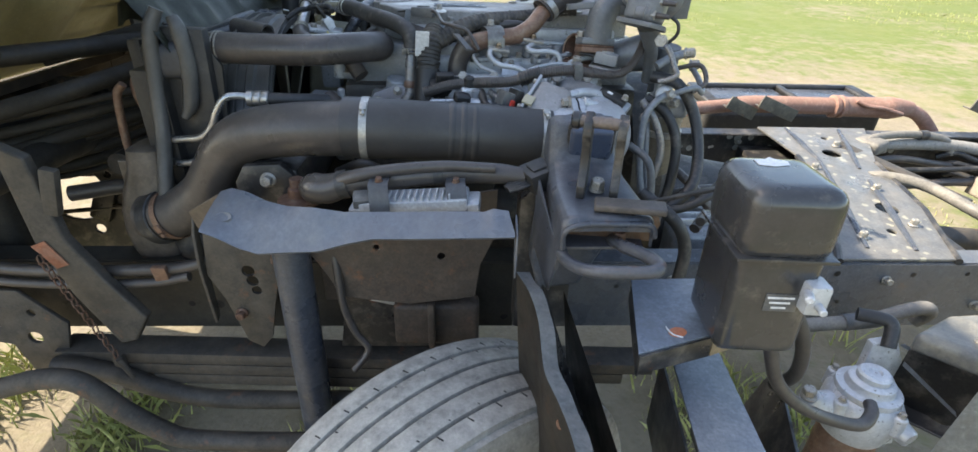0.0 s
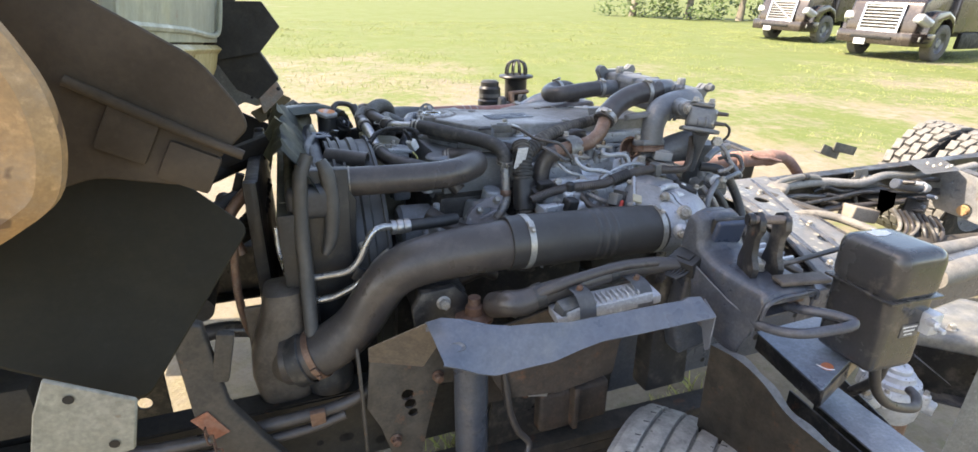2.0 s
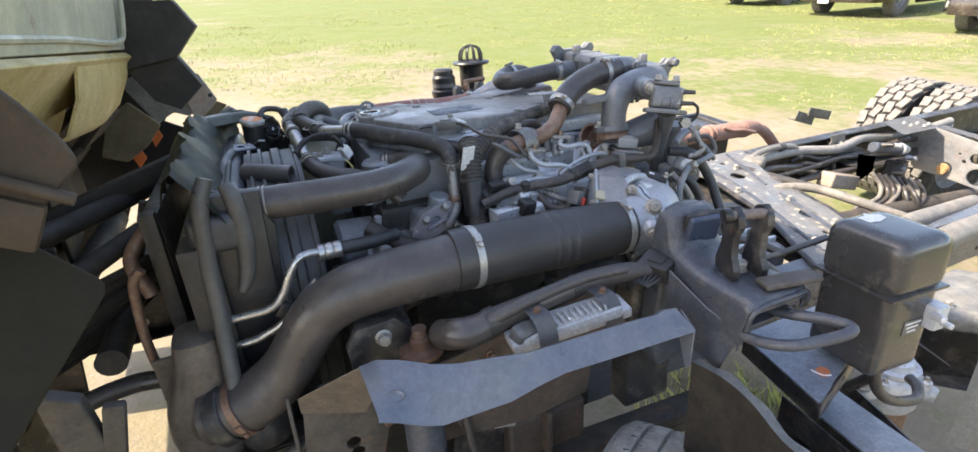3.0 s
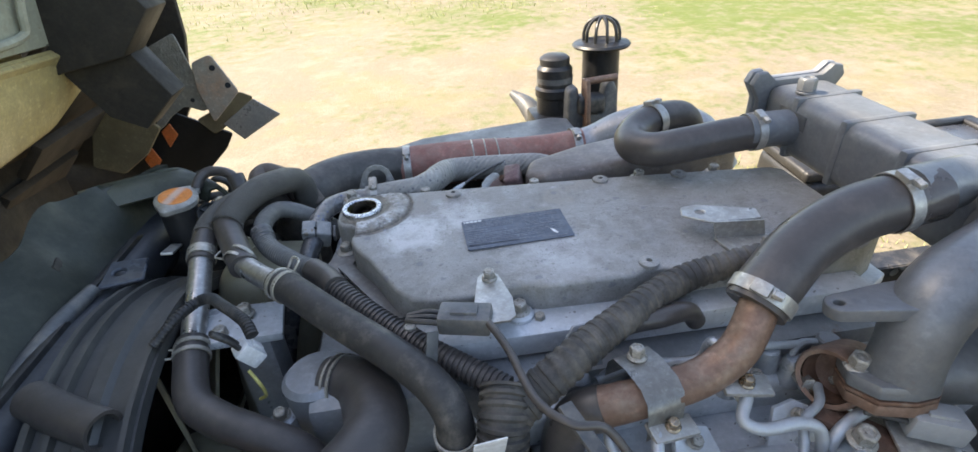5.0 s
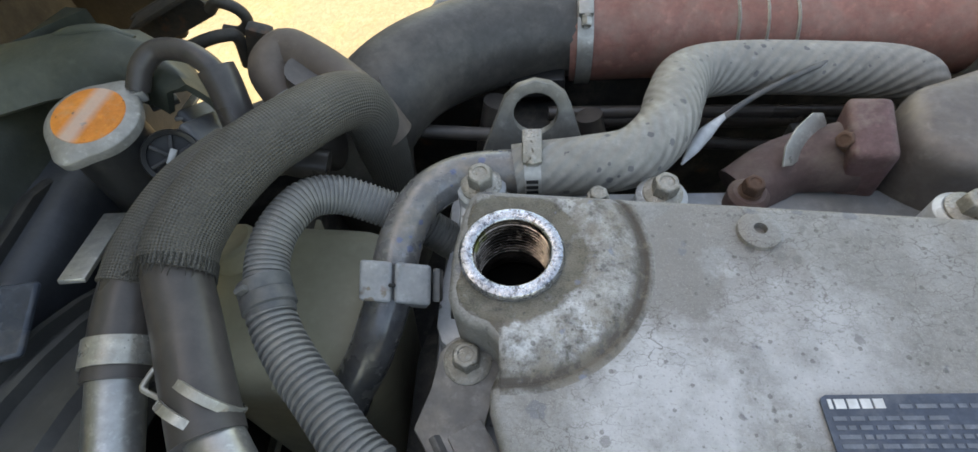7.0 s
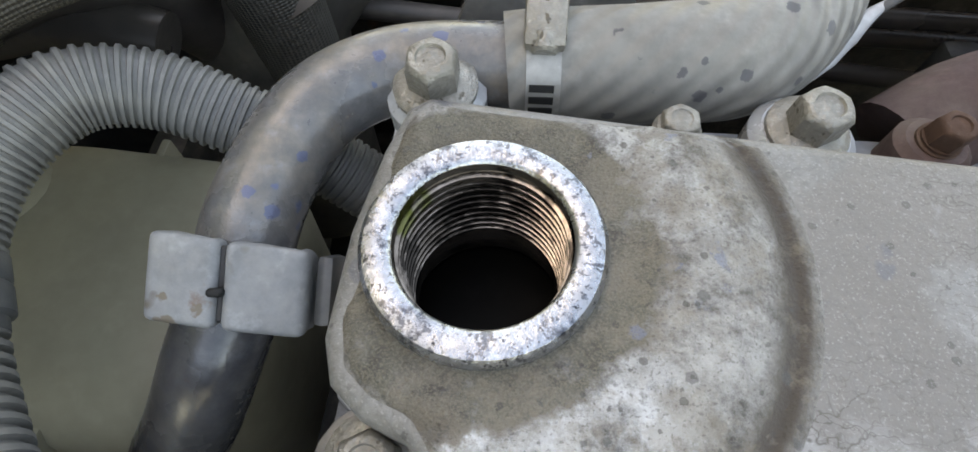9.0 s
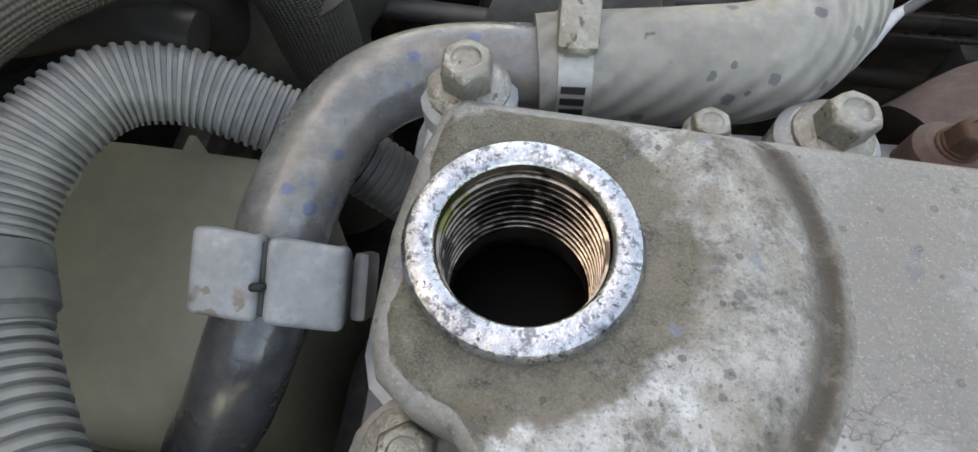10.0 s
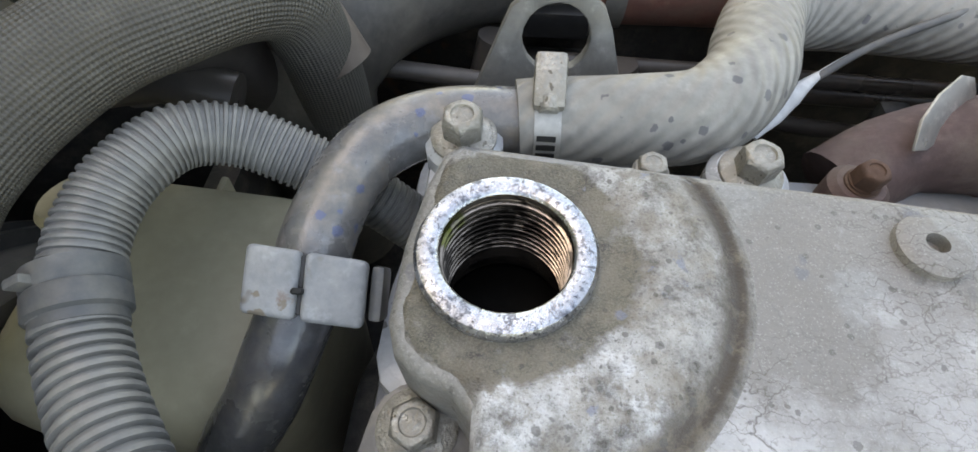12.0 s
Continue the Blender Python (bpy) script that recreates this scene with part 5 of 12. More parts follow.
def build_cab():
    root = thing("tilted_cab", "truck cab tilted forward, muddy underside with cream floor panel", "truck cab", "", (-1.9, 1.5, 0.75))
    # near wheel-arch pieces
    quad_sheet([(-0.712, 0.868, 1.272), (-0.844, 0.686, 1.123), (-0.99, 0.70, 1.205), (-1.05, 0.80, 1.33), (-0.92, 0.885, 1.382), (-0.786, 0.895, 1.338)], 0.005, FLAP, "mud_flap", root, "dull brown-black rubber mud flap", rounded=0.02)
    quad_sheet([(-0.688, 0.83, 1.43), (-0.695, 0.83, 1.457), (-0.733, 0.83, 1.52), (-0.824, 0.83, 1.581), (-0.91, 0.83, 1.635), (-0.966, 0.83, 1.457), (-0.926, 0.83, 1.363), (-0.878, 0.83, 1.378), (-0.77, 0.83, 1.355)], 0.008, BROWN_PANEL, "wheel_arch_panel", root, "mud-stained brown wheel arch panel", rounded=0.025)
    for x0, x1, z0, z1 in ((-0.80, -0.735, 1.355, 1.41), (-0.86, -0.80, 1.40, 1.46)):
        part("pressed_pocket", box((x1 - x0, 0.014, z1 - z0), pose((x0 + x1) / 2, 0.824, (z0 + z1) / 2, 0, 28), 0.006, 2), BROWN_PANEL, root)
    part("arch_rib", tube([(-0.70, 0.818, 1.395), (-0.78, 0.818, 1.44), (-0.88, 0.818, 1.50)], 0.007, 10, 5), BROWN_PANEL, root)
    quad_sheet([(-1.173, 0.695, 1.308), (-0.954, 0.695, 1.334), (-0.871, 0.695, 1.386), (-0.853, 0.695, 1.448), (-0.856, 0.695, 1.509), (-0.884, 0.695, 1.579), (-0.954, 0.695, 1.649), (-1.216, 0.695, 1.684)], 0.05, TAN, "arch_liner", root, "stained tan rounded liner", bevel=0.02, rounded=0.05)
    # step panel with square holes below the flap
    quad_sheet([(-0.906, 0.62, 1.222), (-0.83, 0.62, 1.176), (-0.845, 0.62, 1.11), (-0.95, 0.62, 1.09), (-0.925, 0.62, 1.18)], 0.006, mat("olive_grey_plate", (0.24, 0.235, 0.185), (0.29, 0.27, 0.22), 0.6, coarse=10, dust=0.4, dust_col=(0.28, 0.25, 0.19), rust=0.1), "step_plate", root, "grey steel plate with round holes")
    for p in ((-0.889, 0.6155, 1.1935), (-0.862, 0.6155, 1.125)):
        part("plate_hole", lathe([(0, 0), (0.0055, 0)], aim(p, Vector(p) + Vector((0, -1, 0))), 14), BLACK, root)
    # floor and rear wall
    quad_sheet([(-0.83, 0.95, 1.53), (-0.83, 2.13, 1.475), (-0.90, 2.13, 1.40), (-0.98, 1.0, 1.38)], 0.02, GOLD, "floor_lip", root, "golden cream floor edge", rounded=0.02)
    quad_sheet([(-0.845, 0.9, 1.54), (-0.845, 2.12, 1.49), (-0.77, 2.12, 1.95), (-0.77, 0.9, 1.95)], 0.02, CREAM, "floor_panel", root, "cream painted floor panel")
    part("floor_bead", tube([(-0.835, 0.95, 1.56), (-0.83, 1.5, 1.54), (-0.825, 1.98, 1.515), (-0.81, 2.04, 1.56), (-0.79, 2.05, 1.7)], 0.008, 8, 5), CREAM, root)
    floor_pan(root)
    curve = bmesh.new()
    rows = [[curve.verts.new(p) for p in r] for r in (((-0.835, 1.55, 1.50), (-0.835, 1.85, 1.49), (-0.835, 2.08, 1.48), (-0.85, 2.24, 1.48)), ((-0.855, 1.55, 1.42), (-0.855, 1.86, 1.405), (-0.855, 2.09, 1.41), (-0.87, 2.25, 1.43)), ((-0.895, 1.55, 1.345), (-0.895, 1.88, 1.325), (-0.895, 2.11, 1.34), (-0.895, 2.27, 1.385)), ((-0.93, 1.55, 1.33), (-0.93, 1.90, 1.305), (-0.93, 2.13, 1.32), (-0.93, 2.29, 1.365)))]
    for p, q in zip(rows, rows[1:]):
        for k in range(3):
            curve.faces.new((p[k], p[k + 1], q[k + 1], q[k]))
    bmesh.ops.subdivide_edges(curve, edges=curve.edges[:], cuts=3, use_grid_fill=True, smooth=0.8)
    bmesh.ops.solidify(curve, geom=curve.faces[:], thickness=0.006)
    part("floor_curve", curve, GOLD, root, "golden rounded floor edge", angle=70)
    # dark sheet added as shade, it covers bright ground under the cab
    part("shade_sheet", box((0.012, 0.62, 0.34), pose(-1.10, 2.11, 1.13, 0, 0, 8), 0.004), UNDERCAB_DARK, root)
    quad_sheet([(-1.62, 0.80, 1.02), (-1.62, 2.45, 1.02), (-1.30, 2.45, 1.05), (-1.30, 0.80, 1.05)], 0.03, BROWN_PANEL, "toe_board", root)
    quad_sheet([(-1.62, 0.80, 0.62), (-1.62, 2.45, 0.62), (-1.58, 2.45, 1.04), (-1.58, 0.80, 1.04)], 0.03, BROWN_PANEL, "front_panel", root)
    # unseen panel added past the cab's corner to shade the ground
    quad_sheet([(-1.62, 2.45, 0.42), (-1.62, 2.90, 0.42), (-1.58, 2.90, 1.04), (-1.58, 2.45, 1.04)], 0.03, BROWN_PANEL, "corner_shade_panel", root)
    quad_sheet([(-1.62, 2.70, 0.55), (-1.16, 2.70, 0.70), (-1.06, 2.70, 0.90), (-0.96, 2.70, 1.05), (-0.86, 2.70, 1.20), (-0.81, 2.70, 1.40), (-0.78, 2.70, 1.95), (-1.62, 2.70, 1.95)], 0.02, UNDERCAB_DARK, "far_wheel_well", root)
    quad_sheet([(-1.30, 2.10, 1.05), (-1.30, 2.70, 1.05), (-0.84, 2.70, 1.50), (-0.84, 2.10, 1.50)], 0.02, BROWN_PANEL, "far_well_roof", root)
    for x, z in ((-1.12, 1.16), (-1.0, 1.27)):
        part("well_rib", box((0.10, 0.30, 0.025), pose(x, 2.28, z - 0.02, 0, -45), 0.01), BROWN_PANEL, root)
    quad_sheet([(-0.76, 0.55, 1.95), (-0.76, 2.66, 1.95), (-1.20, 2.66, 3.1), (-1.20, 0.55, 3.1)], 0.05, CREAM, "rear_wall", root, "cream painted cab rear wall")
    quad_sheet([(-1.20, 0.55, 3.1), (-1.20, 2.66, 3.1), (-2.7, 2.66, 2.6), (-2.7, 0.55, 2.6)], 0.05, CREAM, "roof", root)
    for y in (0.55, 2.66):
        quad_sheet([(-0.8, y, 1.95), (-1.2, y, 3.05), (-2.7, y, 2.55), (-2.4, y, 1.5), (-1.7, y, 1.3)], 0.04, CREAM, "side_wall", root)
    # far wheel-arch pieces
    quad_sheet([(-0.9, 2.16, 1.62), (-0.68, 2.16, 1.62), (-0.632, 2.16, 1.54), (-0.708, 2.16, 1.455), (-0.86, 2.16, 1.43)], 0.10, UNDERCAB_DARK, "far_arch_box", root, "black plastic box under the far side")
    quad_sheet([(-0.86, 2.18, 1.44), (-0.71, 2.18, 1.46), (-0.658, 2.18, 1.362), (-0.735, 2.18, 1.295), (-0.80, 2.18, 1.33)], 0.08, UNDERCAB_DARK, "far_arch_bracket", root)
    quad_sheet([(-1.061, 2.58, 1.068), (-0.929, 2.58, 1.203), (-0.875, 2.58, 1.21), (-0.723, 2.58, 1.124), (-0.755, 2.58, 1.077), (-0.939, 2.58, 0.918), (-1.026, 2.58, 0.963)], 0.012, BLACK, "far_guard", root, "black rubber guard with two orange diamonds", rounded=0.01)
    # two flat orange diamonds laid on the guard
    quad_sheet([(-0.919, 2.565, 1.156), (-0.887, 2.565, 1.18), (-0.874, 2.565, 1.143), (-0.911, 2.565, 1.104)], 0.004, ORANGE, "lozenge", root, "flat orange diamond")
    quad_sheet([(-0.998, 2.565, 1.075), (-0.963, 2.565, 1.111), (-0.949, 2.565, 1.068), (-0.984, 2.565, 1.028)], 0.004, ORANGE, "lozenge", root, "flat orange diamond")
    # crumpled sheet, stained plate and tab at the far corner
    sheet = mat("crumpled_primer_sheet", (0.30, 0.29, 0.25), (0.17, 0.165, 0.14), 0.5, 0.1, coarse=14, dust=0.4, dust_col=(0.24, 0.2, 0.14), rust=0.12, bump=0.4, bumpd=0.01)
    quad_sheet([(-0.961, 2.53, 1.359), (-0.773, 2.53, 1.436), (-0.758, 2.53, 1.341), (-0.738, 2.53, 1.225), (-0.763, 2.53, 1.214), (-0.81, 2.53, 1.235), (-0.856, 2.53, 1.209), (-0.887, 2.53, 1.181), (-0.918, 2.53, 1.166), (-0.889, 2.53, 1.226)], 0.005, sheet, "hinge_plate", root, "bent grey steel hinge plate", rounded=0.012)
    quad_sheet([(-0.75, 2.52, 1.355), (-0.694, 2.52, 1.373), (-0.647, 2.52, 1.264), (-0.74, 2.52, 1.181), (-0.757, 2.52, 1.282)], 0.008, mat("rust_stained_paint", (0.40, 0.37, 0.31), (0.45, 0.24, 0.14), 0.6, coarse=14, dust=0.2), "rust_plate", root, "rust-stained cream plate", rounded=0.012)
    quad_sheet([(-0.751, 2.54, 1.209), (-0.655, 2.54, 1.259), (-0.618, 2.54, 1.239), (-0.727, 2.54, 1.155), (-0.759, 2.54, 1.14), (-0.797, 2.54, 1.188)], 0.006, OLIVE, "corner_web", root, "olive stained corner web", rounded=0.01)
    quad_sheet([(-0.719, 2.52, 1.174), (-0.616, 2.52, 1.24), (-0.55, 2.52, 1.186), (-0.673, 2.52, 1.12)], 0.004, GALV, "corner_tab", root, "bent grey sheet tab")
    quad_sheet([(-1.005, 2.43, 1.263), (-0.931, 2.43, 1.302), (-0.849, 2.43, 1.209), (-0.908, 2.43, 1.139), (-0.987, 2.43, 1.089), (-1.062, 2.43, 1.12)], 0.012, OLIVE, "far_liner", root, "olive stained wheel arch liner", rounded=0.01)
    quad_sheet([(-0.916, 2.56, 0.948), (-0.863, 2.56, 0.992), (-0.841, 2.56, 0.982), (-0.907, 2.56, 0.926)], 0.004, GALV, "edge_clip", root, "small bright metal clip")
    for c, r in (((-0.777, 2.512, 1.254), 0.006), ((-0.697, 2.512, 1.337), 0.008), ((-0.67, 2.512, 1.286), 0.008)):
        part("plate_hole", lathe([(0, 0), (r, 0)], aim(c, Vector(c) + Vector((0.1, -1, 0.4))), 12), BLACK, root)
    # latch channel at the far end of the radiator
    part("latch_channel", box((0.10, 0.012, 0.045), pose(-0.655, 2.04, 1.185, 0, -22, 4), 0.004), PAINT_DUST, root)
    part("latch_channel_lip", box((0.10, 0.035, 0.006), pose(-0.650, 2.025, 1.207, 0, -22, 4), 0.002), PAINT_DUST, root)
    part("latch_loop", tube([(-0.60, 2.03, 1.195), (-0.585, 2.03, 1.205), (-0.565, 2.03, 1.195), (-0.56, 2.03, 1.178), (-0.575, 2.03, 1.165), (-0.595, 2.03, 1.168)], 0.007, 10, 6), PAINT_DUST, root)
    part("latch_arm", tube([(-0.64, 1.99, 1.165), (-0.61, 1.99, 1.178), (-0.585, 2.0, 1.180), (-0.57, 2.01, 1.17), (-0.575, 2.01, 1.13)], 0.008, 10, 6), PAINT_DUST, root)
    part("latch_foot", box((0.03, 0.02, 0.07), pose(-0.55, 2.011, 1.15, 0, 20), 0.005), PAINT_DUST, root)
    # dark clutter between cab and radiator
    for k, (pts, r, m) in enumerate(((((-1.35, 0.98, 1.02), (-1.0, 1.15, 1.1), (-0.78, 1.4, 1.16)), 0.02, UNDERCAB_DARK), (((-1.3, 1.05, 0.92), (-1.0, 1.25, 1.0), (-0.76, 1.45, 1.05)), 0.016, UNDERCAB_DARK), (((-1.2, 1.0, 1.2), (-0.95, 1.3, 1.2), (-0.72, 1.7, 1.2)), 0.022, UNDERCAB_DARK), (((-0.78, 1.3, 1.05), (-0.8, 1.32, 1.13), (-0.74, 1.36, 1.2)), 0.014, RUST_PIPE), (((-1.0, 1.25, 0.86), (-0.85, 1.28, 0.87), (-0.7, 1.25, 0.85)), 0.02, RUBBER))):
        hose("cab_hose", pts, r, m, "dark hose between the cab and the radiator", "cab hoses")
    # made-up condenser: a dark block that closes the view past the radiator
    root = thing("condenser", "dark block added to close the gap in front of the radiator", "condenser", "", (-0.76, 1.52, 0.75))
    part("core", box((0.03, 0.60, 0.46), pose(-0.735, 1.565, 1.0), 0.004), BLOCK, root)
    for y in (1.25, 1.88):
        part("end_tank", box((0.03, 0.03, 0.48), pose(-0.735, y, 1.0), 0.008), PLASTIC, root)
    part("pipe", tube([(-0.76, 1.2, 1.15), (-0.78, 1.2, 1.12), (-0.79, 1.2, 1.0), (-0.78, 1.2, 0.9), (-0.76, 1.22, 0.88)], 0.009, 10, 6), RUST_PIPE, root)
    root = thing("steering_box", "black steering gearbox with arm ahead of the radiator", "steering box", "", (-1.1, 1.2, 0.75))
    part("housing", box((0.2, 0.16, 0.26), pose(-1.18, 1.22, 0.86), 0.03, 3), UNDERCAB_DARK, root)
    part("shaft", rod((-1.15, 1.22, 0.95), (-1.35, 1.1, 1.25), 0.02, None, 14), PAINT, root)
    part("cap", lathe([(0, 0), (0.06, 0), (0.06, 0.02), (0.045, 0.03), (0, 0.03)], aim((-1.18, 1.14, 0.88), (-1.18, 1.0, 0.88)), 24), PAINT, root)
    # bumper added to keep the sun off the soil behind it
    root = thing("shade_bumper", "black bumper added to shade the ground under the cab", "bumper", "", (-1.66, 1.6, 0.3))
    part("face", box((0.03, 1.10, 0.33), pose(-1.66, 1.30, 0.53, 0, 4), 0.012), PAINT, root)
    part("lower_flange", box((0.08, 1.06, 0.006), pose(-1.63, 1.30, 0.368), 0.002), PAINT, root)
    # made-up plate for a dark tangle; its holes leave flecks of bright ground
    root = thing("clutter_stand_in", "black stand-in plate for dark clutter, with openings onto bright ground", "chassis plate", "", (-1.4, 1.75, 0.2))
    part("plate", prism([(-1.60, 0.16), (-1.38, 0.22), (-1.13, 0.20), (-1.125, 0.55), (-1.09, 0.8), (-1.06, 1.04), (-1.60, 1.04)], 0.012, Matrix.Translation((0, 1.756, 0)) @ pose(0, 0, 0, 90), 0.003, 1, [(-1.388, 0.640, 0.112), (-1.25, 0.705, 0.012), (-1.337, 0.49, 0.018), (-1.298, 0.335, 0.032), (-1.2, 0.38, 0.022), (-1.165, 0.275, 0.026)]), PAINT, root)
    part("stiffener", rod((-1.6, 1.72, 0.55), (-1.13, 1.73, 0.60), 0.008, None, 12), PAINT, root)
    part("stiffener", rod((-1.43, 1.73, 0.95), (-1.33, 1.73, 0.72), 0.022, 0.016, 12), PAINT, root)
    part("gusset", box((0.07, 0.03, 0.14), pose(-1.285, 1.735, 0.60, 0, 25), 0.01), PAINT, root)
    part("gusset", box((0.05, 0.03, 0.06), pose(-1.46, 1.735, 0.755, 0, -20), 0.008), PAINT, root)
    part("gusset", box((0.05, 0.02, 0.03), pose(-1.29, 1.735, 0.352, 0, 30), 0.004), PAINT, root)
    part("gusset", box((0.02, 0.02, 0.06), pose(-1.168, 1.735, 0.29, 0, 50), 0.004), PAINT, root)
    solid("lower_beam", box((0.1, 1.3, 0.17), pose(-1.42, 1.7, 0.865), 0.015), UNDERCAB_DARK, "black lower front beam under the cab", "beam")
    solid("front_tube", rod((-1.0, 0.98, 0.98), (-1.05, 2.3, 0.92), 0.035, None, 18), UNDERCAB_DARK, "black cross tube ahead of the radiator", "tube")
    solid("tilt_bar", rod((-0.89, 1.3, 0.92), (-0.92, 2.25, 0.90), 0.03, None, 18), PAINT_DUST, "dusty tilt torsion bar across the frame", "bar")
    root = thing("wiring_bundle", "dark bundle of cables under the cab floor", "wiring", "", (-1.2, 1.3, 1.0))
    for k in range(7):
        part("cable", tube([(-1.45, 1.0 + 0.05 * k, 1.0 - 0.02 * k), (-1.1, 1.15 + 0.04 * k, 1.06 - 0.035 * k), (-0.85, 1.3 + 0.05 * k, 1.10 - 0.03 * k), (-0.72, 1.4 + 0.05 * k, 1.12)], 0.009 + 0.003 * (k % 3), 10, 5), UNDERCAB_DARK, root)
    b = box((0.5, 0.03, 0.04), pose(-0.85, 1.5, 1.22, 0, -14, 20), 0.004)
    merge(b, box((0.02, 0.02, 0.2), pose(-0.80, 1.42, 1.12, 0, 20, 0), 0.003))
    solid("tilt_lever", b, UNDERCAB_DARK, "black steel link under the tilted cab", "linkage")
    solid("front_crossmember", box((0.10, 1.0, 0.10), pose(-1.16, 1.5, 0.93), 0.012), UNDERCAB_DARK, "black front crossmember under the cab", "crossmember")


build_cab()

# ---- engine: valve cover and oil filler ----
FIL = Vector((-0.2284, 1.6217, 1.304))
COVER_Z = 1.2985


def stain_layer(m, scale, lo, hi, colour, strength, detail=9.0, rough=0.62, ring=None):
    """Lays a stain with its own outline over a material; ring: (centre, radius in, radius out) limits it to a circle's band."""
    n, l = m.node_tree.nodes, m.node_tree.links
    p = n["Principled BSDF"]
    col = p.inputs["Base Color"].links[0].from_socket
    geo = n.new("ShaderNodeNewGeometry")
    t = n.new("ShaderNodeTexNoise")
    t.inputs["Scale"].default_value, t.inputs["Detail"].default_value, t.inputs["Roughness"].default_value = scale, detail, rough
    l.new(geo.outputs["Position"], t.inputs["Vector"])
    src = t.outputs[0]
    if ring:
        c, r0, r1, soft = ring
        d = n.new("ShaderNodeVectorMath")
        d.operation = "DISTANCE"
        d.inputs[1].default_value = c
        l.new(geo.outputs["Position"], d.inputs[0])
        a, b_, k = n.new("ShaderNodeMapRange"), n.new("ShaderNodeMapRange"), n.new("ShaderNodeMath")
        a.inputs[1].default_value, a.inputs[2].default_value = r0 - soft, r0 + soft
        b_.inputs[1].default_value, b_.inputs[2].default_value, b_.inputs[3].default_value, b_.inputs[4].default_value = r1 - soft, r1 + soft, 1.0, 0.0
        k.operation = "MINIMUM"
        l.new(d.outputs["Value"], a.inputs[0]), l.new(d.outputs["Value"], b_.inputs[0])
        l.new(a.outputs[0], k.inputs[0]), l.new(b_.outputs[0], k.inputs[1])
        q = n.new("ShaderNodeMath")
        q.operation = "MULTIPLY_ADD"
        q.inputs[1].default_value = 0.42
        l.new(k.outputs[0], q.inputs[0]), l.new(t.outputs[0], q.inputs[2])
        src = q.outputs[0]
    r = n.new("ShaderNodeMapRange")
    r.inputs[1].default_value, r.inputs[2].default_value, r.inputs[4].default_value = lo, hi, strength
    l.new(src, r.inputs[0])
    mx = n.new("ShaderNodeMix")
    mx.data_type = "RGBA"
    mx.inputs[7].default_value = (*colour, 1)
    l.new(r.outputs[0], mx.inputs[0]), l.new(col, mx.inputs[6]), l.new(mx.outputs[2], p.inputs["Base Color"])
    return m


FC = (FIL.x, FIL.y, FIL.z)
COVER = mat("stained_cover_aluminium", (0.265, 0.256, 0.24), (0.232, 0.222, 0.208), 0.55, 0.15, coarse=6, fine=420, bump=0.45, dust=0.3, dust_col=(0.30, 0.275, 0.245))
stain_layer(COVER, 14, 0.45, 0.75, (0.335, 0.335, 0.33), 0.7)
stain_layer(COVER, 34, 0.50, 0.68, (0.355, 0.355, 0.355), 0.4)
stain_layer(COVER, 24, 0.76, 0.80, (0.215, 0.20, 0.185), 0.75, 6.0, 0.55, ((-0.125, 1.612, COVER_Z), 0.0, 0.052, 0.02))
stain_layer(COVER, 20, 0.78, 0.86, (0.24, 0.22, 0.195), 0.6, 6.0, 0.55, ((0.08, 1.66, COVER_Z), 0.0, 0.10, 0.05))
stain_layer(COVER, 30, 0.62, 0.92, (0.55, 0.55, 0.56), 0.7, 9.0, 0.7, ((-0.155, 1.535, COVER_Z), 0.0, 0.045, 0.02))
stain_layer(COVER, 30, 0.62, 0.94, (0.52, 0.52, 0.53), 0.6, 9.0, 0.7, ((-0.085, 1.57, COVER_Z), 0.0, 0.04, 0.02))
stain_layer(COVER, 30, 0.62, 0.94, (0.50, 0.50, 0.51), 0.5, 9.0, 0.7, ((0.02, 1.45, COVER_Z), 0.0, 0.06, 0.03))
dots(COVER, 75, 0.42, 0.25, (0.15, 0.155, 0.175), 0.7)
dots(COVER, 130, 0.4, 0.25, (0.16, 0.155, 0.15), 0.6)
cracks(COVER, 105, 0.022, (0.10, 0.09, 0.08), 0.85, (0.32, 1.0, 1.0), 7.0)
cracks(COVER, 230, 0.03, (0.12, 0.105, 0.09), 0.5, (0.4, 1.0, 1.0), 14.0)
stain_layer(COVER, 70, 0.66, 0.9, (0.06, 0.05, 0.042), 0.92, 9.0, 0.8, (FC, 0.0690, 0.0745, 0.0015))
dots(COVER, 300, 0.42, 0.22, (0.09, 0.085, 0.08), 0.6)
stain_layer(COVER, 1500, 0.58, 0.70, (0.50, 0.49, 0.47), 0.35, 3.0, 0.5)
stain_layer(COVER, 700, 0.60, 0.70, (0.16, 0.15, 0.14), 0.4, 2.0, 0.4)
BOSS = mat("grimy_boss_casting", (0.33, 0.315, 0.295), (0.38, 0.365, 0.345), 0.55, 0.2, coarse=40, fine=1100, bump=0.8, bumpd=0.0012)
stain_layer(BOSS, 60, 0.50, 0.66, (0.44, 0.435, 0.425), 0.6)
stain_layer(BOSS, 110, 0.62, 0.98, (0.68, 0.69, 0.71), 0.95, 8.0, 0.7, ((FIL.x + 0.028, FIL.y - 0.040, FIL.z), 0.0, 0.017, 0.008))
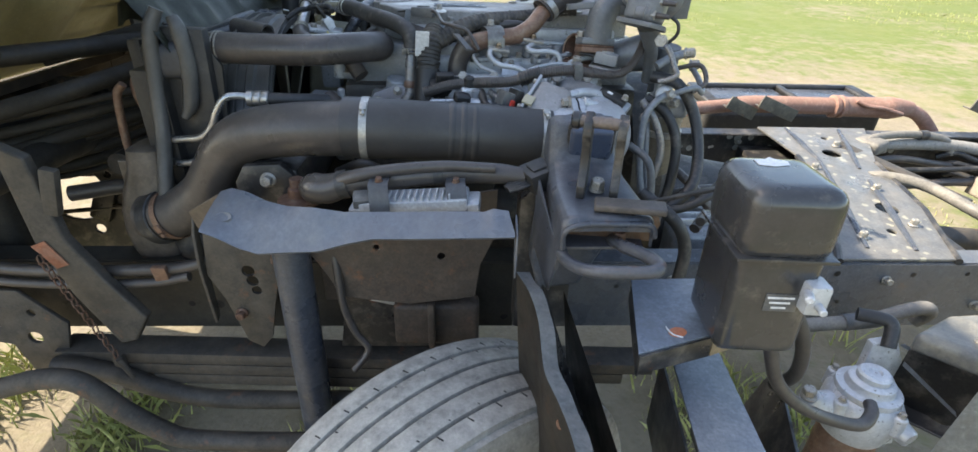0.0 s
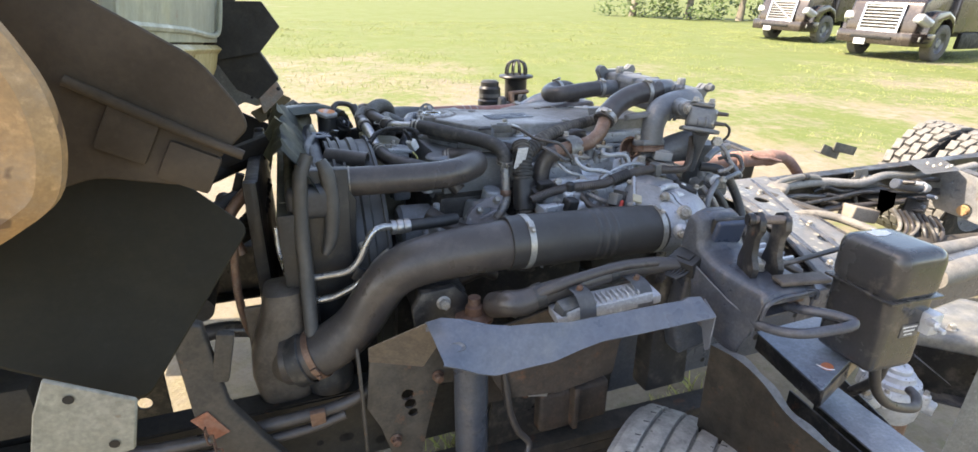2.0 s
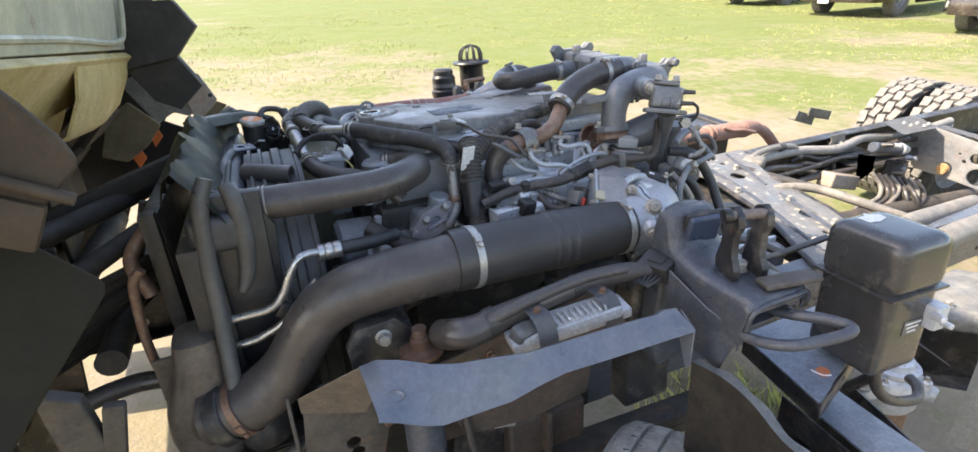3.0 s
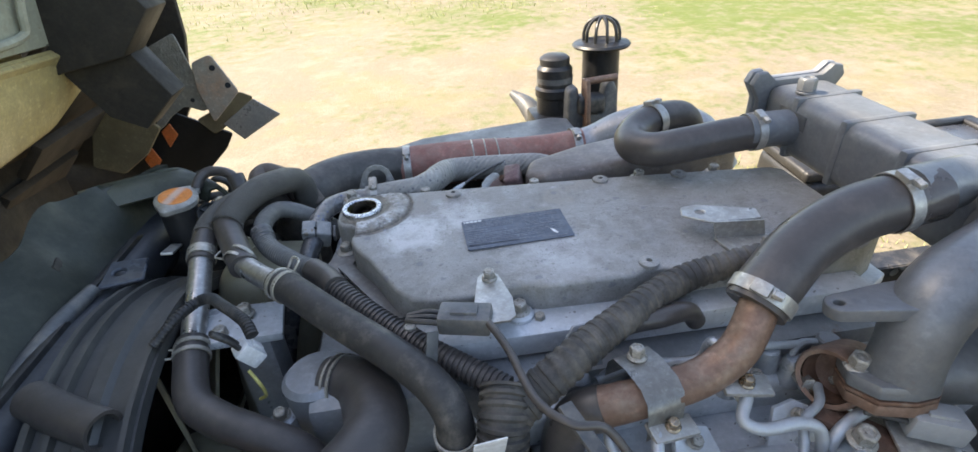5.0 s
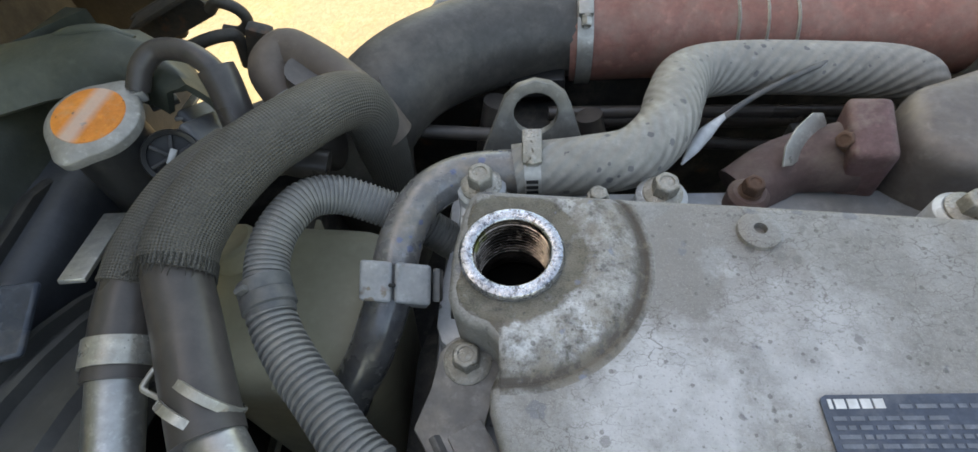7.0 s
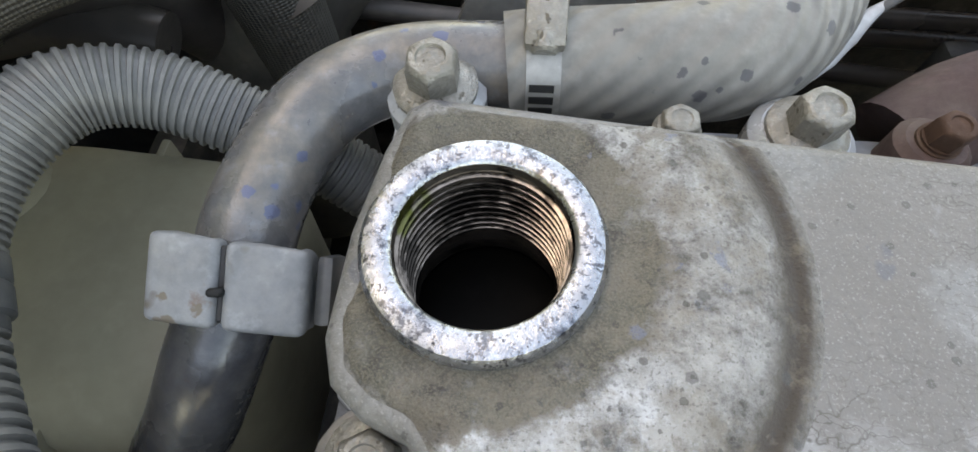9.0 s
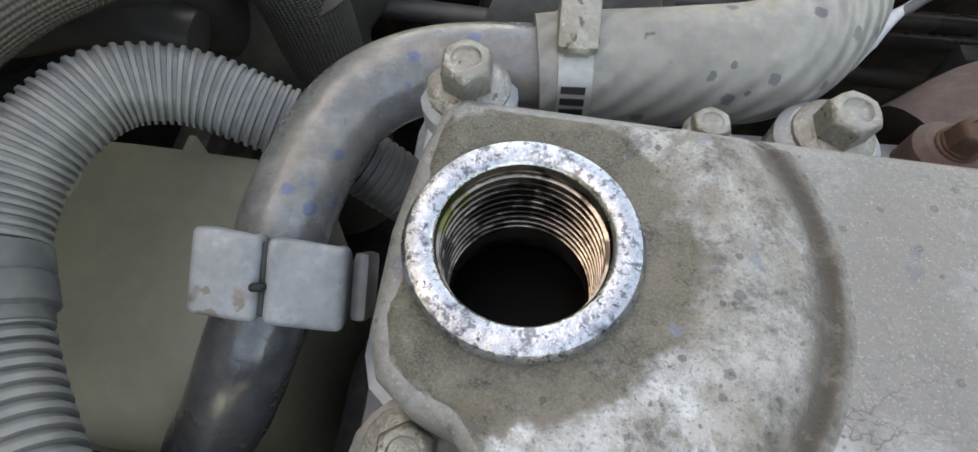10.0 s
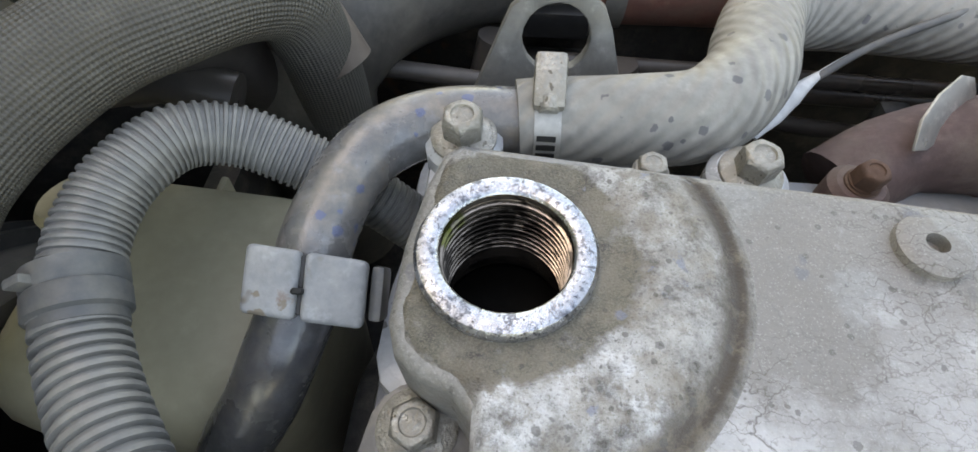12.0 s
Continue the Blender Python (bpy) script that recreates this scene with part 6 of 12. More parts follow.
stain_layer(BOSS, 110, 0.62, 0.98, (0.68, 0.69, 0.71), 0.95, 8.0, 0.7, ((FIL.x + 0.002, FIL.y - 0.049, FIL.z), 0.0, 0.012, 0.006))
stain_layer(BOSS, 150, 0.93, 0.98, (0.22, 0.25, 0.315), 0.8, 6.0, 0.6, ((FIL.x + 0.046, FIL.y - 0.006, FIL.z), 0.0, 0.014, 0.008))
stain_layer(BOSS, 110, 0.76, 0.86, (0.60, 0.60, 0.59), 0.7, 8.0, 0.7, ((FIL.x + 0.036, FIL.y + 0.028, FIL.z), 0.0, 0.012, 0.01))
stain_layer(BOSS, 90, 0.66, 0.84, (0.128, 0.115, 0.086), 0.9, 8.0, 0.6, (FC, 0.0, 0.0415, 0.003))
stain_layer(BOSS, 90, 0.68, 0.80, (0.125, 0.11, 0.092), 0.8, 8.0, 0.6, ((FIL.x - 0.008, FIL.y - 0.036, FIL.z), 0.0, 0.010, 0.006))
stain_layer(BOSS, 70, 0.48, 0.66, (0.045, 0.038, 0.032), 0.95, 9.0, 0.8, (FC, 0.0696, 0.0729, 0.0012))
stain_layer(BOSS, 50, 0.54, 0.84, (0.10, 0.084, 0.07), 0.85, 9.0, 0.75, (FC, 0.067, 0.0755, 0.003))
stain_layer(BOSS, 160, 0.70, 0.90, (0.075, 0.06, 0.05), 0.8, 7.0, 0.7, ((FIL.x + 0.071, FIL.y + 0.002, FIL.z), 0.0, 0.006, 0.004))
stain_layer(BOSS, 160, 0.72, 0.92, (0.09, 0.075, 0.06), 0.75, 7.0, 0.7, ((FIL.x + 0.064, FIL.y - 0.032, FIL.z), 0.0, 0.007, 0.005))
stain_layer(BOSS, 130, 0.72, 1.0, (0.60, 0.60, 0.60), 0.75, 9.0, 0.75, ((FIL.x + 0.045, FIL.y + 0.014, FIL.z), 0.0, 0.012, 0.008))
stain_layer(BOSS, 130, 0.74, 1.0, (0.58, 0.57, 0.56), 0.65, 9.0, 0.75, ((FIL.x + 0.050, FIL.y - 0.018, FIL.z), 0.0, 0.014, 0.010))
stain_layer(BOSS, 45, 0.50, 0.58, (0.26, 0.225, 0.18), 0.5, 10.0, 0.75)
stain_layer(BOSS, 220, 0.60, 0.66, (0.12, 0.115, 0.12), 0.5, 6.0, 0.7)
dots(BOSS, 110, 0.48, 0.3, (0.2, 0.23, 0.31), 0.65)
dots(BOSS, 240, 0.4, 0.2, (0.1, 0.1, 0.1), 0.6)
dots(BOSS, 420, 0.42, 0.25, (0.07, 0.065, 0.06), 0.6)
stain_layer(BOSS, 1700, 0.90, 1.02, (0.27, 0.245, 0.185), 0.45, 3.0, 0.6, (FC, 0.0, 0.043, 0.004))
stain_layer(BOSS, 110, 0.60, 0.66, (0.24, 0.20, 0.155), 0.45, 8.0, 0.7)
stain_layer(BOSS, 240, 0.95, 1.0, (0.17, 0.20, 0.27), 0.75, 5.0, 0.6, ((FIL.x + 0.048, FIL.y - 0.003, FIL.z), 0.0, 0.008, 0.006))
stain_layer(BOSS, 1300, 0.60, 0.70, (0.10, 0.09, 0.08), 0.5, 2.0, 0.4)


def edge_reach(outline, c, a):
    """How far the outline lies from c in the direction a."""
    dx, dy, best = math.cos(a), math.sin(a), 9.0
    for (x0, y0), (x1, y1) in zip(outline, outline[1:] + outline[:1]):
        ex, ey = x1 - x0, y1 - y0
        det = ex * dy - ey * dx
        if abs(det) < 1e-12:
            continue
        s = ((x0 - c.x) * ey - (y0 - c.y) * ex) / (dx * ey - dy * ex)
        u = ((x0 - c.x) * dy - (y0 - c.y) * dx) / (dx * ey - dy * ex)
        if s > 0 and 0 <= u <= 1:
            best = min(best, s)
    return best


def build_cover():
    root = thing("valve_cover", "dusty stained cast-aluminium engine valve cover with open oil filler", "valve cover", "", (0.05, 1.53, 1.22))
    top = [(-0.248, 1.669), (-0.254, 1.664), (-0.258, 1.650), (-0.262, 1.625), (-0.2625, 1.598), (-0.259, 1.588), (-0.251, 1.5815), (-0.241, 1.578), (-0.235, 1.571), (-0.2335, 1.560), (-0.238, 1.549), (-0.238, 1.538), (-0.232, 1.52), (-0.222, 1.503), (-0.212, 1.488), (-0.178, 1.418), (-0.160, 1.396), (-0.135, 1.389), (-0.07, 1.386), (-0.055, 1.395), (-0.03, 1.396), (-0.015, 1.388), (0.09, 1.384), (0.105, 1.392), (0.125, 1.392), (0.14, 1.383), (0.36, 1.378), (0.40, 1.40), (0.40, 1.588), (0.385, 1.602), (0.214, 1.624), (0.09, 1.637), (0.02, 1.644), (-0.105, 1.656), (-0.155, 1.660), (-0.2, 1.6645)]
    b = prism(top, 0.055, Matrix.Translation((0, 0, COVER_Z - 0.055)), 0.0, 2, [(FIL.x, FIL.y, 0.0285)])
    es = [e for e in b.edges if abs(e.verts[0].co.z - COVER_Z) < 1e-5 and abs(e.verts[1].co.z - COVER_Z) < 1e-5 and len(e.link_faces) == 2 and e.calc_face_angle(0) > 0.6 and (Vector(((e.verts[0].co + e.verts[1].co) / 2).to_2d()) - FIL.to_2d()).length > 0.032]
    bmesh.ops.bevel(b, geom=es, offset=0.0055, segments=4, profile=0.55, affect="EDGES")
    part("cover_casting", b, COVER, root, angle=50)
    fl = [(x + (x - 0.07) * 0.045, y + (y - 1.525) * 0.09) for x, y in top]
    part("flange", prism(fl, 0.014, Matrix.Translation((0, 0, COVER_Z - 0.069)), 0.003), CAST, root)
    # raised boss round the filler
    dome = lathe([(0.0775, -0.0006), (0.0762, 0.0003), (0.0748, 0.0009), (0.0736, 0.0011), (0.0726, 0.0008), (0.0718, 0.0001), (0.0708, 0.0001), (0.0690, 0.0010), (0.066, 0.0024), (0.060, 0.0046), (0.053, 0.0056), (0.045, 0.0050), (0.038, 0.0030), (0.033, 0.0015), (0.029, 0.0010), (0.0285, -0.01)], Matrix.Translation((FIL.x, FIL.y, COVER_Z)), 96)
    for v in dome.verts:        # the boss ends at the cover's edges
        dx, dy = v.co.x - FIL.x, v.co.y - FIL.y
        r, d = math.hypot(dx, dy), edge_reach(top, FIL, math.atan2(dy, dx)) - 0.0035
        lip = 0.006
        if r > d - lip:
            k = min(1.0, (r - d + lip) / 0.012)
            rn = d - lip * (1 - k)
            v.co.z = v.co.z * (1 - k) + (COVER_Z - 0.0015) * k
            v.co.x, v.co.y = FIL.x + dx / r * rn, FIL.y + dy / r * rn
    part("filler_boss", dome, BOSS, root, "grimy raised boss", angle=75)
    neck = thing_neck(root)
    # nuts, washers and bolts
    for x, y in ((-0.0945, 1.635), (0.1275, 1.6225), (0.245, 1.610), (0.113, 1.402)):
        part("threaded_washer", washer((x, y, COVER_Z + 0.001), 0.0115, 0.0036, 0.0035), COVER, root)
    for x, y, z in ((-0.136, 1.676, 1.2815), (0.033, 1.659, 1.2825), (0.195, 1.640, 1.286), (0.31, 1.626, 1.287), (-0.043, 1.383, 1.272), (0.115, 1.380, 1.272)):
        p = Vector((x, y, z))
        boss = rod(p - Vector((0, 0, 0.05)), p, 0.0160, None, 28, 0.003)
        part("bolt_boss", boss, CAST, root)
        part("bolt", hexbolt(p, (0.04, -0.06, 1), 0.0142, 1.75, 0.72), BOLT, root)
    part("small_bolt", hexbolt((-0.177, 1.668, 1.288), (0, 0, 1), 0.010, 1.4, 0.45), BOLT, root)
    part("small_bolt", hexbolt((-0.022, 1.374, 1.262), (0, 0, 1), 0.011, 1.4, 0.6), BOLT, root)
    part("front_bolt", hexbolt((-0.165, 1.375, 1.268), (0, 0, 1), 0.013, 1.6, 0.7), BOLT, root)
    part("front_step", prism([(-0.21, 1.42), (-0.16, 1.35), (0.36, 1.345), (0.36, 1.39), (-0.15, 1.395)], 0.03, Matrix.Translation((0, 0, 1.235)), 0.006), CAST, root)
    # data plate
    pl = part("data_plate", prism([(sx * (0.0685 - 0.004 + 0.004 * math.cos(a)), sy * (0.036 - 0.004 + 0.004 * math.sin(a))) for sx, sy, o in ((1, 1, 1), (-1, 1, -1), (-1, -1, 1), (1, -1, -1)) for a in [radians(15 + 30 * q) if o > 0 else radians(75 - 30 * q) for q in range(3)]], 0.0012, pose(-0.0215, 1.5125, COVER_Z + 0.001, 0, 0, 1.5)), mat("blue_black_plate", (0.055, 0.072, 0.11), (0.07, 0.085, 0.115), 0.45, coarse=30, dust=0.4, dust_col=(0.2, 0.2, 0.21), bump=0.1), root, "worn dark blue data plate")
    plate_writing(pl)
    # lifting and sensor brackets
    tab = prism([(-0.012, -0.006), (0.012, -0.006), (0.019, 0.0), (0.021, 0.03), (0.012, 0.075), (0.0, 0.085), (-0.012, 0.075), (-0.021, 0.03), (-0.019, 0.0)], 0.003, Matrix.Translation((-0.072, 1.345, 1.296)), 0.0008)
    br = part("sensor_bracket", tab, GALV, root, "pale steel tab")
    part("bolt", hexbolt((-0.071, 1.414, 1.299), (0, 0, 1), 0.012), BOLT, br)
    return root


THREAD = mat("oil_wet_thread", (0.42, 0.36, 0.31), (0.16, 0.13, 0.10), 0.18, 0.85, coarse=60, fine=500, rvar=0.08, bump=0.1)
stain_layer(THREAD, 110, 0.50, 0.58, (0.008, 0.007, 0.006), 0.85, 5.0, 0.55)
stain_layer(THREAD, 60, 0.72, 0.82, (0.13, 0.15, 0.02), 0.7, 4.0, 0.5, ((FIL.x - 0.019, FIL.y + 0.011, FIL.z - 0.006), 0.0, 0.009, 0.005))


def thing_neck(root):
    """The threaded filler neck: bright rim, oily threads, dark oil below."""
    m = Matrix.Translation((FIL.x, FIL.y, FIL.z))
    rim_m = mat("oily_bright_rim", (0.70, 0.71, 0.73), (0.45, 0.48, 0.54), 0.22, 0.92, coarse=110, fine=620, bump=0.6, spots=0.28, spot_col=(0.04, 0.045, 0.065), spot_scale=900, bumpd=0.0006)
    stain_layer(rim_m, 420, 0.60, 0.63, (0.02, 0.02, 0.025), 0.9, 6.0, 0.75)
    stain_layer(rim_m, 170, 0.52, 0.64, (0.30, 0.34, 0.42), 0.5, 6.0, 0.75)
    stain_layer(rim_m, 330, 0.56, 0.60, (0.07, 0.075, 0.09), 0.75, 5.0, 0.7)
    stain_layer(rim_m, 90, 0.62, 0.70, (0.33, 0.24, 0.15), 0.6, 6.0, 0.7)
    for dx, dy, rr in ((-0.014, 0.021, 0.009), (0.006, 0.025, 0.008), (-0.0255, -0.004, 0.006), (-0.014, -0.021, 0.007), (0.018, -0.018, 0.006)):
        stain_layer(rim_m, 380, 0.80, 0.94, (0.055, 0.062, 0.08), 0.85, 8.0, 0.8, ((FIL.x + dx, FIL.y + dy, FIL.z), 0.0, rr, rr * 0.7))
    neck = part("filler_neck", lathe([(0.0290, -0.0045), (0.0290, -0.0022), (0.0278, -0.0004), (0.0265, 0.0), (0.0222, 0.0), (0.0215, -0.0005), (0.0211, -0.0012)], m, 96), rim_m, root, "bright oil-wetted rim")
    prof = [(0.0211, -0.0012), (0.0208, -0.0035), (0.0217, -0.0042)]
    pitch, z = 0.0031, -0.0042
    for k in range(10):
        prof += [(0.0217, z), (0.0217, z - pitch * 0.38), (0.0203, z - pitch * 0.52), (0.0203, z - pitch * 0.88)]
        z -= pitch
    prof += [(0.0203, z), (0.0203, z - 0.006), (0.024, z - 0.007), (0.024, -0.054)]
    part("thread", lathe(prof, m, 72), THREAD, neck, "black oily threads with wet glints")
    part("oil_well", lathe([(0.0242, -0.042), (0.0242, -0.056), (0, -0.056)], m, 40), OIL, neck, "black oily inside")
    return neck


def plate_writing(pl):
    ink = mat("worn_pale_ink", (0.17, 0.19, 0.225), (0.105, 0.12, 0.155), 0.5, coarse=60, dust=0.2)
    base = pose(-0.0215, 1.5125, COVER_Z + 0.0024, 0, 0, 1.5)
    # the maker's mark as a row of plain blocks
    mark = bmesh.new()
    for k in range(5):
        w = 0.0016 if k == 0 else 0.0044
        x = -0.0655 + (0.0 if k == 0 else 0.0028 + (k - 1) * 0.0055) + w / 2
        merge(mark, box((w, 0.0042, 0.0004), base @ pose(x, 0.0318, 0), 0))
    part("mark", mark, WHITE, pl)
    rnd = random.Random(11)
    # unreadable print: left block, right block, then full-width lines
    lines = [(-0.036, 0.012, 0.0305), (0.022, 0.06, 0.0305)]
    lines += [(-0.0655, 0.004 - 0.02 * (k == 0), 0.0255 - 0.0038 * k) for k in range(4)] + [(0.014, 0.062 - 0.012 * (k % 3), 0.0255 - 0.0036 * k) for k in range(7)]
    lines += [(-0.0655, -0.03, 0.0075), (-0.0655, -0.006, 0.0025)] + [(-0.0655, 0.055, -0.0035 - 0.0036 * k) for k in range(3)] + [(-0.0655, 0.025, -0.0158), (-0.0655, 0.04, -0.0194), (-0.0655, 0.0, -0.0268), (-0.0655, 0.03, -0.0268), (0.038, 0.063, -0.031)]
    for x, end, y in lines:
        b = bmesh.new()
        while x < end:
            w = rnd.uniform(0.0025, 0.009)
            if x + w > end:
                break
            merge(b, box((w, 0.0018, 0.0003), base @ pose(x + w / 2, y, 0), 0))
            x += w + rnd.uniform(0.0009, 0.002)
        tagged(part("print_line", b, ink, pl), kind="stuff")
    part("scratch", prism([(-0.004, 0.006), (0.001, 0.002), (0.004, -0.006), (0.002, -0.008), (-0.002, -0.003)], 0.0003, base @ pose(0.046, -0.018, 0.0001)), WHITE, pl, "scuffed white scratch")


build_cover()


def build_head():
    """The cylinder head, block and rocker housing below the cover, with their ribs and pads."""
    root = thing("engine_block", "dark oily engine block and cylinder head", "engine", "", (0.0, 1.5, 0.45))
    part("cylinder_head", box((0.68, 0.40, 0.10), pose(0.06, 1.52, 1.18), 0.012), CAST_D, root)
    part("block", box((0.72, 0.42, 0.42), pose(0.06, 1.50, 0.93), 0.02), BLOCK, root)
    part("oil_pan", box((0.66, 0.30, 0.26), pose(0.06, 1.50, 0.60), 0.04, 3), BLOCK, root)
    part("front_case", prism([(1.33, 0.62), (1.3, 0.9), (1.34, 1.11), (1.42, 1.16), (1.62, 1.15), (1.70, 1.08), (1.70, 0.62)], 0.07, Matrix.Translation((-0.31, 0, 0)) @ pose(0, 0, 0, 90, 0, 90), 0.01), BLOCK, root)
    part("flywheel_housing", lathe([(0, 0), (0.22, 0), (0.24, 0.02), (0.24, 0.1), (0.2, 0.14), (0, 0.14)], Matrix.Translation((0.40, 1.47, 0.9)) @ pose(0, 0, 0, 0, 90), 40), BLOCK, root)
    part("gearbox", lathe([(0, 0), (0.2, 0), (0.17, 0.2), (0.13, 0.5), (0.1, 0.55), (0, 0.55)], Matrix.Translation((0.52, 1.47, 0.72)) @ pose(0, 0, 0, 0, 92), 28), BLOCK, root)
    part("lower_front_case", box((0.28, 0.38, 0.52), pose(-0.45, 1.53, 0.70), 0.04, 3), BLOCK, root)
    part("crank_pulley", lathe([(0, 0), (0.09, 0), (0.092, 0.012), (0.08, 0.018), (0.092, 0.024), (0.092, 0.036), (0.05, 0.04), (0, 0.04)], Matrix.Translation((-0.60, 1.5, 0.72)) @ pose(0, 0, 0, 0, 90), 32), BLOCK, root)
    part("side_case", box((0.34, 0.12, 0.2), pose(-0.1, 1.24, 0.95), 0.02), BLOCK, root)
    part("starter", rod((0.05, 1.2, 0.86), (0.3, 1.2, 0.86), 0.055, 0.05, 24, 0.01), BLOCK, root)
    rnd = random.Random(3)
    for k in range(16):
        x, z = rnd.uniform(-0.28, 0.36), rnd.uniform(0.75, 1.12)
        part("casting_pad", rod((x, 1.30, z), (x, 1.275, z), rnd.uniform(0.012, 0.03), None, 14, 0.003), BLOCK, root)
        part("bolt", hexbolt((x, 1.275, z), (0, -1, 0), 0.013), BOLT, root)
    # engine mount casting beside the rail
    root = thing("engine_mount", "black engine mount bracket with bolted pad", "engine mount", "", (-0.38, 1.0, 0.95))
    part("arm", box((0.10, 0.3, 0.09), pose(-0.38, 1.12, 1.0), 0.012), PAINT, root)
    part("face", prism([(-0.445, 0.965), (-0.335, 0.965), (-0.33, 1.03), (-0.36, 1.06), (-0.43, 1.055), (-0.45, 1.02)], 0.02, Matrix.Translation((0, 0.98, 0)) @ pose(0, 0, 0, 90), 0.004), PAINT, root)
    part("bolt", hexbolt((-0.385, 0.96, 1.028), (0, -1, 0.1), 0.02), BOLT, root)
    solid("rubber_bump_stop", lathe([(0, 0), (0.04, 0), (0.04, 0.008), (0.02, 0.014), (0.018, 0.03), (0.013, 0.034), (0.013, 0.05), (0, 0.05)], Matrix.Translation((-0.325, 0.94, 0.99)), 20), RUSTY, "rust-brown bolt and cup behind the heat shield", "bolt")


build_head()

# ---- intake side, facing the front wheel ----


def build_intake():
    root = thing("intake_duct", "dusty black rubber air intake duct with steel clamps", "air duct", "", (-0.66, 1.06, 0.92))
    elbow = [(-0.70, 1.075, 0.888), (-0.645, 1.058, 0.90), (-0.595, 1.05, 0.927), (-0.55, 1.043, 0.968), (-0.514, 1.036, 1.021), (-0.48, 1.03, 1.066), (-0.429, 1.02, 1.097), (-0.344, 1.008, 1.113), (-0.2, 0.998, 1.123)]
    part("elbow", tube(elbow, [0.054, 0.053, 0.051, 0.048, 0.047, 0.048, 0.050, 0.052, 0.054], 32, 8), RUBBER, root)
    sleeve = mat("matt_sleeve_rubber", (0.042, 0.040, 0.039), (0.034, 0.032, 0.031), 0.5, coarse=5, dust=0.3, dust_col=(0.075, 0.068, 0.06), bump=0.1, mottle=0.4)
    part("sleeve", tube([(-0.235, 0.999, 1.123), (-0.19, 0.999, 1.122), (-0.05, 1.005, 1.114), (0.02, 1.008, 1.11), (0.165, 1.014, 1.10)], [0.0585, 0.0585, 0.058, 0.060, 0.057], 36, 8), sleeve, root)
    for x in (-0.03, -0.008, 0.014):
        part("sleeve_bead", lathe([(0.0580, -0.008), (0.0606, -0.003), (0.0606, 0.003), (0.0580, 0.008)], aim((x, 1.0065, 1.1125 - 0.0625 * (x + 0.02)), (x + 0.04, 1.008, 1.11 - 0.0625 * (x + 0.02))), 36), sleeve, root)
    part("clamp", band((-0.195, 0.999, 1.122), (1, 0.03, -0.05), 0.0585, 0.014, 0.0015, None, (0.0, -0.55, 0.85)), GALV, root)
    part("clamp", band((0.15, 1.0133, 1.101), (1, 0.03, -0.07), 0.058, 0.014, 0.0015, None, (0, -0.3, 1)), GALV, root)
    part("clamp", band((-0.640, 1.057, 0.902), (0.9, -0.2, 0.42), 0.0545, 0.014, 0.0015, None, (0.5, -0.8, 0.2)), RUST_PIPE, root)
    part("cuff", lathe([(0.0565, -0.03), (0.059, -0.028), (0.059, 0.0), (0.0565, 0.002)], aim((-0.658, 1.062, 0.895), (-0.640, 1.057, 0.902)), 32), RUBBER_D, root)
    # resonator box into which the elbow runs
    root = thing("intake_box", "dusty moulded black intake box below the radiator", "air box", "", (-0.72, 1.12, 0.66))
    brown = mat("brown_dusted_plastic", (0.075, 0.064, 0.055), (0.10, 0.082, 0.068), 0.45, dust=0.55, dust_col=(0.17, 0.14, 0.112))
    shell = bmesh.new()
    prev = None
    for z, x, rx, ry in ((1.04, -0.693, 0.030, 0.040), (1.035, -0.693, 0.040, 0.050), (0.99, -0.697, 0.046, 0.056), (0.95, -0.705, 0.054, 0.062), (0.90, -0.712, 0.062, 0.070), (0.85, -0.715, 0.064, 0.072), (0.80, -0.713, 0.060, 0.068), (0.765, -0.708, 0.052, 0.060), (0.745, -0.705, 0.036, 0.044)):
        ring = []
        for k in range(32):
            a = 2 * math.pi * k / 32
            c, sn = math.cos(a), math.sin(a)
            ring.append(shell.verts.new((x + rx * math.copysign(abs(c) ** 0.6, c), 1.13 + ry * math.copysign(abs(sn) ** 0.6, sn), z)))
        if prev is None:
            shell.faces.new(ring)
        else:
            for k in range(32):
                shell.faces.new((prev[k], prev[(k + 1) % 32], ring[(k + 1) % 32], ring[k]))
        prev = ring
    shell.faces.new(prev)
    part("shell", shell, brown, root, angle=50)
    part("seam", box((0.124, 0.010, 0.25), pose(-0.713, 1.13, 0.875), 0.012, 3), brown, root)
    part("bend", tube([(-0.715, 1.115, 0.865), (-0.69, 1.09, 0.878), (-0.665, 1.065, 0.892)], [0.050, 0.054, 0.055], 28, 5), brown, root)


build_intake()


CAST_T = mat("grey_throttle_casting", (0.40, 0.42, 0.45), (0.34, 0.355, 0.38), 0.38, 0.3, coarse=10, dust=0.25, dust_col=(0.27, 0.25, 0.225), bump=0.35, mottle=0.5, spots=0.15, spot_col=(0.10, 0.09, 0.08), spot_scale=140)


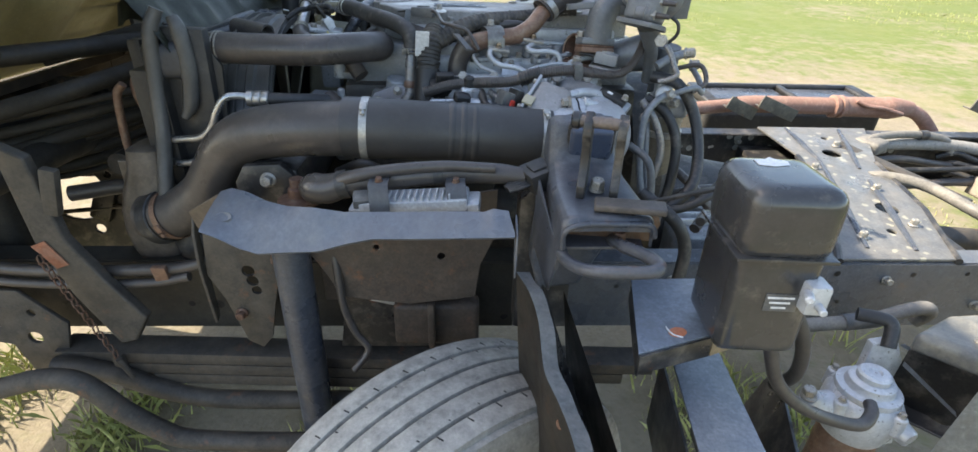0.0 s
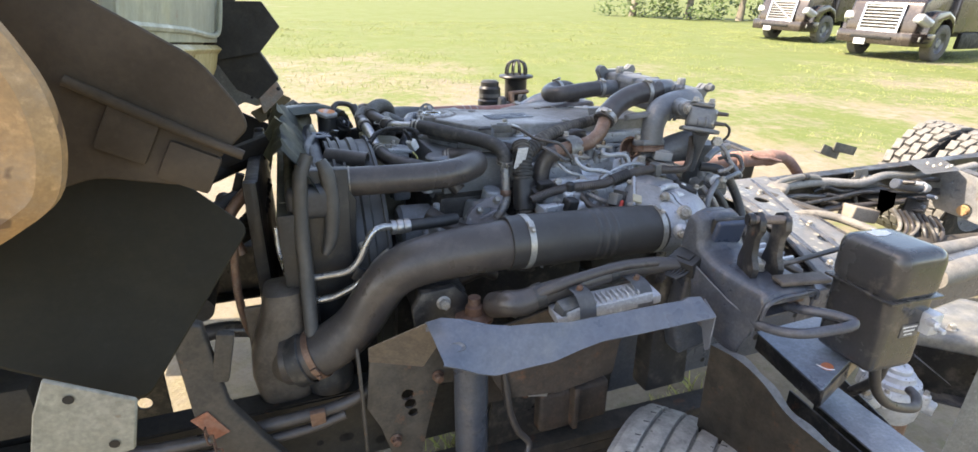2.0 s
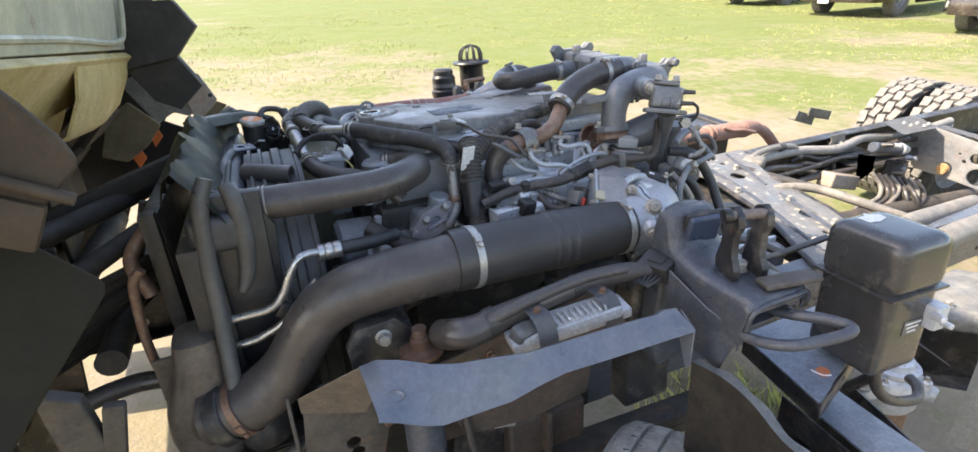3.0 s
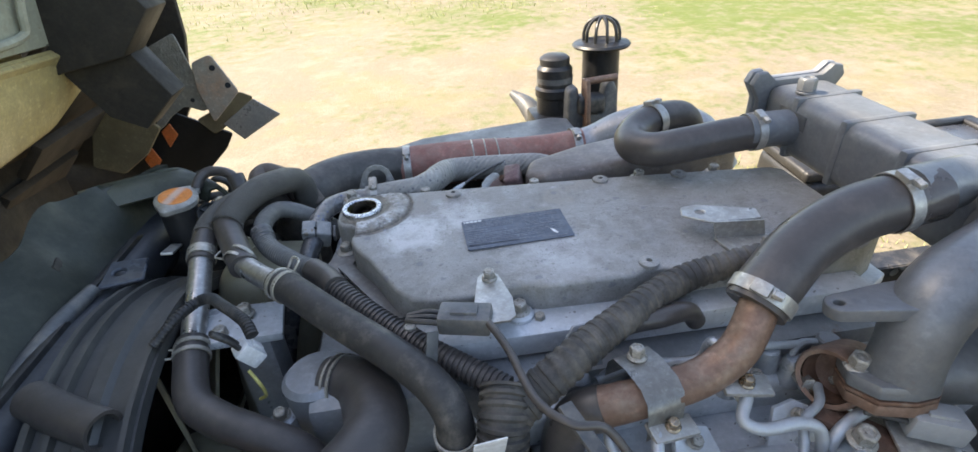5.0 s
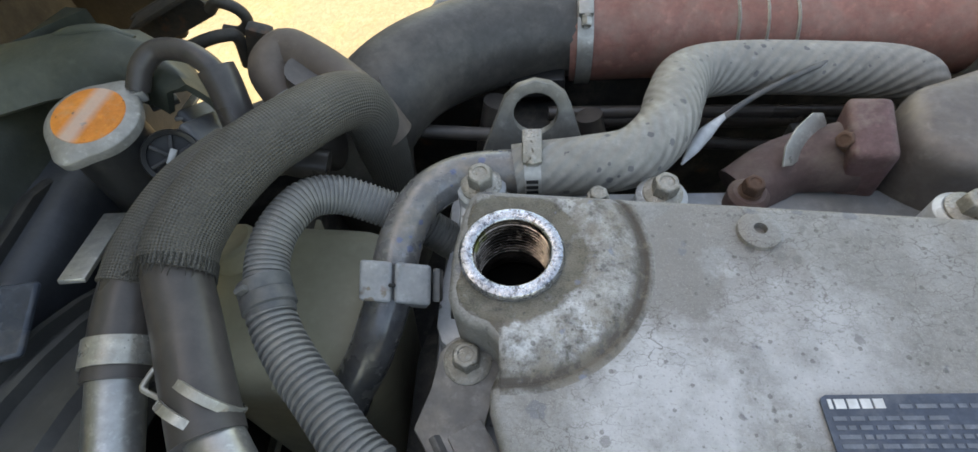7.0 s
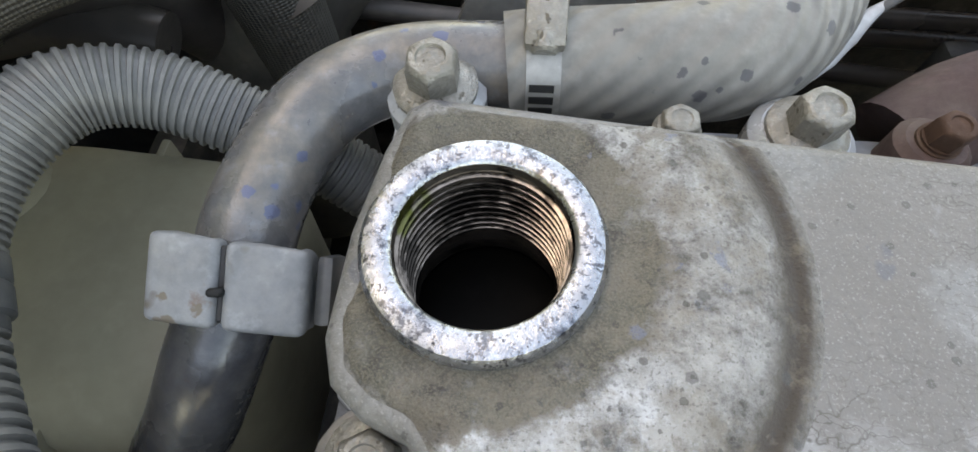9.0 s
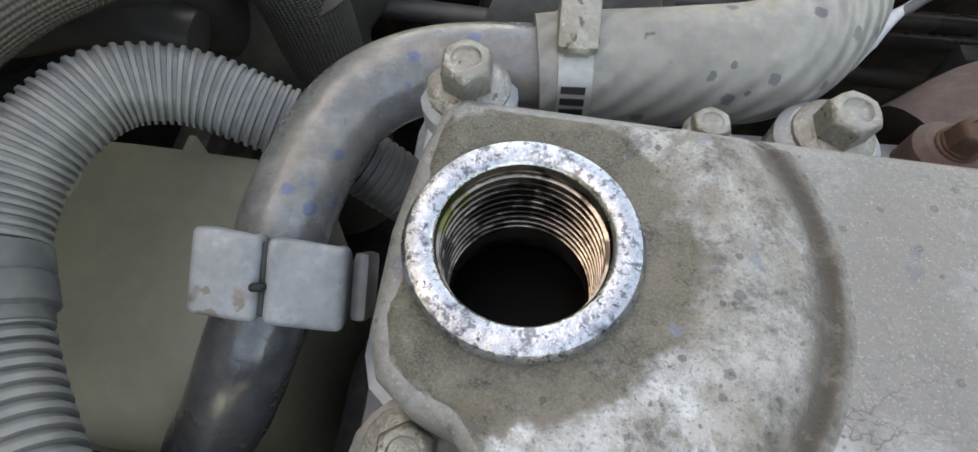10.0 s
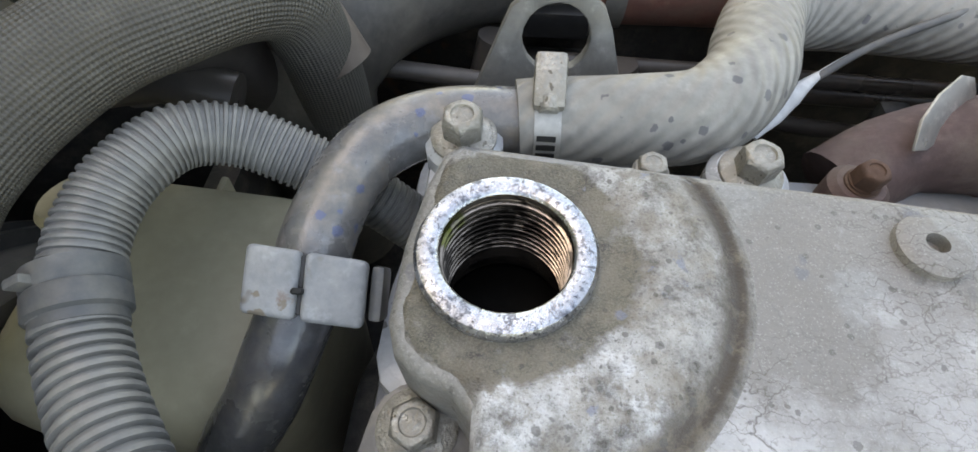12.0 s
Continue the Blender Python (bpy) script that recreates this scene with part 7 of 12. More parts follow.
def build_throttle():
    """The throttle body with its motor housing, flange and domed intake elbow."""
    root = thing("intake_throttle", "pale dusty cast-aluminium intake elbow with bolted throttle", "intake throttle", "", (0.22, 1.06, 1.0))
    m = aim((0.15, 1.0133, 1.101), (0.30, 1.045, 1.09))
    part("spigot", lathe([(0.05, -0.02), (0.0535, -0.015), (0.0535, 0.012), (0.057, 0.022), (0.062, 0.032), (0.064, 0.058)], m, 40), CAST_T, root)
    ears = []
    for k in range(48):
        a = 2 * math.pi * k / 48
        ears.append((math.cos(a) * (0.066 + 0.016 * max(0, math.cos(4 * a + 0.6)) ** 2), math.sin(a) * (0.066 + 0.016 * max(0, math.cos(4 * a + 0.6)) ** 2)))
    part("throttle_flange", prism(ears, 0.013, m @ pose(0, 0, 0.052), 0.003), CAST_T, root)
    part("gasket", prism([(x * 1.004, y * 1.004) for x, y in ears], 0.002, m @ pose(0, 0, 0.0652)), BLACK, root)
    part("elbow_flange", prism(ears, 0.014, m @ pose(0, 0, 0.0675), 0.003), CAST_T, root)
    for k in range(4):
        a = math.pi / 2 * k - 0.15
        p = m @ Vector((math.cos(a) * 0.073, math.sin(a) * 0.073, 0.052))
        part("bolt", hexbolt(p, (m @ Vector((0, 0, 0)) - m @ Vector((0, 0, 1))), 0.016, 1.6, 0.75), BOLT, root)
        part("bolt_pillar", rod(m @ Vector((math.cos(a) * 0.073, math.sin(a) * 0.073, 0.08)), m @ Vector((math.cos(a) * 0.068, math.sin(a) * 0.068, 0.115)), 0.013, 0.010, 16, 0.002), CAST_T, root)
    dome = lathe([(0.066, 0.0), (0.071, 0.012), (0.0745, 0.035), (0.074, 0.06), (0.067, 0.085), (0.05, 0.103), (0.025, 0.111), (0, 0.113)], m @ pose(0, 0, 0.078), 48)
    for v in dome.verts:
        v.co.y += 0.35 * max(0.0, v.co.x - 0.25)
        v.co.z += 0.10 * max(0.0, v.co.y - 1.06)
    part("elbow_dome", dome, CAST_T, root, angle=60)
    part("elbow_throat", tube([(0.275, 1.07, 1.10), (0.27, 1.13, 1.115), (0.25, 1.19, 1.12), (0.22, 1.24, 1.125)], [0.066, 0.066, 0.058, 0.052], 28, 6), CAST_T, root)
    part("dome_ridge", tube([(0.20, 1.07, 1.172), (0.245, 1.085, 1.178), (0.285, 1.09, 1.166), (0.315, 1.085, 1.14)], 0.010, 12, 6), CAST_T, root)
    # motor housing above the spigot
    hm = Matrix.Translation((0.166, 1.072, 1.138)) @ pose(0, 0, 0, 28, 14, -24)
    part("motor_housing", box((0.074, 0.09, 0.085), hm, 0.014, 3), mat("brown_grey_casting", (0.30, 0.29, 0.285), (0.23, 0.22, 0.215), 0.42, 0.25, coarse=9, dust=0.3, dust_col=(0.25, 0.215, 0.18), bump=0.3, mottle=0.6), root)
    part("motor_barrel", rod(hm @ Vector((0.01, 0.05, -0.012)), hm @ Vector((0.01, -0.062, -0.012)), 0.034, 0.03, 26, 0.008), CAST_T, root)
    part("housing_rim", box((0.006, 0.10, 0.09), hm @ pose(-0.04, 0, 0), 0.002), CAST_T, root)
    part("cap_tab", box((0.022, 0.024, 0.006), hm @ pose(-0.034, -0.03, 0.046), 0.002), TANPLASTIC, root, "pale square tab")
    for sx, sy in ((-0.047, 0.04), (-0.047, -0.04)):
        part("bolt", hexbolt(hm @ Vector((-0.043, sy, 0.03)), (hm.to_3x3() @ Vector((-1, 0, 0))), 0.010), BOLT, root)
    part("bolt", hexbolt((0.115, 1.03, 1.128), (-0.5, -0.8, 0.3), 0.015, 1.6), BOLT, root)
    part("bolt", hexbolt((0.214, 0.977, 1.147), (-0.5, -0.8, 0.35), 0.021, 1.7, 0.8), BOLT, root)
    part("bolt_boss", rod((0.19, 0.955, 1.115), (0.181, 0.937, 1.112), 0.018, 0.016, 18, 0.003), CAST_T, root)
    part("bolt", hexbolt((0.181, 0.937, 1.112), (-0.5, -0.85, 0.1), 0.014), BOLT, root)
    sen = part("pressure_sensor", box((0.06, 0.032, 0.018), pose(0.303, 1.088, 1.166, 12, 18, -30), 0.004), PLASTIC, root, "black pressure sensor")
    part("sensor_seat", box((0.078, 0.044, 0.016), pose(0.303, 1.09, 1.155, 12, 18, -30), 0.006), CAST_T, sen)
    part("sensor_mark", box((0.012, 0.008, 0.001), pose(0.297, 1.086, 1.1775, 12, 18, -30), 0), WHITE, sen)
    part("bolt", hexbolt((0.325, 1.072, 1.168), (0.2, -0.2, 1), 0.010), BOLT, sen)
    con = part("connector", box((0.055, 0.026, 0.03), pose(0.088, 1.072, 1.162, 0, 22, 32), 0.004), PLASTIC_G, root, "grey connector with red lock")
    part("red_lock", box((0.009, 0.012, 0.016), pose(0.09, 1.057, 1.158, 0, 22, 32), 0.002), RED, con)
    part("connector_rib", box((0.02, 0.029, 0.033), pose(0.098, 1.078, 1.166, 0, 22, 32), 0.002), PLASTIC, con)


build_throttle()


def build_shield():
    """The pressed heat shield over the wheel, with its folded edge and end bracket."""
    root = thing("heat_shield", "dusty blue-grey pressed steel shield above the wheel", "heat shield", "", (-0.2, 0.78, 0.96))
    steel = mat("dusty_blue_black_steel", (0.10, 0.117, 0.148), (0.135, 0.148, 0.175), 0.36, 0.1, coarse=6, mottle=0.55, dust=0.45, dust_col=(0.2, 0.195, 0.19), bump=0.1)
    b = bmesh.new()
    # stations along x: top edge (x, y, z), front edge (x, y, z), bulge between them
    rows = []
    for xt, yt, zt, xf, yf, zf, k in ((-0.441, 0.883, 1.036, -0.437, 0.775, 1.017, 0.002), (-0.415, 0.872, 1.047, -0.41, 0.771, 1.008, 0.008), (-0.38, 0.848, 1.051, -0.376, 0.767, 0.991, 0.010), (-0.338, 0.82, 1.047, -0.345, 0.762, 0.983, 0.008), (-0.30, 0.805, 1.045, -0.291, 0.754, 0.991, 0.005), (-0.25, 0.784, 1.053, -0.24, 0.746, 0.998, 0.002), (-0.197, 0.772, 1.051, -0.189, 0.739, 1.017, -0.002), (-0.14, 0.764, 1.056, -0.148, 0.733, 1.029, 0.0), (-0.08, 0.756, 1.061, -0.08, 0.723, 1.035, 0.001), (0.0, 0.746, 1.067, 0.0, 0.712, 1.043, 0.001), (0.029, 0.741, 1.069, 0.03, 0.708, 1.046, 0.001), (0.042, 0.74, 1.075, 0.045, 0.705, 1.048, 0.001), (0.066, 0.737, 1.073, 0.075, 0.701, 1.051, 0.0)):
        t, f = Vector((xt, yt, zt)), Vector((xf, yf, zf))
        up = Vector((0, -0.3, 1)) * k
        rows.append([t + Vector((0, 0.004, -0.022)), t + Vector((0, 0.003, -0.003)), t + Vector((0, -0.002, 0.0)), t.lerp(f, 0.3) + up, t.lerp(f, 0.65) + up, f + Vector((0, 0.002, 0.001)), f + Vector((0, -0.0005, -0.0015)), f + Vector((0, 0.003, -0.005))])
    V = [[b.verts.new(p) for p in r] for r in rows]
    for p, q in zip(V, V[1:]):
        for k in range(len(p) - 1):
            b.faces.new((p[k], q[k], q[k + 1], p[k + 1]))
    bmesh.ops.subdivide_edges(b, edges=[e for e in b.edges if abs(e.verts[0].co.x - e.verts[1].co.x) > 0.012], cuts=2, use_grid_fill=True, smooth=0.6)
    bmesh.ops.solidify(b, geom=b.faces[:], thickness=0.0025)
    part("panel", b, steel, root, angle=40)
    part("dimple", lathe([(0, 0.0005), (0.009, 0.001), (0.012, 0.003), (0.0135, 0.0)], aim((-0.405, 0.80, 1.0275), (-0.425, 0.73, 1.11)) @ Matrix.Diagonal((1.2, 0.7, 1, 1)), 20), steel, root)
    part("end_web", prism([(0.0, 0.0), (0.036, 0.02), (0.034, -0.03), (0.012, -0.085), (0.002, -0.075)], 0.003, Matrix.Translation((0.077, 0.701, 1.049)) @ pose(0, 0, 0, 90, 0, 90), 0.001, 1), steel, root)
    quad_sheet([(-0.444, 0.886, 1.034), (-0.545, 0.945, 0.965), (-0.545, 0.962, 0.92), (-0.44, 0.93, 0.90), (-0.425, 0.85, 0.965), (-0.437, 0.785, 1.012)], 0.003, mat("brown_dusted_sheet", (0.10, 0.085, 0.07), (0.14, 0.11, 0.085), 0.65, coarse=9, dust=0.5, dust_col=(0.2, 0.155, 0.11)), "side_gusset", root, "brown-dusted side gusset")
    RUST_BLACK = mat("rusty_brown_black_steel", (0.06, 0.048, 0.04), (0.09, 0.062, 0.045), 0.65, coarse=12, dust=0.35, dust_col=(0.15, 0.115, 0.085), rust=0.25, bump=0.2)
    under = prism([(-0.36, 0.955), (0.06, 1.03), (0.06, 0.93), (0.03, 0.86), (0.02, 0.78), (-0.12, 0.76), (-0.26, 0.78), (-0.30, 0.86)], 0.006, Matrix.Translation((0, 0.925, 0)) @ pose(0, 0, 0, 90), 0.002, 1, [(-0.06, 0.93, 0.008), (-0.05, 0.88, 0.008), (-0.18, 0.9, 0.006)])
    part("inner_panel", under, RUST_BLACK, root)
    for p in ((0.03, 0.83, 1.0), (-0.2, 0.917, 0.955), (-0.02, 0.917, 0.94)):
        part("bolt", hexbolt(p, (0, -1, 0), 0.014), RUSTY, root)
    # bracket work below
    root = thing("lower_bracket", "dark rusty pressed bracket under the heat shield", "bracket", "", (-0.25, 0.93, 0.72))
    part("plate", box((0.30, 0.02, 0.16), pose(-0.16, 0.97, 0.82), 0.006), RUST_BLACK, root)
    part("channel_piece", box((0.19, 0.05, 0.11), pose(-0.065, 0.965, 0.685), 0.012, 3), RUST_BLACK, root)
    part("rib", box((0.014, 0.03, 0.12), pose(-0.075, 0.93, 0.70), 0.004), RUST_BLACK, root)
    part("clip_plate", box((0.05, 0.006, 0.06), pose(-0.17, 0.925, 0.79, 0, 15), 0.002), GALV, root)
    part("foot", prism([(-0.27, 0.0), (0.0, 0.0), (0.0, 0.12), (-0.05, 0.2), (-0.24, 0.2)], 0.01, Matrix.Translation((-0.02, 0.98, 0.6)) @ pose(0, 0, 0, 90), 0.003), PAINT, root)
    for p in ((-0.28, 0.955, 0.90), (-0.24, 0.955, 0.87), (-0.08, 0.955, 0.84), (-0.12, 0.955, 0.78), (-0.2, 0.955, 0.76)):
        part("bolt", hexbolt(p, (0, -1, 0), 0.02), RUSTY, root)
    hose("brake_hose", [(-0.27, 0.93, 0.89), (-0.262, 0.915, 0.83), (-0.255, 0.905, 0.76), (-0.235, 0.9, 0.7), (-0.21, 0.89, 0.66), (-0.24, 0.87, 0.62)], 0.008, RUBBER, "black brake hose hanging above the wheel", "brake hoses")


build_shield()


def build_fender():
    """The inner fender strip behind the wheel and the platform beside it."""
    root = thing("inner_fender", "dusty black inner fender sheet with a pale rolled edge", "fender", "", (0.15, 0.6, 0.55))
    b = bmesh.new()
    edge = [(0.08, 0.702, 0.984), (0.095, 0.65, 0.982), (0.104, 0.60, 0.968), (0.105, 0.55, 0.946), (0.107, 0.52, 0.938), (0.12, 0.485, 0.925), (0.13, 0.44, 0.915), (0.135, 0.38, 0.905)]
    low = [(p[0] + 0.03, p[1] + 0.02, p[2] - 0.40) for p in edge]
    A, C = [b.verts.new(p) for p in spline(edge, 4)], [b.verts.new(p) for p in spline(low, 4)]
    for k in range(len(A) - 1):
        b.faces.new((A[k], A[k + 1], C[k + 1], C[k]))
    bmesh.ops.solidify(b, geom=b.faces[:], thickness=0.004)
    part("sheet", b, PAINT_DUST, root)
    b = bmesh.new()
    A = [b.verts.new(p) for p in spline(edge, 4)]
    C = [b.verts.new((p.x + 0.022, p.y + 0.004, p.z - 0.004 + 0.003 * math.sin(p.y * 90))) for p in spline(edge, 4)]
    for k in range(len(A) - 1):
        b.faces.new((A[k], A[k + 1], C[k + 1], C[k]))
    bmesh.ops.solidify(b, geom=b.faces[:], thickness=0.004)
    part("rolled_edge", b, mat("pale_dusted_edge", (0.24, 0.25, 0.26), (0.32, 0.32, 0.31), 0.55, 0.1, coarse=9, dust=0.6, dust_col=(0.38, 0.36, 0.33)), root, "pale dusted rolled edge")
    part("bolt", hexbolt((0.136, 0.49, 0.885), (-0.8, -0.5, 0.3), 0.016), RUSTY, root)
    part("outer_sheet", quad_mesh([(0.125, 0.72, 0.955), (0.165, 0.38, 0.885), (0.20, 0.38, 0.50), (0.16, 0.72, 0.56)], 0.004), PAINT_B, root)
    part("brace_sheet", quad_mesh([(0.165, 0.73, 0.93), (0.205, 0.42, 0.85), (0.25, 0.42, 0.50), (0.21, 0.73, 0.56)], 0.004), PAINT, root)
    root = thing("side_platform", "smooth blue-grey sheet-steel platform below the tank", "platform", "", (0.4, 0.66, 0.6))
    # the pale blue puts skylight into the top sheet; its sides stay black
    pale = mat("skylit_blue_sheet", (0.24, 0.27, 0.32), (0.29, 0.31, 0.34), 0.4, 0.15, coarse=5, dust=0.35, dust_col=(0.3, 0.3, 0.3), bump=0.05)
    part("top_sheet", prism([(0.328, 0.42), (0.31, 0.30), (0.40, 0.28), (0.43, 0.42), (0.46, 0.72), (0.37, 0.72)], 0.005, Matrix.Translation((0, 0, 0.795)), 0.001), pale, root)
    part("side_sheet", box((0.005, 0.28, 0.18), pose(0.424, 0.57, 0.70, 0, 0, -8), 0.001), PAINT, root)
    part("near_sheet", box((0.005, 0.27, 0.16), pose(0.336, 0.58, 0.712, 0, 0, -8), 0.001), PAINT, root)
    root = thing("side_plate", "black sheet-steel plate beside the platform", "plate", "", (0.56, 0.68, 0.55))
    part("sheet", box((0.006, 0.22, 0.2), pose(0.56, 0.68, 0.62, 0, 15, -20), 0.001), PAINT, root)


build_fender()


def build_mount():
    """The cab mount: pressed bracket with pad, fork and bent handle."""
    root = thing("cab_mount_bracket", "dusty black cab mount bracket with fork and rounded pad", "cab mount", "", (0.2, 0.75, 0.78))
    out = [(0.12, 0.92), (0.135, 1.08), (0.152, 1.165), (0.166, 1.186), (0.19, 1.192), (0.232, 1.19), (0.252, 1.18), (0.268, 1.10), (0.262, 0.95), (0.22, 0.86), (0.14, 0.85)]
    part("post", prism(out, 0.05, Matrix.Translation((0, 0.895, 0)) @ pose(0, 0, 0, 90), 0.012, 3), PAINT_B, root)
    pm = Matrix.Translation((0.206, 0.832, 1.155)) @ pose(0, 0, 0, 14, 0, -7)
    part("pad", box((0.070, 0.018, 0.056), pm, 0.0085, 4), mat("blue_sheen_rubber", (0.035, 0.05, 0.085), (0.045, 0.06, 0.095), 0.3, dust=0.12, bump=0.05, mottle=0.3), root, "rounded blue-black rubber pad")
    part("pad_rim", box((0.078, 0.010, 0.064), pm @ pose(0, 0.006, 0), 0.0045, 3), PAINT, root)
    b = bmesh.new()
    prof = [(0.872, 1.190), (0.85, 1.183), (0.843, 1.165), (0.838, 1.14), (0.826, 1.122), (0.80, 1.112), (0.76, 1.107), (0.71, 1.106), (0.675, 1.108), (0.656, 1.106), (0.650, 1.098), (0.649, 1.086)]
    rows = [[b.verts.new((x + (0.014 if x > 0.2 else -0.004) * max(0.0, min(1.0, (0.84 - y) / 0.1)), y + dy, z + dz)) for y, z in prof] for x, dy, dz in ((0.137, 0.014, -0.075), (0.138, 0.010, -0.035), (0.140, 0.005, -0.008), (0.150, 0.0, 0.0), (0.20, -0.003, 0.003), (0.246, 0.0, 0.0), (0.255, 0.005, -0.006), (0.258, 0.01, -0.03))]
    for p, q in zip(rows, rows[1:]):
        for k in range(len(prof) - 1):
            b.faces.new((p[k], p[k + 1], q[k + 1], q[k]))
    bmesh.ops.subdivide_edges(b, edges=b.edges[:], cuts=2, use_grid_fill=True, smooth=0.5)
    bmesh.ops.solidify(b, geom=b.faces[:], thickness=0.005)
    worn = mat("rust_edged_black_paint", (0.055, 0.063, 0.082), (0.085, 0.09, 0.10), 0.36, coarse=9, dust=0.28, dust_col=(0.2, 0.17, 0.14), rust=0.22, bump=0.15)
    part("saddle", b, worn, root, angle=60)
    part("stop_block", box((0.100, 0.034, 0.010), pose(0.232, 0.664, 1.1195, 0, -2, -14), 0.004, 3), mat("brown_rubber_block", (0.07, 0.06, 0.053), (0.09, 0.078, 0.068), 0.7, dust=0.35, dust_col=(0.16, 0.135, 0.11)), root, "brown-dusted rubber stop")
    rusty = mat("rusty_cup_inside", (0.13, 0.075, 0.045), (0.20, 0.10, 0.05), 0.7, coarse=30, dust=0.3, bump=0.3)
    part("cup", prism([(-0.055, 0.0), (0.075, 0.0), (0.085, 0.03), (0.075, 0.054), (-0.055, 0.054)], 0.004, Matrix.Translation((0.205, 0.698, 1.052)) @ pose(0, 0, 0, 90, 0, -8), 0.001), rusty, root, "rusty inside of the cup")
    quad_sheet([(0.122, 0.83, 1.10), (0.118, 0.81, 0.98), (0.131, 0.69, 0.955), (0.136, 0.662, 1.045), (0.132, 0.73, 1.06)], 0.004, worn, "side_gusset", root)
    part("lip", tube([(0.140, 0.655, 1.055), (0.140, 0.650, 1.085), (0.165, 0.648, 1.098), (0.21, 0.646, 1.10), (0.26, 0.65, 1.096), (0.272, 0.655, 1.075)], 0.0045, 10, 6), worn, root)
    for x, y in ((0.172, 0.722), (0.218, 0.706)):
        fork = prism([(-0.026, 0.0), (0.03, 0.0), (0.034, 0.03), (0.022, 0.065), (0.02, 0.09), (0.026, 0.112), (0.016, 0.13), (-0.004, 0.138), (-0.022, 0.126), (-0.026, 0.106), (-0.014, 0.085), (-0.016, 0.05), (-0.03, 0.03)], 0.013, Matrix.Translation((x, y + 0.02, 1.098)) @ pose(0, 0, 0, 90, 0, 72), 0.003)
        part("fork_arm", fork, PAINT, root)
    part("fork_pin", rod((0.162, 0.736, 1.222), (0.228, 0.712, 1.222), 0.0085, None, 16), mat("pin_steel", (0.16, 0.15, 0.145), (0.22, 0.15, 0.11), 0.5, 0.3, coarse=20, rust=0.2), root)
    part("fork_boss", rod((0.152, 0.740, 1.222), (0.164, 0.736, 1.222), 0.013, None, 18, 0.002), PAINT, root)
    part("lower_plate", prism([(0.142, 0.662), (0.262, 0.664), (0.268, 0.72), (0.15, 0.73)], 0.005, Matrix.Translation((0, 0, 1.049)), 0.001), worn, root)
    for p, sz in (((0.228, 0.68, 1.056), 0.017), ((0.20, 0.735, 1.114), 0.019)):
        part("bolt", hexbolt(p, (0, -0.15, 1), sz, 1.3), RUSTY if sz < 0.018 else BOLT, root)
    part("handle", tube([(0.152, 0.715, 1.052), (0.142, 0.672, 1.043), (0.146, 0.63, 1.047), (0.165, 0.592, 1.058), (0.20, 0.572, 1.068), (0.232, 0.560, 1.076), (0.246, 0.560, 1.080), (0.250, 0.572, 1.080), (0.242, 0.60, 1.077), (0.224, 0.635, 1.07), (0.218, 0.68, 1.056)], 0.0092, 14, 8), worn, root)
    part("leg", prism([(0.08, 0.0), (0.2, 0.0), (0.18, 0.3), (0.12, 0.34), (0.08, 0.3)], 0.06, Matrix.Translation((0.02, 0.95, 0.72)) @ pose(0, 0, 0, 90), 0.01), PAINT, root)


build_mount()


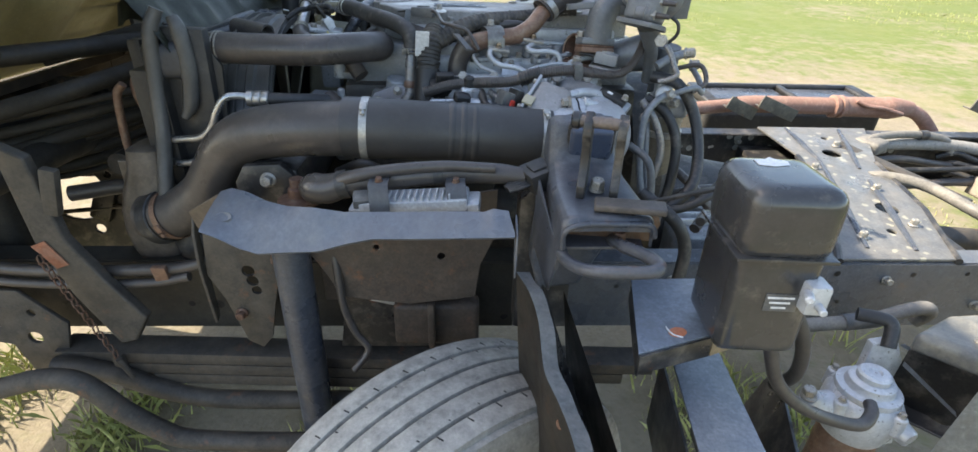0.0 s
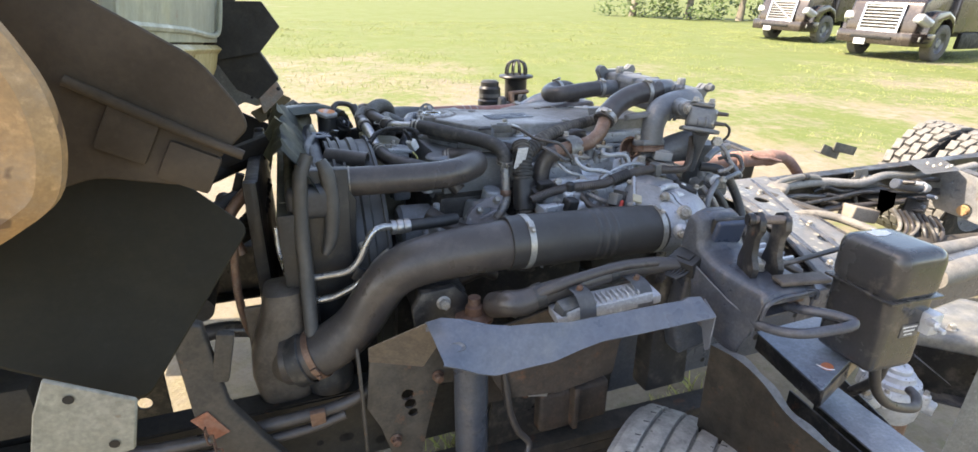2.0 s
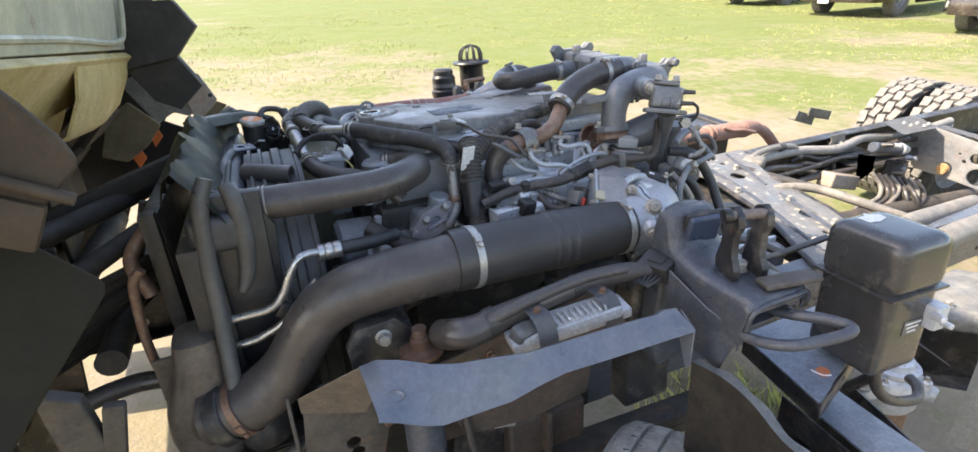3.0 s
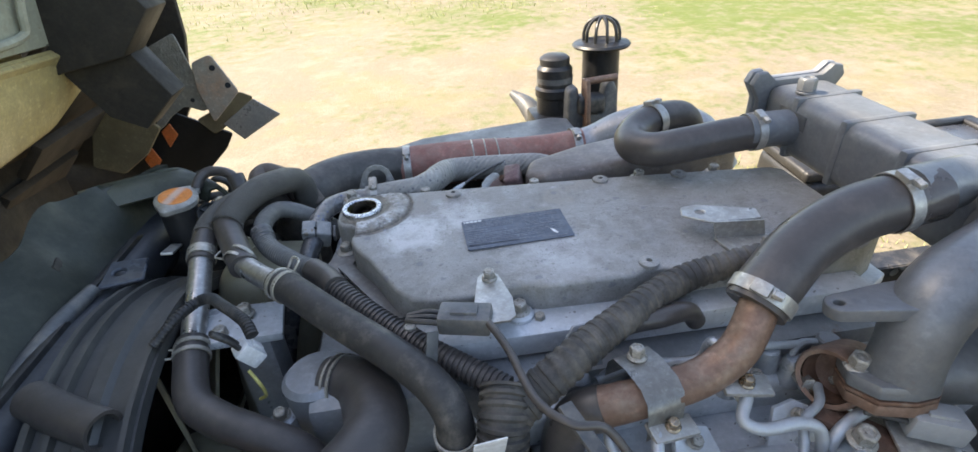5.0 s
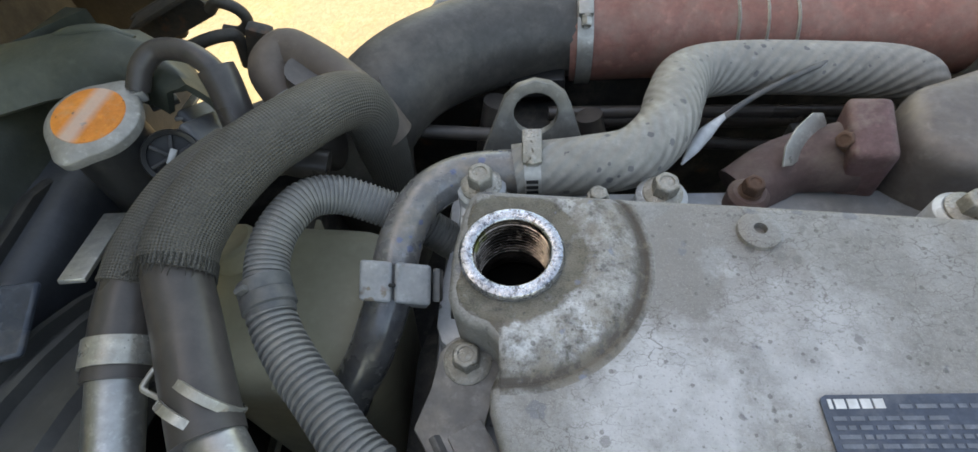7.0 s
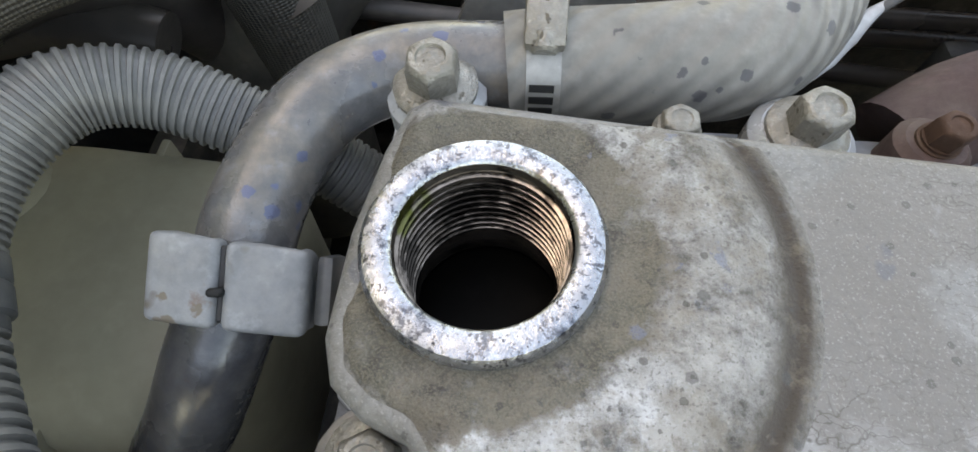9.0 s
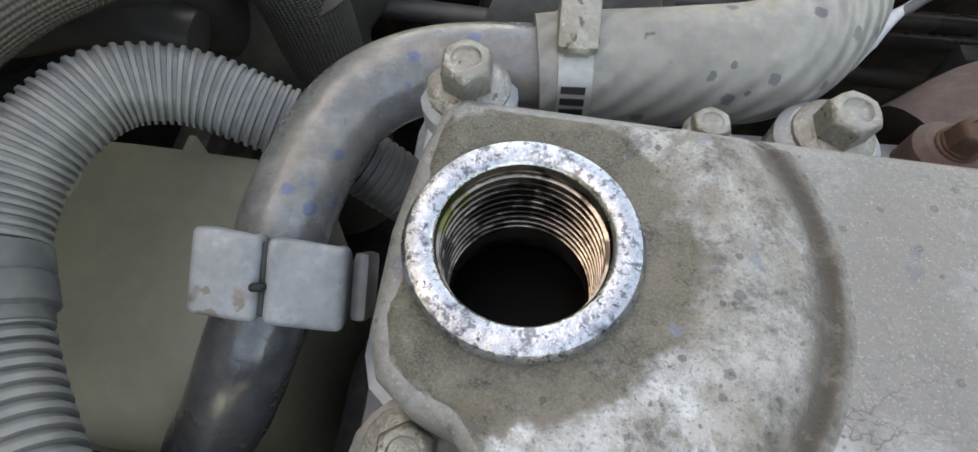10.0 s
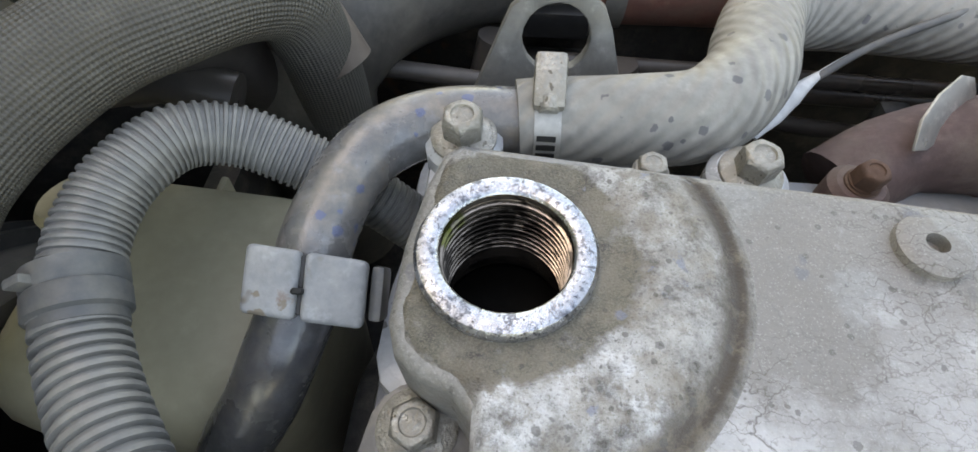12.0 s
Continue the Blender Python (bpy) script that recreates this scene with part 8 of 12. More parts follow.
def build_tank():
    """The rounded black reservoir on its tray."""
    root = thing("reservoir_tank", "satin black rounded reservoir tank with a painted patch of sun", "tank", "", (0.4, 0.64, 0.9))
    m = pose(0.421, 0.635, 0.004, 0, 0, -4)
    part("shell", box((0.118, 0.130, 0.18), m @ pose(0, 0, 1.014), 0.022, 5), TANK, root)
    part("top_half", box((0.128, 0.140, 0.105), m @ pose(0, 0, 1.1305), 0.032, 6), TANK, root)
    part("seam", box((0.133, 0.145, 0.006), m @ pose(0, 0, 1.086), 0.0028, 2), TANK, root)
    # thin white plate stands for a patch of sun on the top
    part("sun_patch", prism([(-0.02, -0.012), (0.0, -0.016), (0.022, -0.01), (0.026, 0.004), (0.01, 0.012), (0.006, 0.02), (-0.004, 0.01), (-0.02, 0.01)], 0.0012, m @ pose(-0.005, 0.032, 1.183), 0.0003, 1), WHITE, root, "white patch painted for sunlight")
    lab = part("label", box((0.045, 0.001, 0.028), m @ pose(0.012, -0.0658, 1.018), 0), PLASTIC_G, root, "grey worn label")
    for k in range(3):
        part("print_line", box((0.036 - 0.008 * k, 0.0006, 0.003), m @ pose(0.010, -0.0665, 1.026 - k * 0.008), 0), WHITE, lab)
    cock = part("drain_valve", box((0.03, 0.035, 0.045), m @ pose(0.048, -0.068, 1.034), 0.006), CAST, root, "pale cast valve")
    part("valve_cap", rod(m @ Vector((0.034, -0.078, 1.042)), m @ Vector((0.026, -0.10, 1.046)), 0.008, 0.006, 12, 0.002), CAST, cock)
    part("valve_screw", rod(m @ Vector((0.05, -0.08, 1.028)), m @ Vector((0.048, -0.102, 1.028)), 0.006, 0.005, 12, 0.001), CAST, cock)
    # tray
    root = thing("tank_tray", "blue-black steel tray carrying the tank, with orange sticker", "tray", "", (0.36, 0.66, 0.85))
    # tray top coloured blue for the skylight on it, edges left dark
    part("top", prism([(0.298, 0.785), (0.255, 0.587), (0.532, 0.682), (0.55, 0.79)], 0.005, Matrix.Translation((0, 0, 0.911)), 0.0015), mat("skylit_blue_tray", (0.17, 0.20, 0.25), (0.21, 0.235, 0.275), 0.4, 0.1, coarse=6, dust=0.3, dust_col=(0.28, 0.28, 0.28), bump=0.05), root)
    # one lip in two colours: black for its shaded half, tan for the sunlit
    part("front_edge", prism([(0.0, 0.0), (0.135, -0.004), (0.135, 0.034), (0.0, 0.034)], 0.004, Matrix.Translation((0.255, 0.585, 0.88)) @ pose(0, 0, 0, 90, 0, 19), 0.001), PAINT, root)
    part("front_edge", prism([(0.137, -0.004), (0.27, 0.004), (0.29, 0.036), (0.137, 0.034)], 0.004, Matrix.Translation((0.255, 0.585, 0.88)) @ pose(0, 0, 0, 90, 0, 19), 0.001), mat("sunlit_tan_edge", (0.27, 0.2, 0.12), (0.34, 0.25, 0.15), 0.6, dust=0.5, dust_col=(0.36, 0.28, 0.18)), root, "front edge half painted tan for sunlight")
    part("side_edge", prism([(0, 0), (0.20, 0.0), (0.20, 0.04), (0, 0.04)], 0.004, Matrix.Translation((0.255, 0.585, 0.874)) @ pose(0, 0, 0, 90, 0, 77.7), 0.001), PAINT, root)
    part("sticker", lathe([(0, 0), (0.016, 0)], Matrix.Translation((0.33, 0.635, 0.9172)) @ pose(0, 0, 0, 0, 0, 25) @ Matrix.Diagonal((1, 0.7, 1, 1)), 24), ORANGE_DEC, root, "faded orange sticker")
    part("torn_paper", tube([(0.316, 0.648, 0.9175), (0.316, 0.638, 0.9185), (0.322, 0.628, 0.9175), (0.334, 0.622, 0.9175)], 0.0012, 6, 5), WHITE, root)
    hose("return_hose", [(0.49, 0.645, 0.90), (0.494, 0.64, 0.874), (0.522, 0.64, 0.809), (0.57, 0.64, 0.758), (0.632, 0.64, 0.722), (0.71, 0.645, 0.695), (0.745, 0.665, 0.70), (0.76, 0.69, 0.70)], 0.0115, RUBBER, "blue-black return hose looping from tank to separator", "tank hoses")
    hose("feed_hose", [(0.505, 0.66, 0.945), (0.525, 0.66, 0.935), (0.548, 0.66, 0.899), (0.57, 0.665, 0.845), (0.583, 0.68, 0.782), (0.585, 0.72, 0.72)], 0.012, RUBBER, "black feed hose below the tank", "tank hoses")


build_tank()


def build_separator():
    """The cast fuel separator head with its round cap, bowl and bracket."""
    root = thing("fuel_separator", "pale dusty cast fuel separator with round cap", "fuel filter", "", (0.79, 0.74, 0.5))
    c = Vector((0.806, 0.750, -0.03))
    part("head", lathe([(0, 0.60), (0.058, 0.6), (0.066, 0.615), (0.072, 0.66), (0.07, 0.685), (0.062, 0.70), (0.05, 0.706), (0, 0.706)], Matrix.Translation(c), 32), CAST, root)
    part("cap", lathe([(0.058, 0.700), (0.060, 0.706), (0.058, 0.714), (0.045, 0.717), (0.042, 0.722), (0.042, 0.732), (0.038, 0.736), (0.030, 0.737), (0.030, 0.748), (0.026, 0.752), (0.012, 0.752), (0.010, 0.748), (0, 0.748)], Matrix.Translation(c), 32), CAST, root)
    for a in (20, 110, 200, 290):
        part("lug", rod(c + Vector((0.07 * math.cos(radians(a)), 0.07 * math.sin(radians(a)), 0.655)), c + Vector((0.07 * math.cos(radians(a)), 0.07 * math.sin(radians(a)), 0.70)), 0.014, 0.012, 14, 0.003), CAST, root)
        part("bolt", hexbolt(c + Vector((0.07 * math.cos(radians(a)), 0.07 * math.sin(radians(a)), 0.70)), (0, 0, 1), 0.011), BOLT, root)
    part("inlet_arm", tube([c + Vector((-0.06, 0.0, 0.665)), c + Vector((-0.10, -0.005, 0.675)), c + Vector((-0.125, -0.01, 0.70))], [0.03, 0.024, 0.018], 16, 5), CAST, root)
    part("inlet_nut", hexbolt(c + Vector((-0.125, -0.01, 0.70)), (-0.2, 0, 1), 0.022), BOLT, root)
    part("side_boss", rod(c + Vector((0.03, -0.04, 0.665)), c + Vector((0.045, -0.085, 0.66)), 0.024, 0.017, 16, 0.003), CAST, root)
    part("bowl", lathe([(0, 0.42), (0.05, 0.43), (0.056, 0.46), (0.056, 0.6), (0, 0.6)], Matrix.Translation(c), 26), RUST_PIPE, root)
    part("bracket", prism([(0.0, 0.0), (0.05, 0.01), (0.12, -0.12), (0.16, -0.3), (0.08, -0.3), (0.0, -0.14)], 0.02, Matrix.Translation(c + Vector((0.03, 0.08, 0.77))) @ pose(0, 0, 0, 90), 0.005), CAST, root)
    part("fitting", rod(c + Vector((0.03, -0.05, 0.65)), c + Vector((0.04, -0.085, 0.65)), 0.012, 0.009, 12, 0.002), CAST, root)
    hose("separator_hose", [(0.86, 0.80, 0.74), (0.87, 0.83, 0.78), (0.82, 0.86, 0.78)], 0.014, RUBBER_D, "short black hose on the separator", "tank hoses")
    hose("looped_pipe", [(0.70, 0.94, 0.685), (0.79, 0.93, 0.695), (0.88, 0.93, 0.703), (0.93, 0.93, 0.71), (1.0, 0.93, 0.735), (1.04, 0.93, 0.742), (1.06, 0.935, 0.725), (1.05, 0.95, 0.69)], 0.016, DUSTY_PIPE, "grey pipe with sleeve bent in front of the rail", "tank hoses", [("sleeve", rod((0.86, 0.93, 0.701), (0.94, 0.93, 0.712), 0.0195, None, 18, 0.002), PLASTIC_G)])
    root = thing("step_support", "worn black pressed step bracket outside the rail", "bracket", "", (1.05, 0.85, 0.5))
    part("tread", prism([(0.90, 0.80), (1.02, 0.86), (1.25, 0.88), (1.32, 0.76), (1.04, 0.665)], 0.055, Matrix.Translation((0, 0, 0.725)), 0.02, 4), mat("chalky_black_tread", (0.17, 0.165, 0.15), (0.11, 0.11, 0.105), 0.4, 0.05, coarse=9, dust=0.5, dust_col=(0.32, 0.29, 0.22), bump=0.15), root)
    part("front_skirt", quad_mesh([(0.90, 0.795, 0.74), (1.04, 0.662, 0.74), (1.04, 0.665, 0.60), (0.90, 0.80, 0.60)], 0.006), PAINT, root)
    part("side", prism([(0.84, 0.80), (0.92, 0.9), (1.25, 0.66), (1.1, 0.52)], 0.006, Matrix.Translation((0, 0, 0.60)), 0.002, 1, [(0.98, 0.74, 0.02)]), PAINT, root)
    bare = mat("bare_worn_steel", (0.3, 0.3, 0.29), (0.2, 0.2, 0.2), 0.5, 0.4, dust=0.4)
    part("strut", quad_mesh([(0.847, 0.745, 0.743), (0.86, 0.757, 0.743), (0.965, 0.71, 0.655), (0.955, 0.695, 0.655)], 0.008), bare, root)
    part("strut", quad_mesh([(0.905, 0.822, 0.728), (0.92, 0.826, 0.728), (0.955, 0.80, 0.708), (0.943, 0.79, 0.708)], 0.008), bare, root)
    part("outer_plate", quad_mesh([(0.86, 0.62, 0.80), (0.96, 0.60, 0.80), (0.90, 0.54, 0.52), (0.80, 0.60, 0.56)], 0.006), mat("pale_worn_plate", (0.33, 0.33, 0.31), (0.26, 0.26, 0.25), 0.5, 0.2, coarse=9, dust=0.4, rust=0.15), root, "pale worn steel plate")
    for p in ((1.2, 0.78, 0.78), (1.01, 0.765, 0.78)):
        part("bolt", hexbolt(p, (0, 0, 1), 0.018), BOLT, root)


build_separator()

# ---- hoses, harness and fittings on the engine's near side ----
hose("upper_radiator_hose", [(-0.585, 1.208, 1.229), (-0.517, 1.200, 1.232), (-0.437, 1.191, 1.232), (-0.347, 1.183, 1.233), (-0.289, 1.191, 1.235), (-0.238, 1.228, 1.234), (-0.207, 1.28, 1.228), (-0.214, 1.335, 1.222), (-0.235, 1.362, 1.217), (-0.262, 1.372, 1.212)], 0.0325, RUBBER, "thick dusty black upper radiator hose", "", [("spring_clip", spring_clip((-0.532, 1.2018, 1.2315), (1, -0.1, 0), 0.0330, (-0.2, -0.5, -1)), BOLT), ("spring_clip", spring_clip((-0.248, 1.367, 1.2145), (-0.9, 0.4, -0.2), 0.0330, (0, 0, -1)), BOLT)], seg=26)


def build_ecu():
    root = thing("control_unit", "finned grey control unit strapped behind the heat shield", "control unit", "", (-0.08, 0.83, 1.0))
    m = pose(-0.088, 0.825, 1.046, 4, -5.5, -5)
    pale = mat("pale_oxidised_aluminium", (0.46, 0.475, 0.49), (0.38, 0.39, 0.41), 0.5, 0.1, coarse=20, dust=0.3, bump=0.15)
    part("case", box((0.185, 0.052, 0.028), m, 0.0035), pale, root, "pale oxidised finned case")
    for x in (-0.1, 0.1):
        part("end_lug", box((0.024, 0.05, 0.02), m @ pose(x, 0, -0.005), 0.004), pale, root)
    for k in range(11):
        part("fin", box((0.0032, 0.03, 0.011), m @ pose(-0.052 + k * 0.0115, -0.006, 0.017), 0.0008, 1), pale, root)
    STRAP = mat("dusty_grey_strap_steel", (0.15, 0.158, 0.172), (0.19, 0.193, 0.20), 0.45, 0.15, dust=0.35, dust_col=(0.25, 0.235, 0.21), bump=0.1, mottle=0.5)
    for x in (-0.148, -0.018):
        pts = [(x - 0.018, 0.85, 1.082), (x - 0.018, 0.82, 1.083), (x - 0.016, 0.806, 1.075), (x - 0.014, 0.797, 1.058), (x - 0.013, 0.792, 1.03)]
        b = bmesh.new()
        A = [b.verts.new(p) for p in spline(pts, 4)]
        C = [b.verts.new((p.x + 0.034, p.y - 0.003, p.z + 0.002)) for p in spline(pts, 4)]
        for k in range(len(A) - 1):
            b.faces.new((A[k], A[k + 1], C[k + 1], C[k]))
        bmesh.ops.solidify(b, geom=b.faces[:], thickness=0.003)
        st = part("strap", b, STRAP, root, "grey steel strap")
        part("bolt", hexbolt((x, 0.826, 1.0835), (0, -0.2, 1), 0.010), RUSTY, st)
    part("plug", box((0.05, 0.03, 0.045), pose(-0.17, 0.83, 1.04, 20, 0, 10), 0.006), PLASTIC_G, root)


build_ecu()
hose("harness", [(-0.285, 0.93, 1.02), (-0.275, 0.885, 1.045), (-0.245, 0.872, 1.05), (-0.20, 0.866, 1.065), (-0.1, 0.868, 1.077), (-0.02, 0.872, 1.083), (0.06, 0.865, 1.085), (0.105, 0.85, 1.085)], [0.027, 0.027, 0.027, 0.022, 0.02, 0.02, 0.018, 0.014], RUBBER, "thick taped wiring harness along the intake duct", "wiring", [("tape_band", band((-0.215, 0.867, 1.061), (1, -0.1, 0.25), 0.0245, 0.02, 0.001), RUBBER_D), ("tape_band", band((-0.05, 0.871, 1.081), (1, 0.05, 0.07), 0.0203, 0.018, 0.001), RUBBER_D), ("branch", tube([(-0.262, 0.88, 1.045), (-0.23, 0.862, 1.065), (-0.19, 0.852, 1.083), (-0.13, 0.853, 1.094), (-0.04, 0.857, 1.101), (0.05, 0.852, 1.10)], [0.012, 0.013, 0.012, 0.011, 0.010, 0.009], 12, 6), RUBBER)])


def build_plug(name, at, rot, size, label, wires=4, m=PLASTIC):
    root = thing(name, label, "connector", "connectors", at)
    mm = Matrix.Translation(at) @ pose(0, 0, 0, *rot)
    part("housing", box(size, mm, 0.004, 2), m, root)
    part("latch", box((size[0] * 0.5, size[1] * 0.5, 0.006), mm @ pose(0, 0, size[2] * 0.5), 0.001), m, root)
    for k in range(wires):
        y = (k - (wires - 1) / 2) * size[1] / max(wires, 1) * 0.8
        part("wire", tube([mm @ Vector((-size[0] * 0.5, y, 0)), mm @ Vector((-size[0] * 0.5 - 0.015, y, 0.001)), mm @ Vector((-size[0] * 0.5 - 0.035, y * 0.5, -0.002))], 0.003, 8, 4), RUBBER_D, root)
    return root


build_plug("connector", (0.125, 0.85, 1.088), (0, -15, 20), (0.05, 0.06, 0.035), "black multi-pin connector on the harness", 6)


RUBBER_G = mat("grey_black_moulding", (0.05, 0.05, 0.05), (0.065, 0.064, 0.06), 0.5, dust=0.45, dust_col=(0.12, 0.115, 0.105), bump=0.05, mottle=0.3)


def stain_band(m, c, across, half, colour):
    """A worn stripe through the point c, half its width either side, measured along across."""
    n, l = m.node_tree.nodes, m.node_tree.links
    p = n["Principled BSDF"]
    col = p.inputs["Base Color"].links[0].from_socket
    geo, d, dot, k, r, mx = n.new("ShaderNodeNewGeometry"), n.new("ShaderNodeVectorMath"), n.new("ShaderNodeVectorMath"), n.new("ShaderNodeMath"), n.new("ShaderNodeMapRange"), n.new("ShaderNodeMix")
    d.operation, dot.operation, k.operation = "SUBTRACT", "DOT_PRODUCT", "ABSOLUTE"
    d.inputs[1].default_value, dot.inputs[1].default_value = c, across
    l.new(geo.outputs["Position"], d.inputs[0]), l.new(d.outputs[0], dot.inputs[0]), l.new(dot.outputs["Value"], k.inputs[0]), l.new(k.outputs[0], r.inputs[0])
    r.inputs[1].default_value, r.inputs[2].default_value, r.inputs[3].default_value, r.inputs[4].default_value = half * 0.5, half * 1.5, 0.65, 0.0
    mx.data_type = "RGBA"
    mx.inputs[7].default_value = (*colour, 1)
    l.new(r.outputs[0], mx.inputs[0]), l.new(col, mx.inputs[6]), l.new(mx.outputs[2], p.inputs["Base Color"])
    return m


def build_shroud():
    """Radiator, fan shroud and seals at the front of the engine."""
    root = thing("radiator", "dusty black radiator with fan shroud and rubber seal", "radiator", "", (-0.6, 1.5, 0.62))
    part("core", box((0.06, 0.78, 0.54), pose(-0.655, 1.5, 0.93), 0.006), PLASTIC, root)
    part("top_tank", box((0.10, 0.78, 0.075), pose(-0.615, 1.51, 1.215), 0.025, 4), mat("blue_black_tank", (0.03, 0.034, 0.042), (0.045, 0.048, 0.054), 0.45, dust=0.3, dust_col=(0.10, 0.10, 0.095), mottle=0.6), root)
    part("tank_bracket", prism([(-0.03, -0.025), (0.025, -0.03), (0.035, 0.02), (-0.01, 0.03)], 0.006, Matrix.Translation((-0.565, 1.594, 1.258)) @ pose(0, 0, 0, 6, 4, 25), 0.002, 1, [(-0.002, 0.0, 0.008)]), PAINT_B, root)
    part("slotted_strip", box((0.016, 0.08, 0.004), pose(-0.525, 1.66, 1.252, -20, 12, 12), 0.001), GALV, root)
    part("wire_sleeve", tube([(-0.585, 1.56, 1.262), (-0.60, 1.50, 1.255), (-0.605, 1.42, 1.245), (-0.60, 1.34, 1.225)], [0.009, 0.012, 0.013, 0.010], 12, 6), PLASTIC_G, root)
    part("side_frame", box((0.11, 0.03, 0.60), pose(-0.60, 1.155, 0.98, 0, 2), 0.006), PLASTIC, root)
    part("frame_gusset", prism([(-0.64, 0.72), (-0.5, 0.72), (-0.5, 0.95), (-0.53, 1.08), (-0.52, 1.2), (-0.56, 1.27), (-0.64, 1.29)], 0.012, Matrix.Translation((0, 1.175, 0)) @ pose(0, 0, 0, 90), 0.004), PLASTIC, root)
    ring = lathe([(0.285, 0.0), (0.30, 0.0), (0.30, 0.055), (0.306, 0.06), (0.306, 0.075), (0.30, 0.08), (0.30, 0.115), (0.285, 0.115)], Matrix.Translation((-0.56, 1.46, 0.965)) @ pose(0, 0, 0, 0, 90), 64)
    part("fan_ring", ring, RUBBER_G, root)
    for x in (-0.548, -0.525, -0.452):
        part("ring_rib", lathe([(0.30, -0.004), (0.309, -0.003), (0.309, 0.003), (0.30, 0.004)], Matrix.Translation((x, 1.46, 0.965)) @ pose(0, 0, 0, 0, 90), 64), RUBBER_G, root)
    sh = prism([(1.17, 0.68), (1.82, 0.68), (1.82, 1.22), (1.7, 1.26), (1.25, 1.26), (1.17, 1.22)], 0.012, Matrix.Translation((-0.60, 0, 0)) @ pose(0, 0, 0, 90, 0, 90), 0.004)
    part("shroud_face", sh, PLASTIC, root)
    for p in ((-0.565, 1.166, 1.24), (-0.515, 1.166, 1.09), (-0.535, 1.166, 1.045)):
        part("bolt", hexbolt(p, (0, -1, 0), 0.014), BOLT, root)
    fan = part("fan_hub", rod((-0.53, 1.46, 0.965), (-0.44, 1.46, 0.965), 0.075, 0.065, 28, 0.008), TANPLASTIC, root, "cream plastic fan hub")
    for k in range(8):
        mm = Matrix.Translation((-0.5, 1.46, 0.965)) @ Matrix.Rotation(2 * math.pi * k / 8, 4, "X")
        part("fan_blade", prism([(-0.03, 0.06), (0.03, 0.06), (0.065, 0.27), (-0.055, 0.27)], 0.006, mm @ pose(0, 0, 0, 90, 0, 90) @ pose(0, 0, 0, 0, 35), 0.001, 1), TANPLASTIC, fan)
    # ragged rubber seal on top
    b = bmesh.new()
    rnd = random.Random(6)
    rows, n = [], 56
    for k in range(n + 1):
        y = 1.115 + k * 0.0131
        end = max(0.0, (y - 1.74) / 0.11)                      # the far end curls towards the filler cap
        w = 0.007 * math.sin(k * 0.42) + 0.004 * math.sin(k * 0.93 + 1) + rnd.uniform(-0.0008, 0.0008)
        tooth = 0.009 * math.sin(k * 0.34) + 0.004 * math.sin(k * 0.8) + rnd.uniform(-0.001, 0.001)
        top = 1.334 + tooth - 0.02 * end
        dx = 0.075 * end * end
        rows.append([(-0.596 + dx * 0.3, y, 1.235), (-0.612 + w * 0.5 + dx * 0.6, y, 1.262), (-0.632 + w + dx * 0.8, y, 1.295), (-0.648 + w * 0.6 + dx, y, 1.316), (-0.662 + w + dx, y, top), (-0.676 + w * 0.5 + dx, y + 0.004, top - 0.012), (-0.690 + w + dx * 0.5, y + 0.006, top - 0.05 - w)])
    V = [[b.verts.new(p) for p in r] for r in rows]
    for P, Q in zip(V, V[1:]):
        for k in range(6):
            b.faces.new((P[k], Q[k], Q[k + 1], P[k + 1]))
    bmesh.ops.solidify(b, geom=b.faces[:], thickness=0.005)
    green = mat("dusty_green_black_rubber", (0.052, 0.060, 0.046), (0.034, 0.040, 0.031), 0.5, coarse=8, dust=0.45, dust_col=(0.12, 0.125, 0.092), mottle=0.6)
    seal = part("top_seal", b, green, root, "wavy green-black rubber seal", angle=70)
    pts = [(-0.612, 1.135, 1.315), (-0.630, 1.125, 1.27), (-0.640, 1.115, 1.17), (-0.643, 1.095, 1.06), (-0.646, 1.06, 0.96), (-0.65, 1.04, 0.90)]
    b = tube(pts, [0.013, 0.015, 0.015, 0.015, 0.0145, 0.013], 14, 6)
    part("inner_seal", tube([(-0.588, 1.14, 1.30), (-0.578, 1.135, 1.27), (-0.575, 1.132, 1.20), (-0.585, 1.128, 1.13), (-0.60, 1.12, 1.10)], [0.012, 0.016, 0.016, 0.015, 0.008], 14, 6), RUBBER_G, root)
    part("side_seal", b, RUBBER_G, root, "hanging rubber edge seal")
    b = bmesh.new()
    outer = [(-0.70, 1.80), (-0.665, 1.825), (-0.632, 1.838), (-0.581, 1.850), (-0.537, 1.843), (-0.507, 1.823), (-0.474, 1.790), (-0.462, 1.772)]
    inner = [(-0.665, 1.72), (-0.645, 1.735), (-0.62, 1.748), (-0.585, 1.765), (-0.556, 1.774), (-0.533, 1.777), (-0.51, 1.778), (-0.497, 1.772)]
    rows = []
    for k, zz in ((0.0, 1.283), (0.12, 1.298), (0.4, 1.312), (0.75, 1.310), (1.0, 1.292)):
        rows.append([b.verts.new((ox * (1 - k) + ix * k, oy * (1 - k) + iy * k, zz - 0.02 * max(0.0, (ox + 0.53) / 0.07))) for (ox, oy), (ix, iy) in zip(outer, inner)])
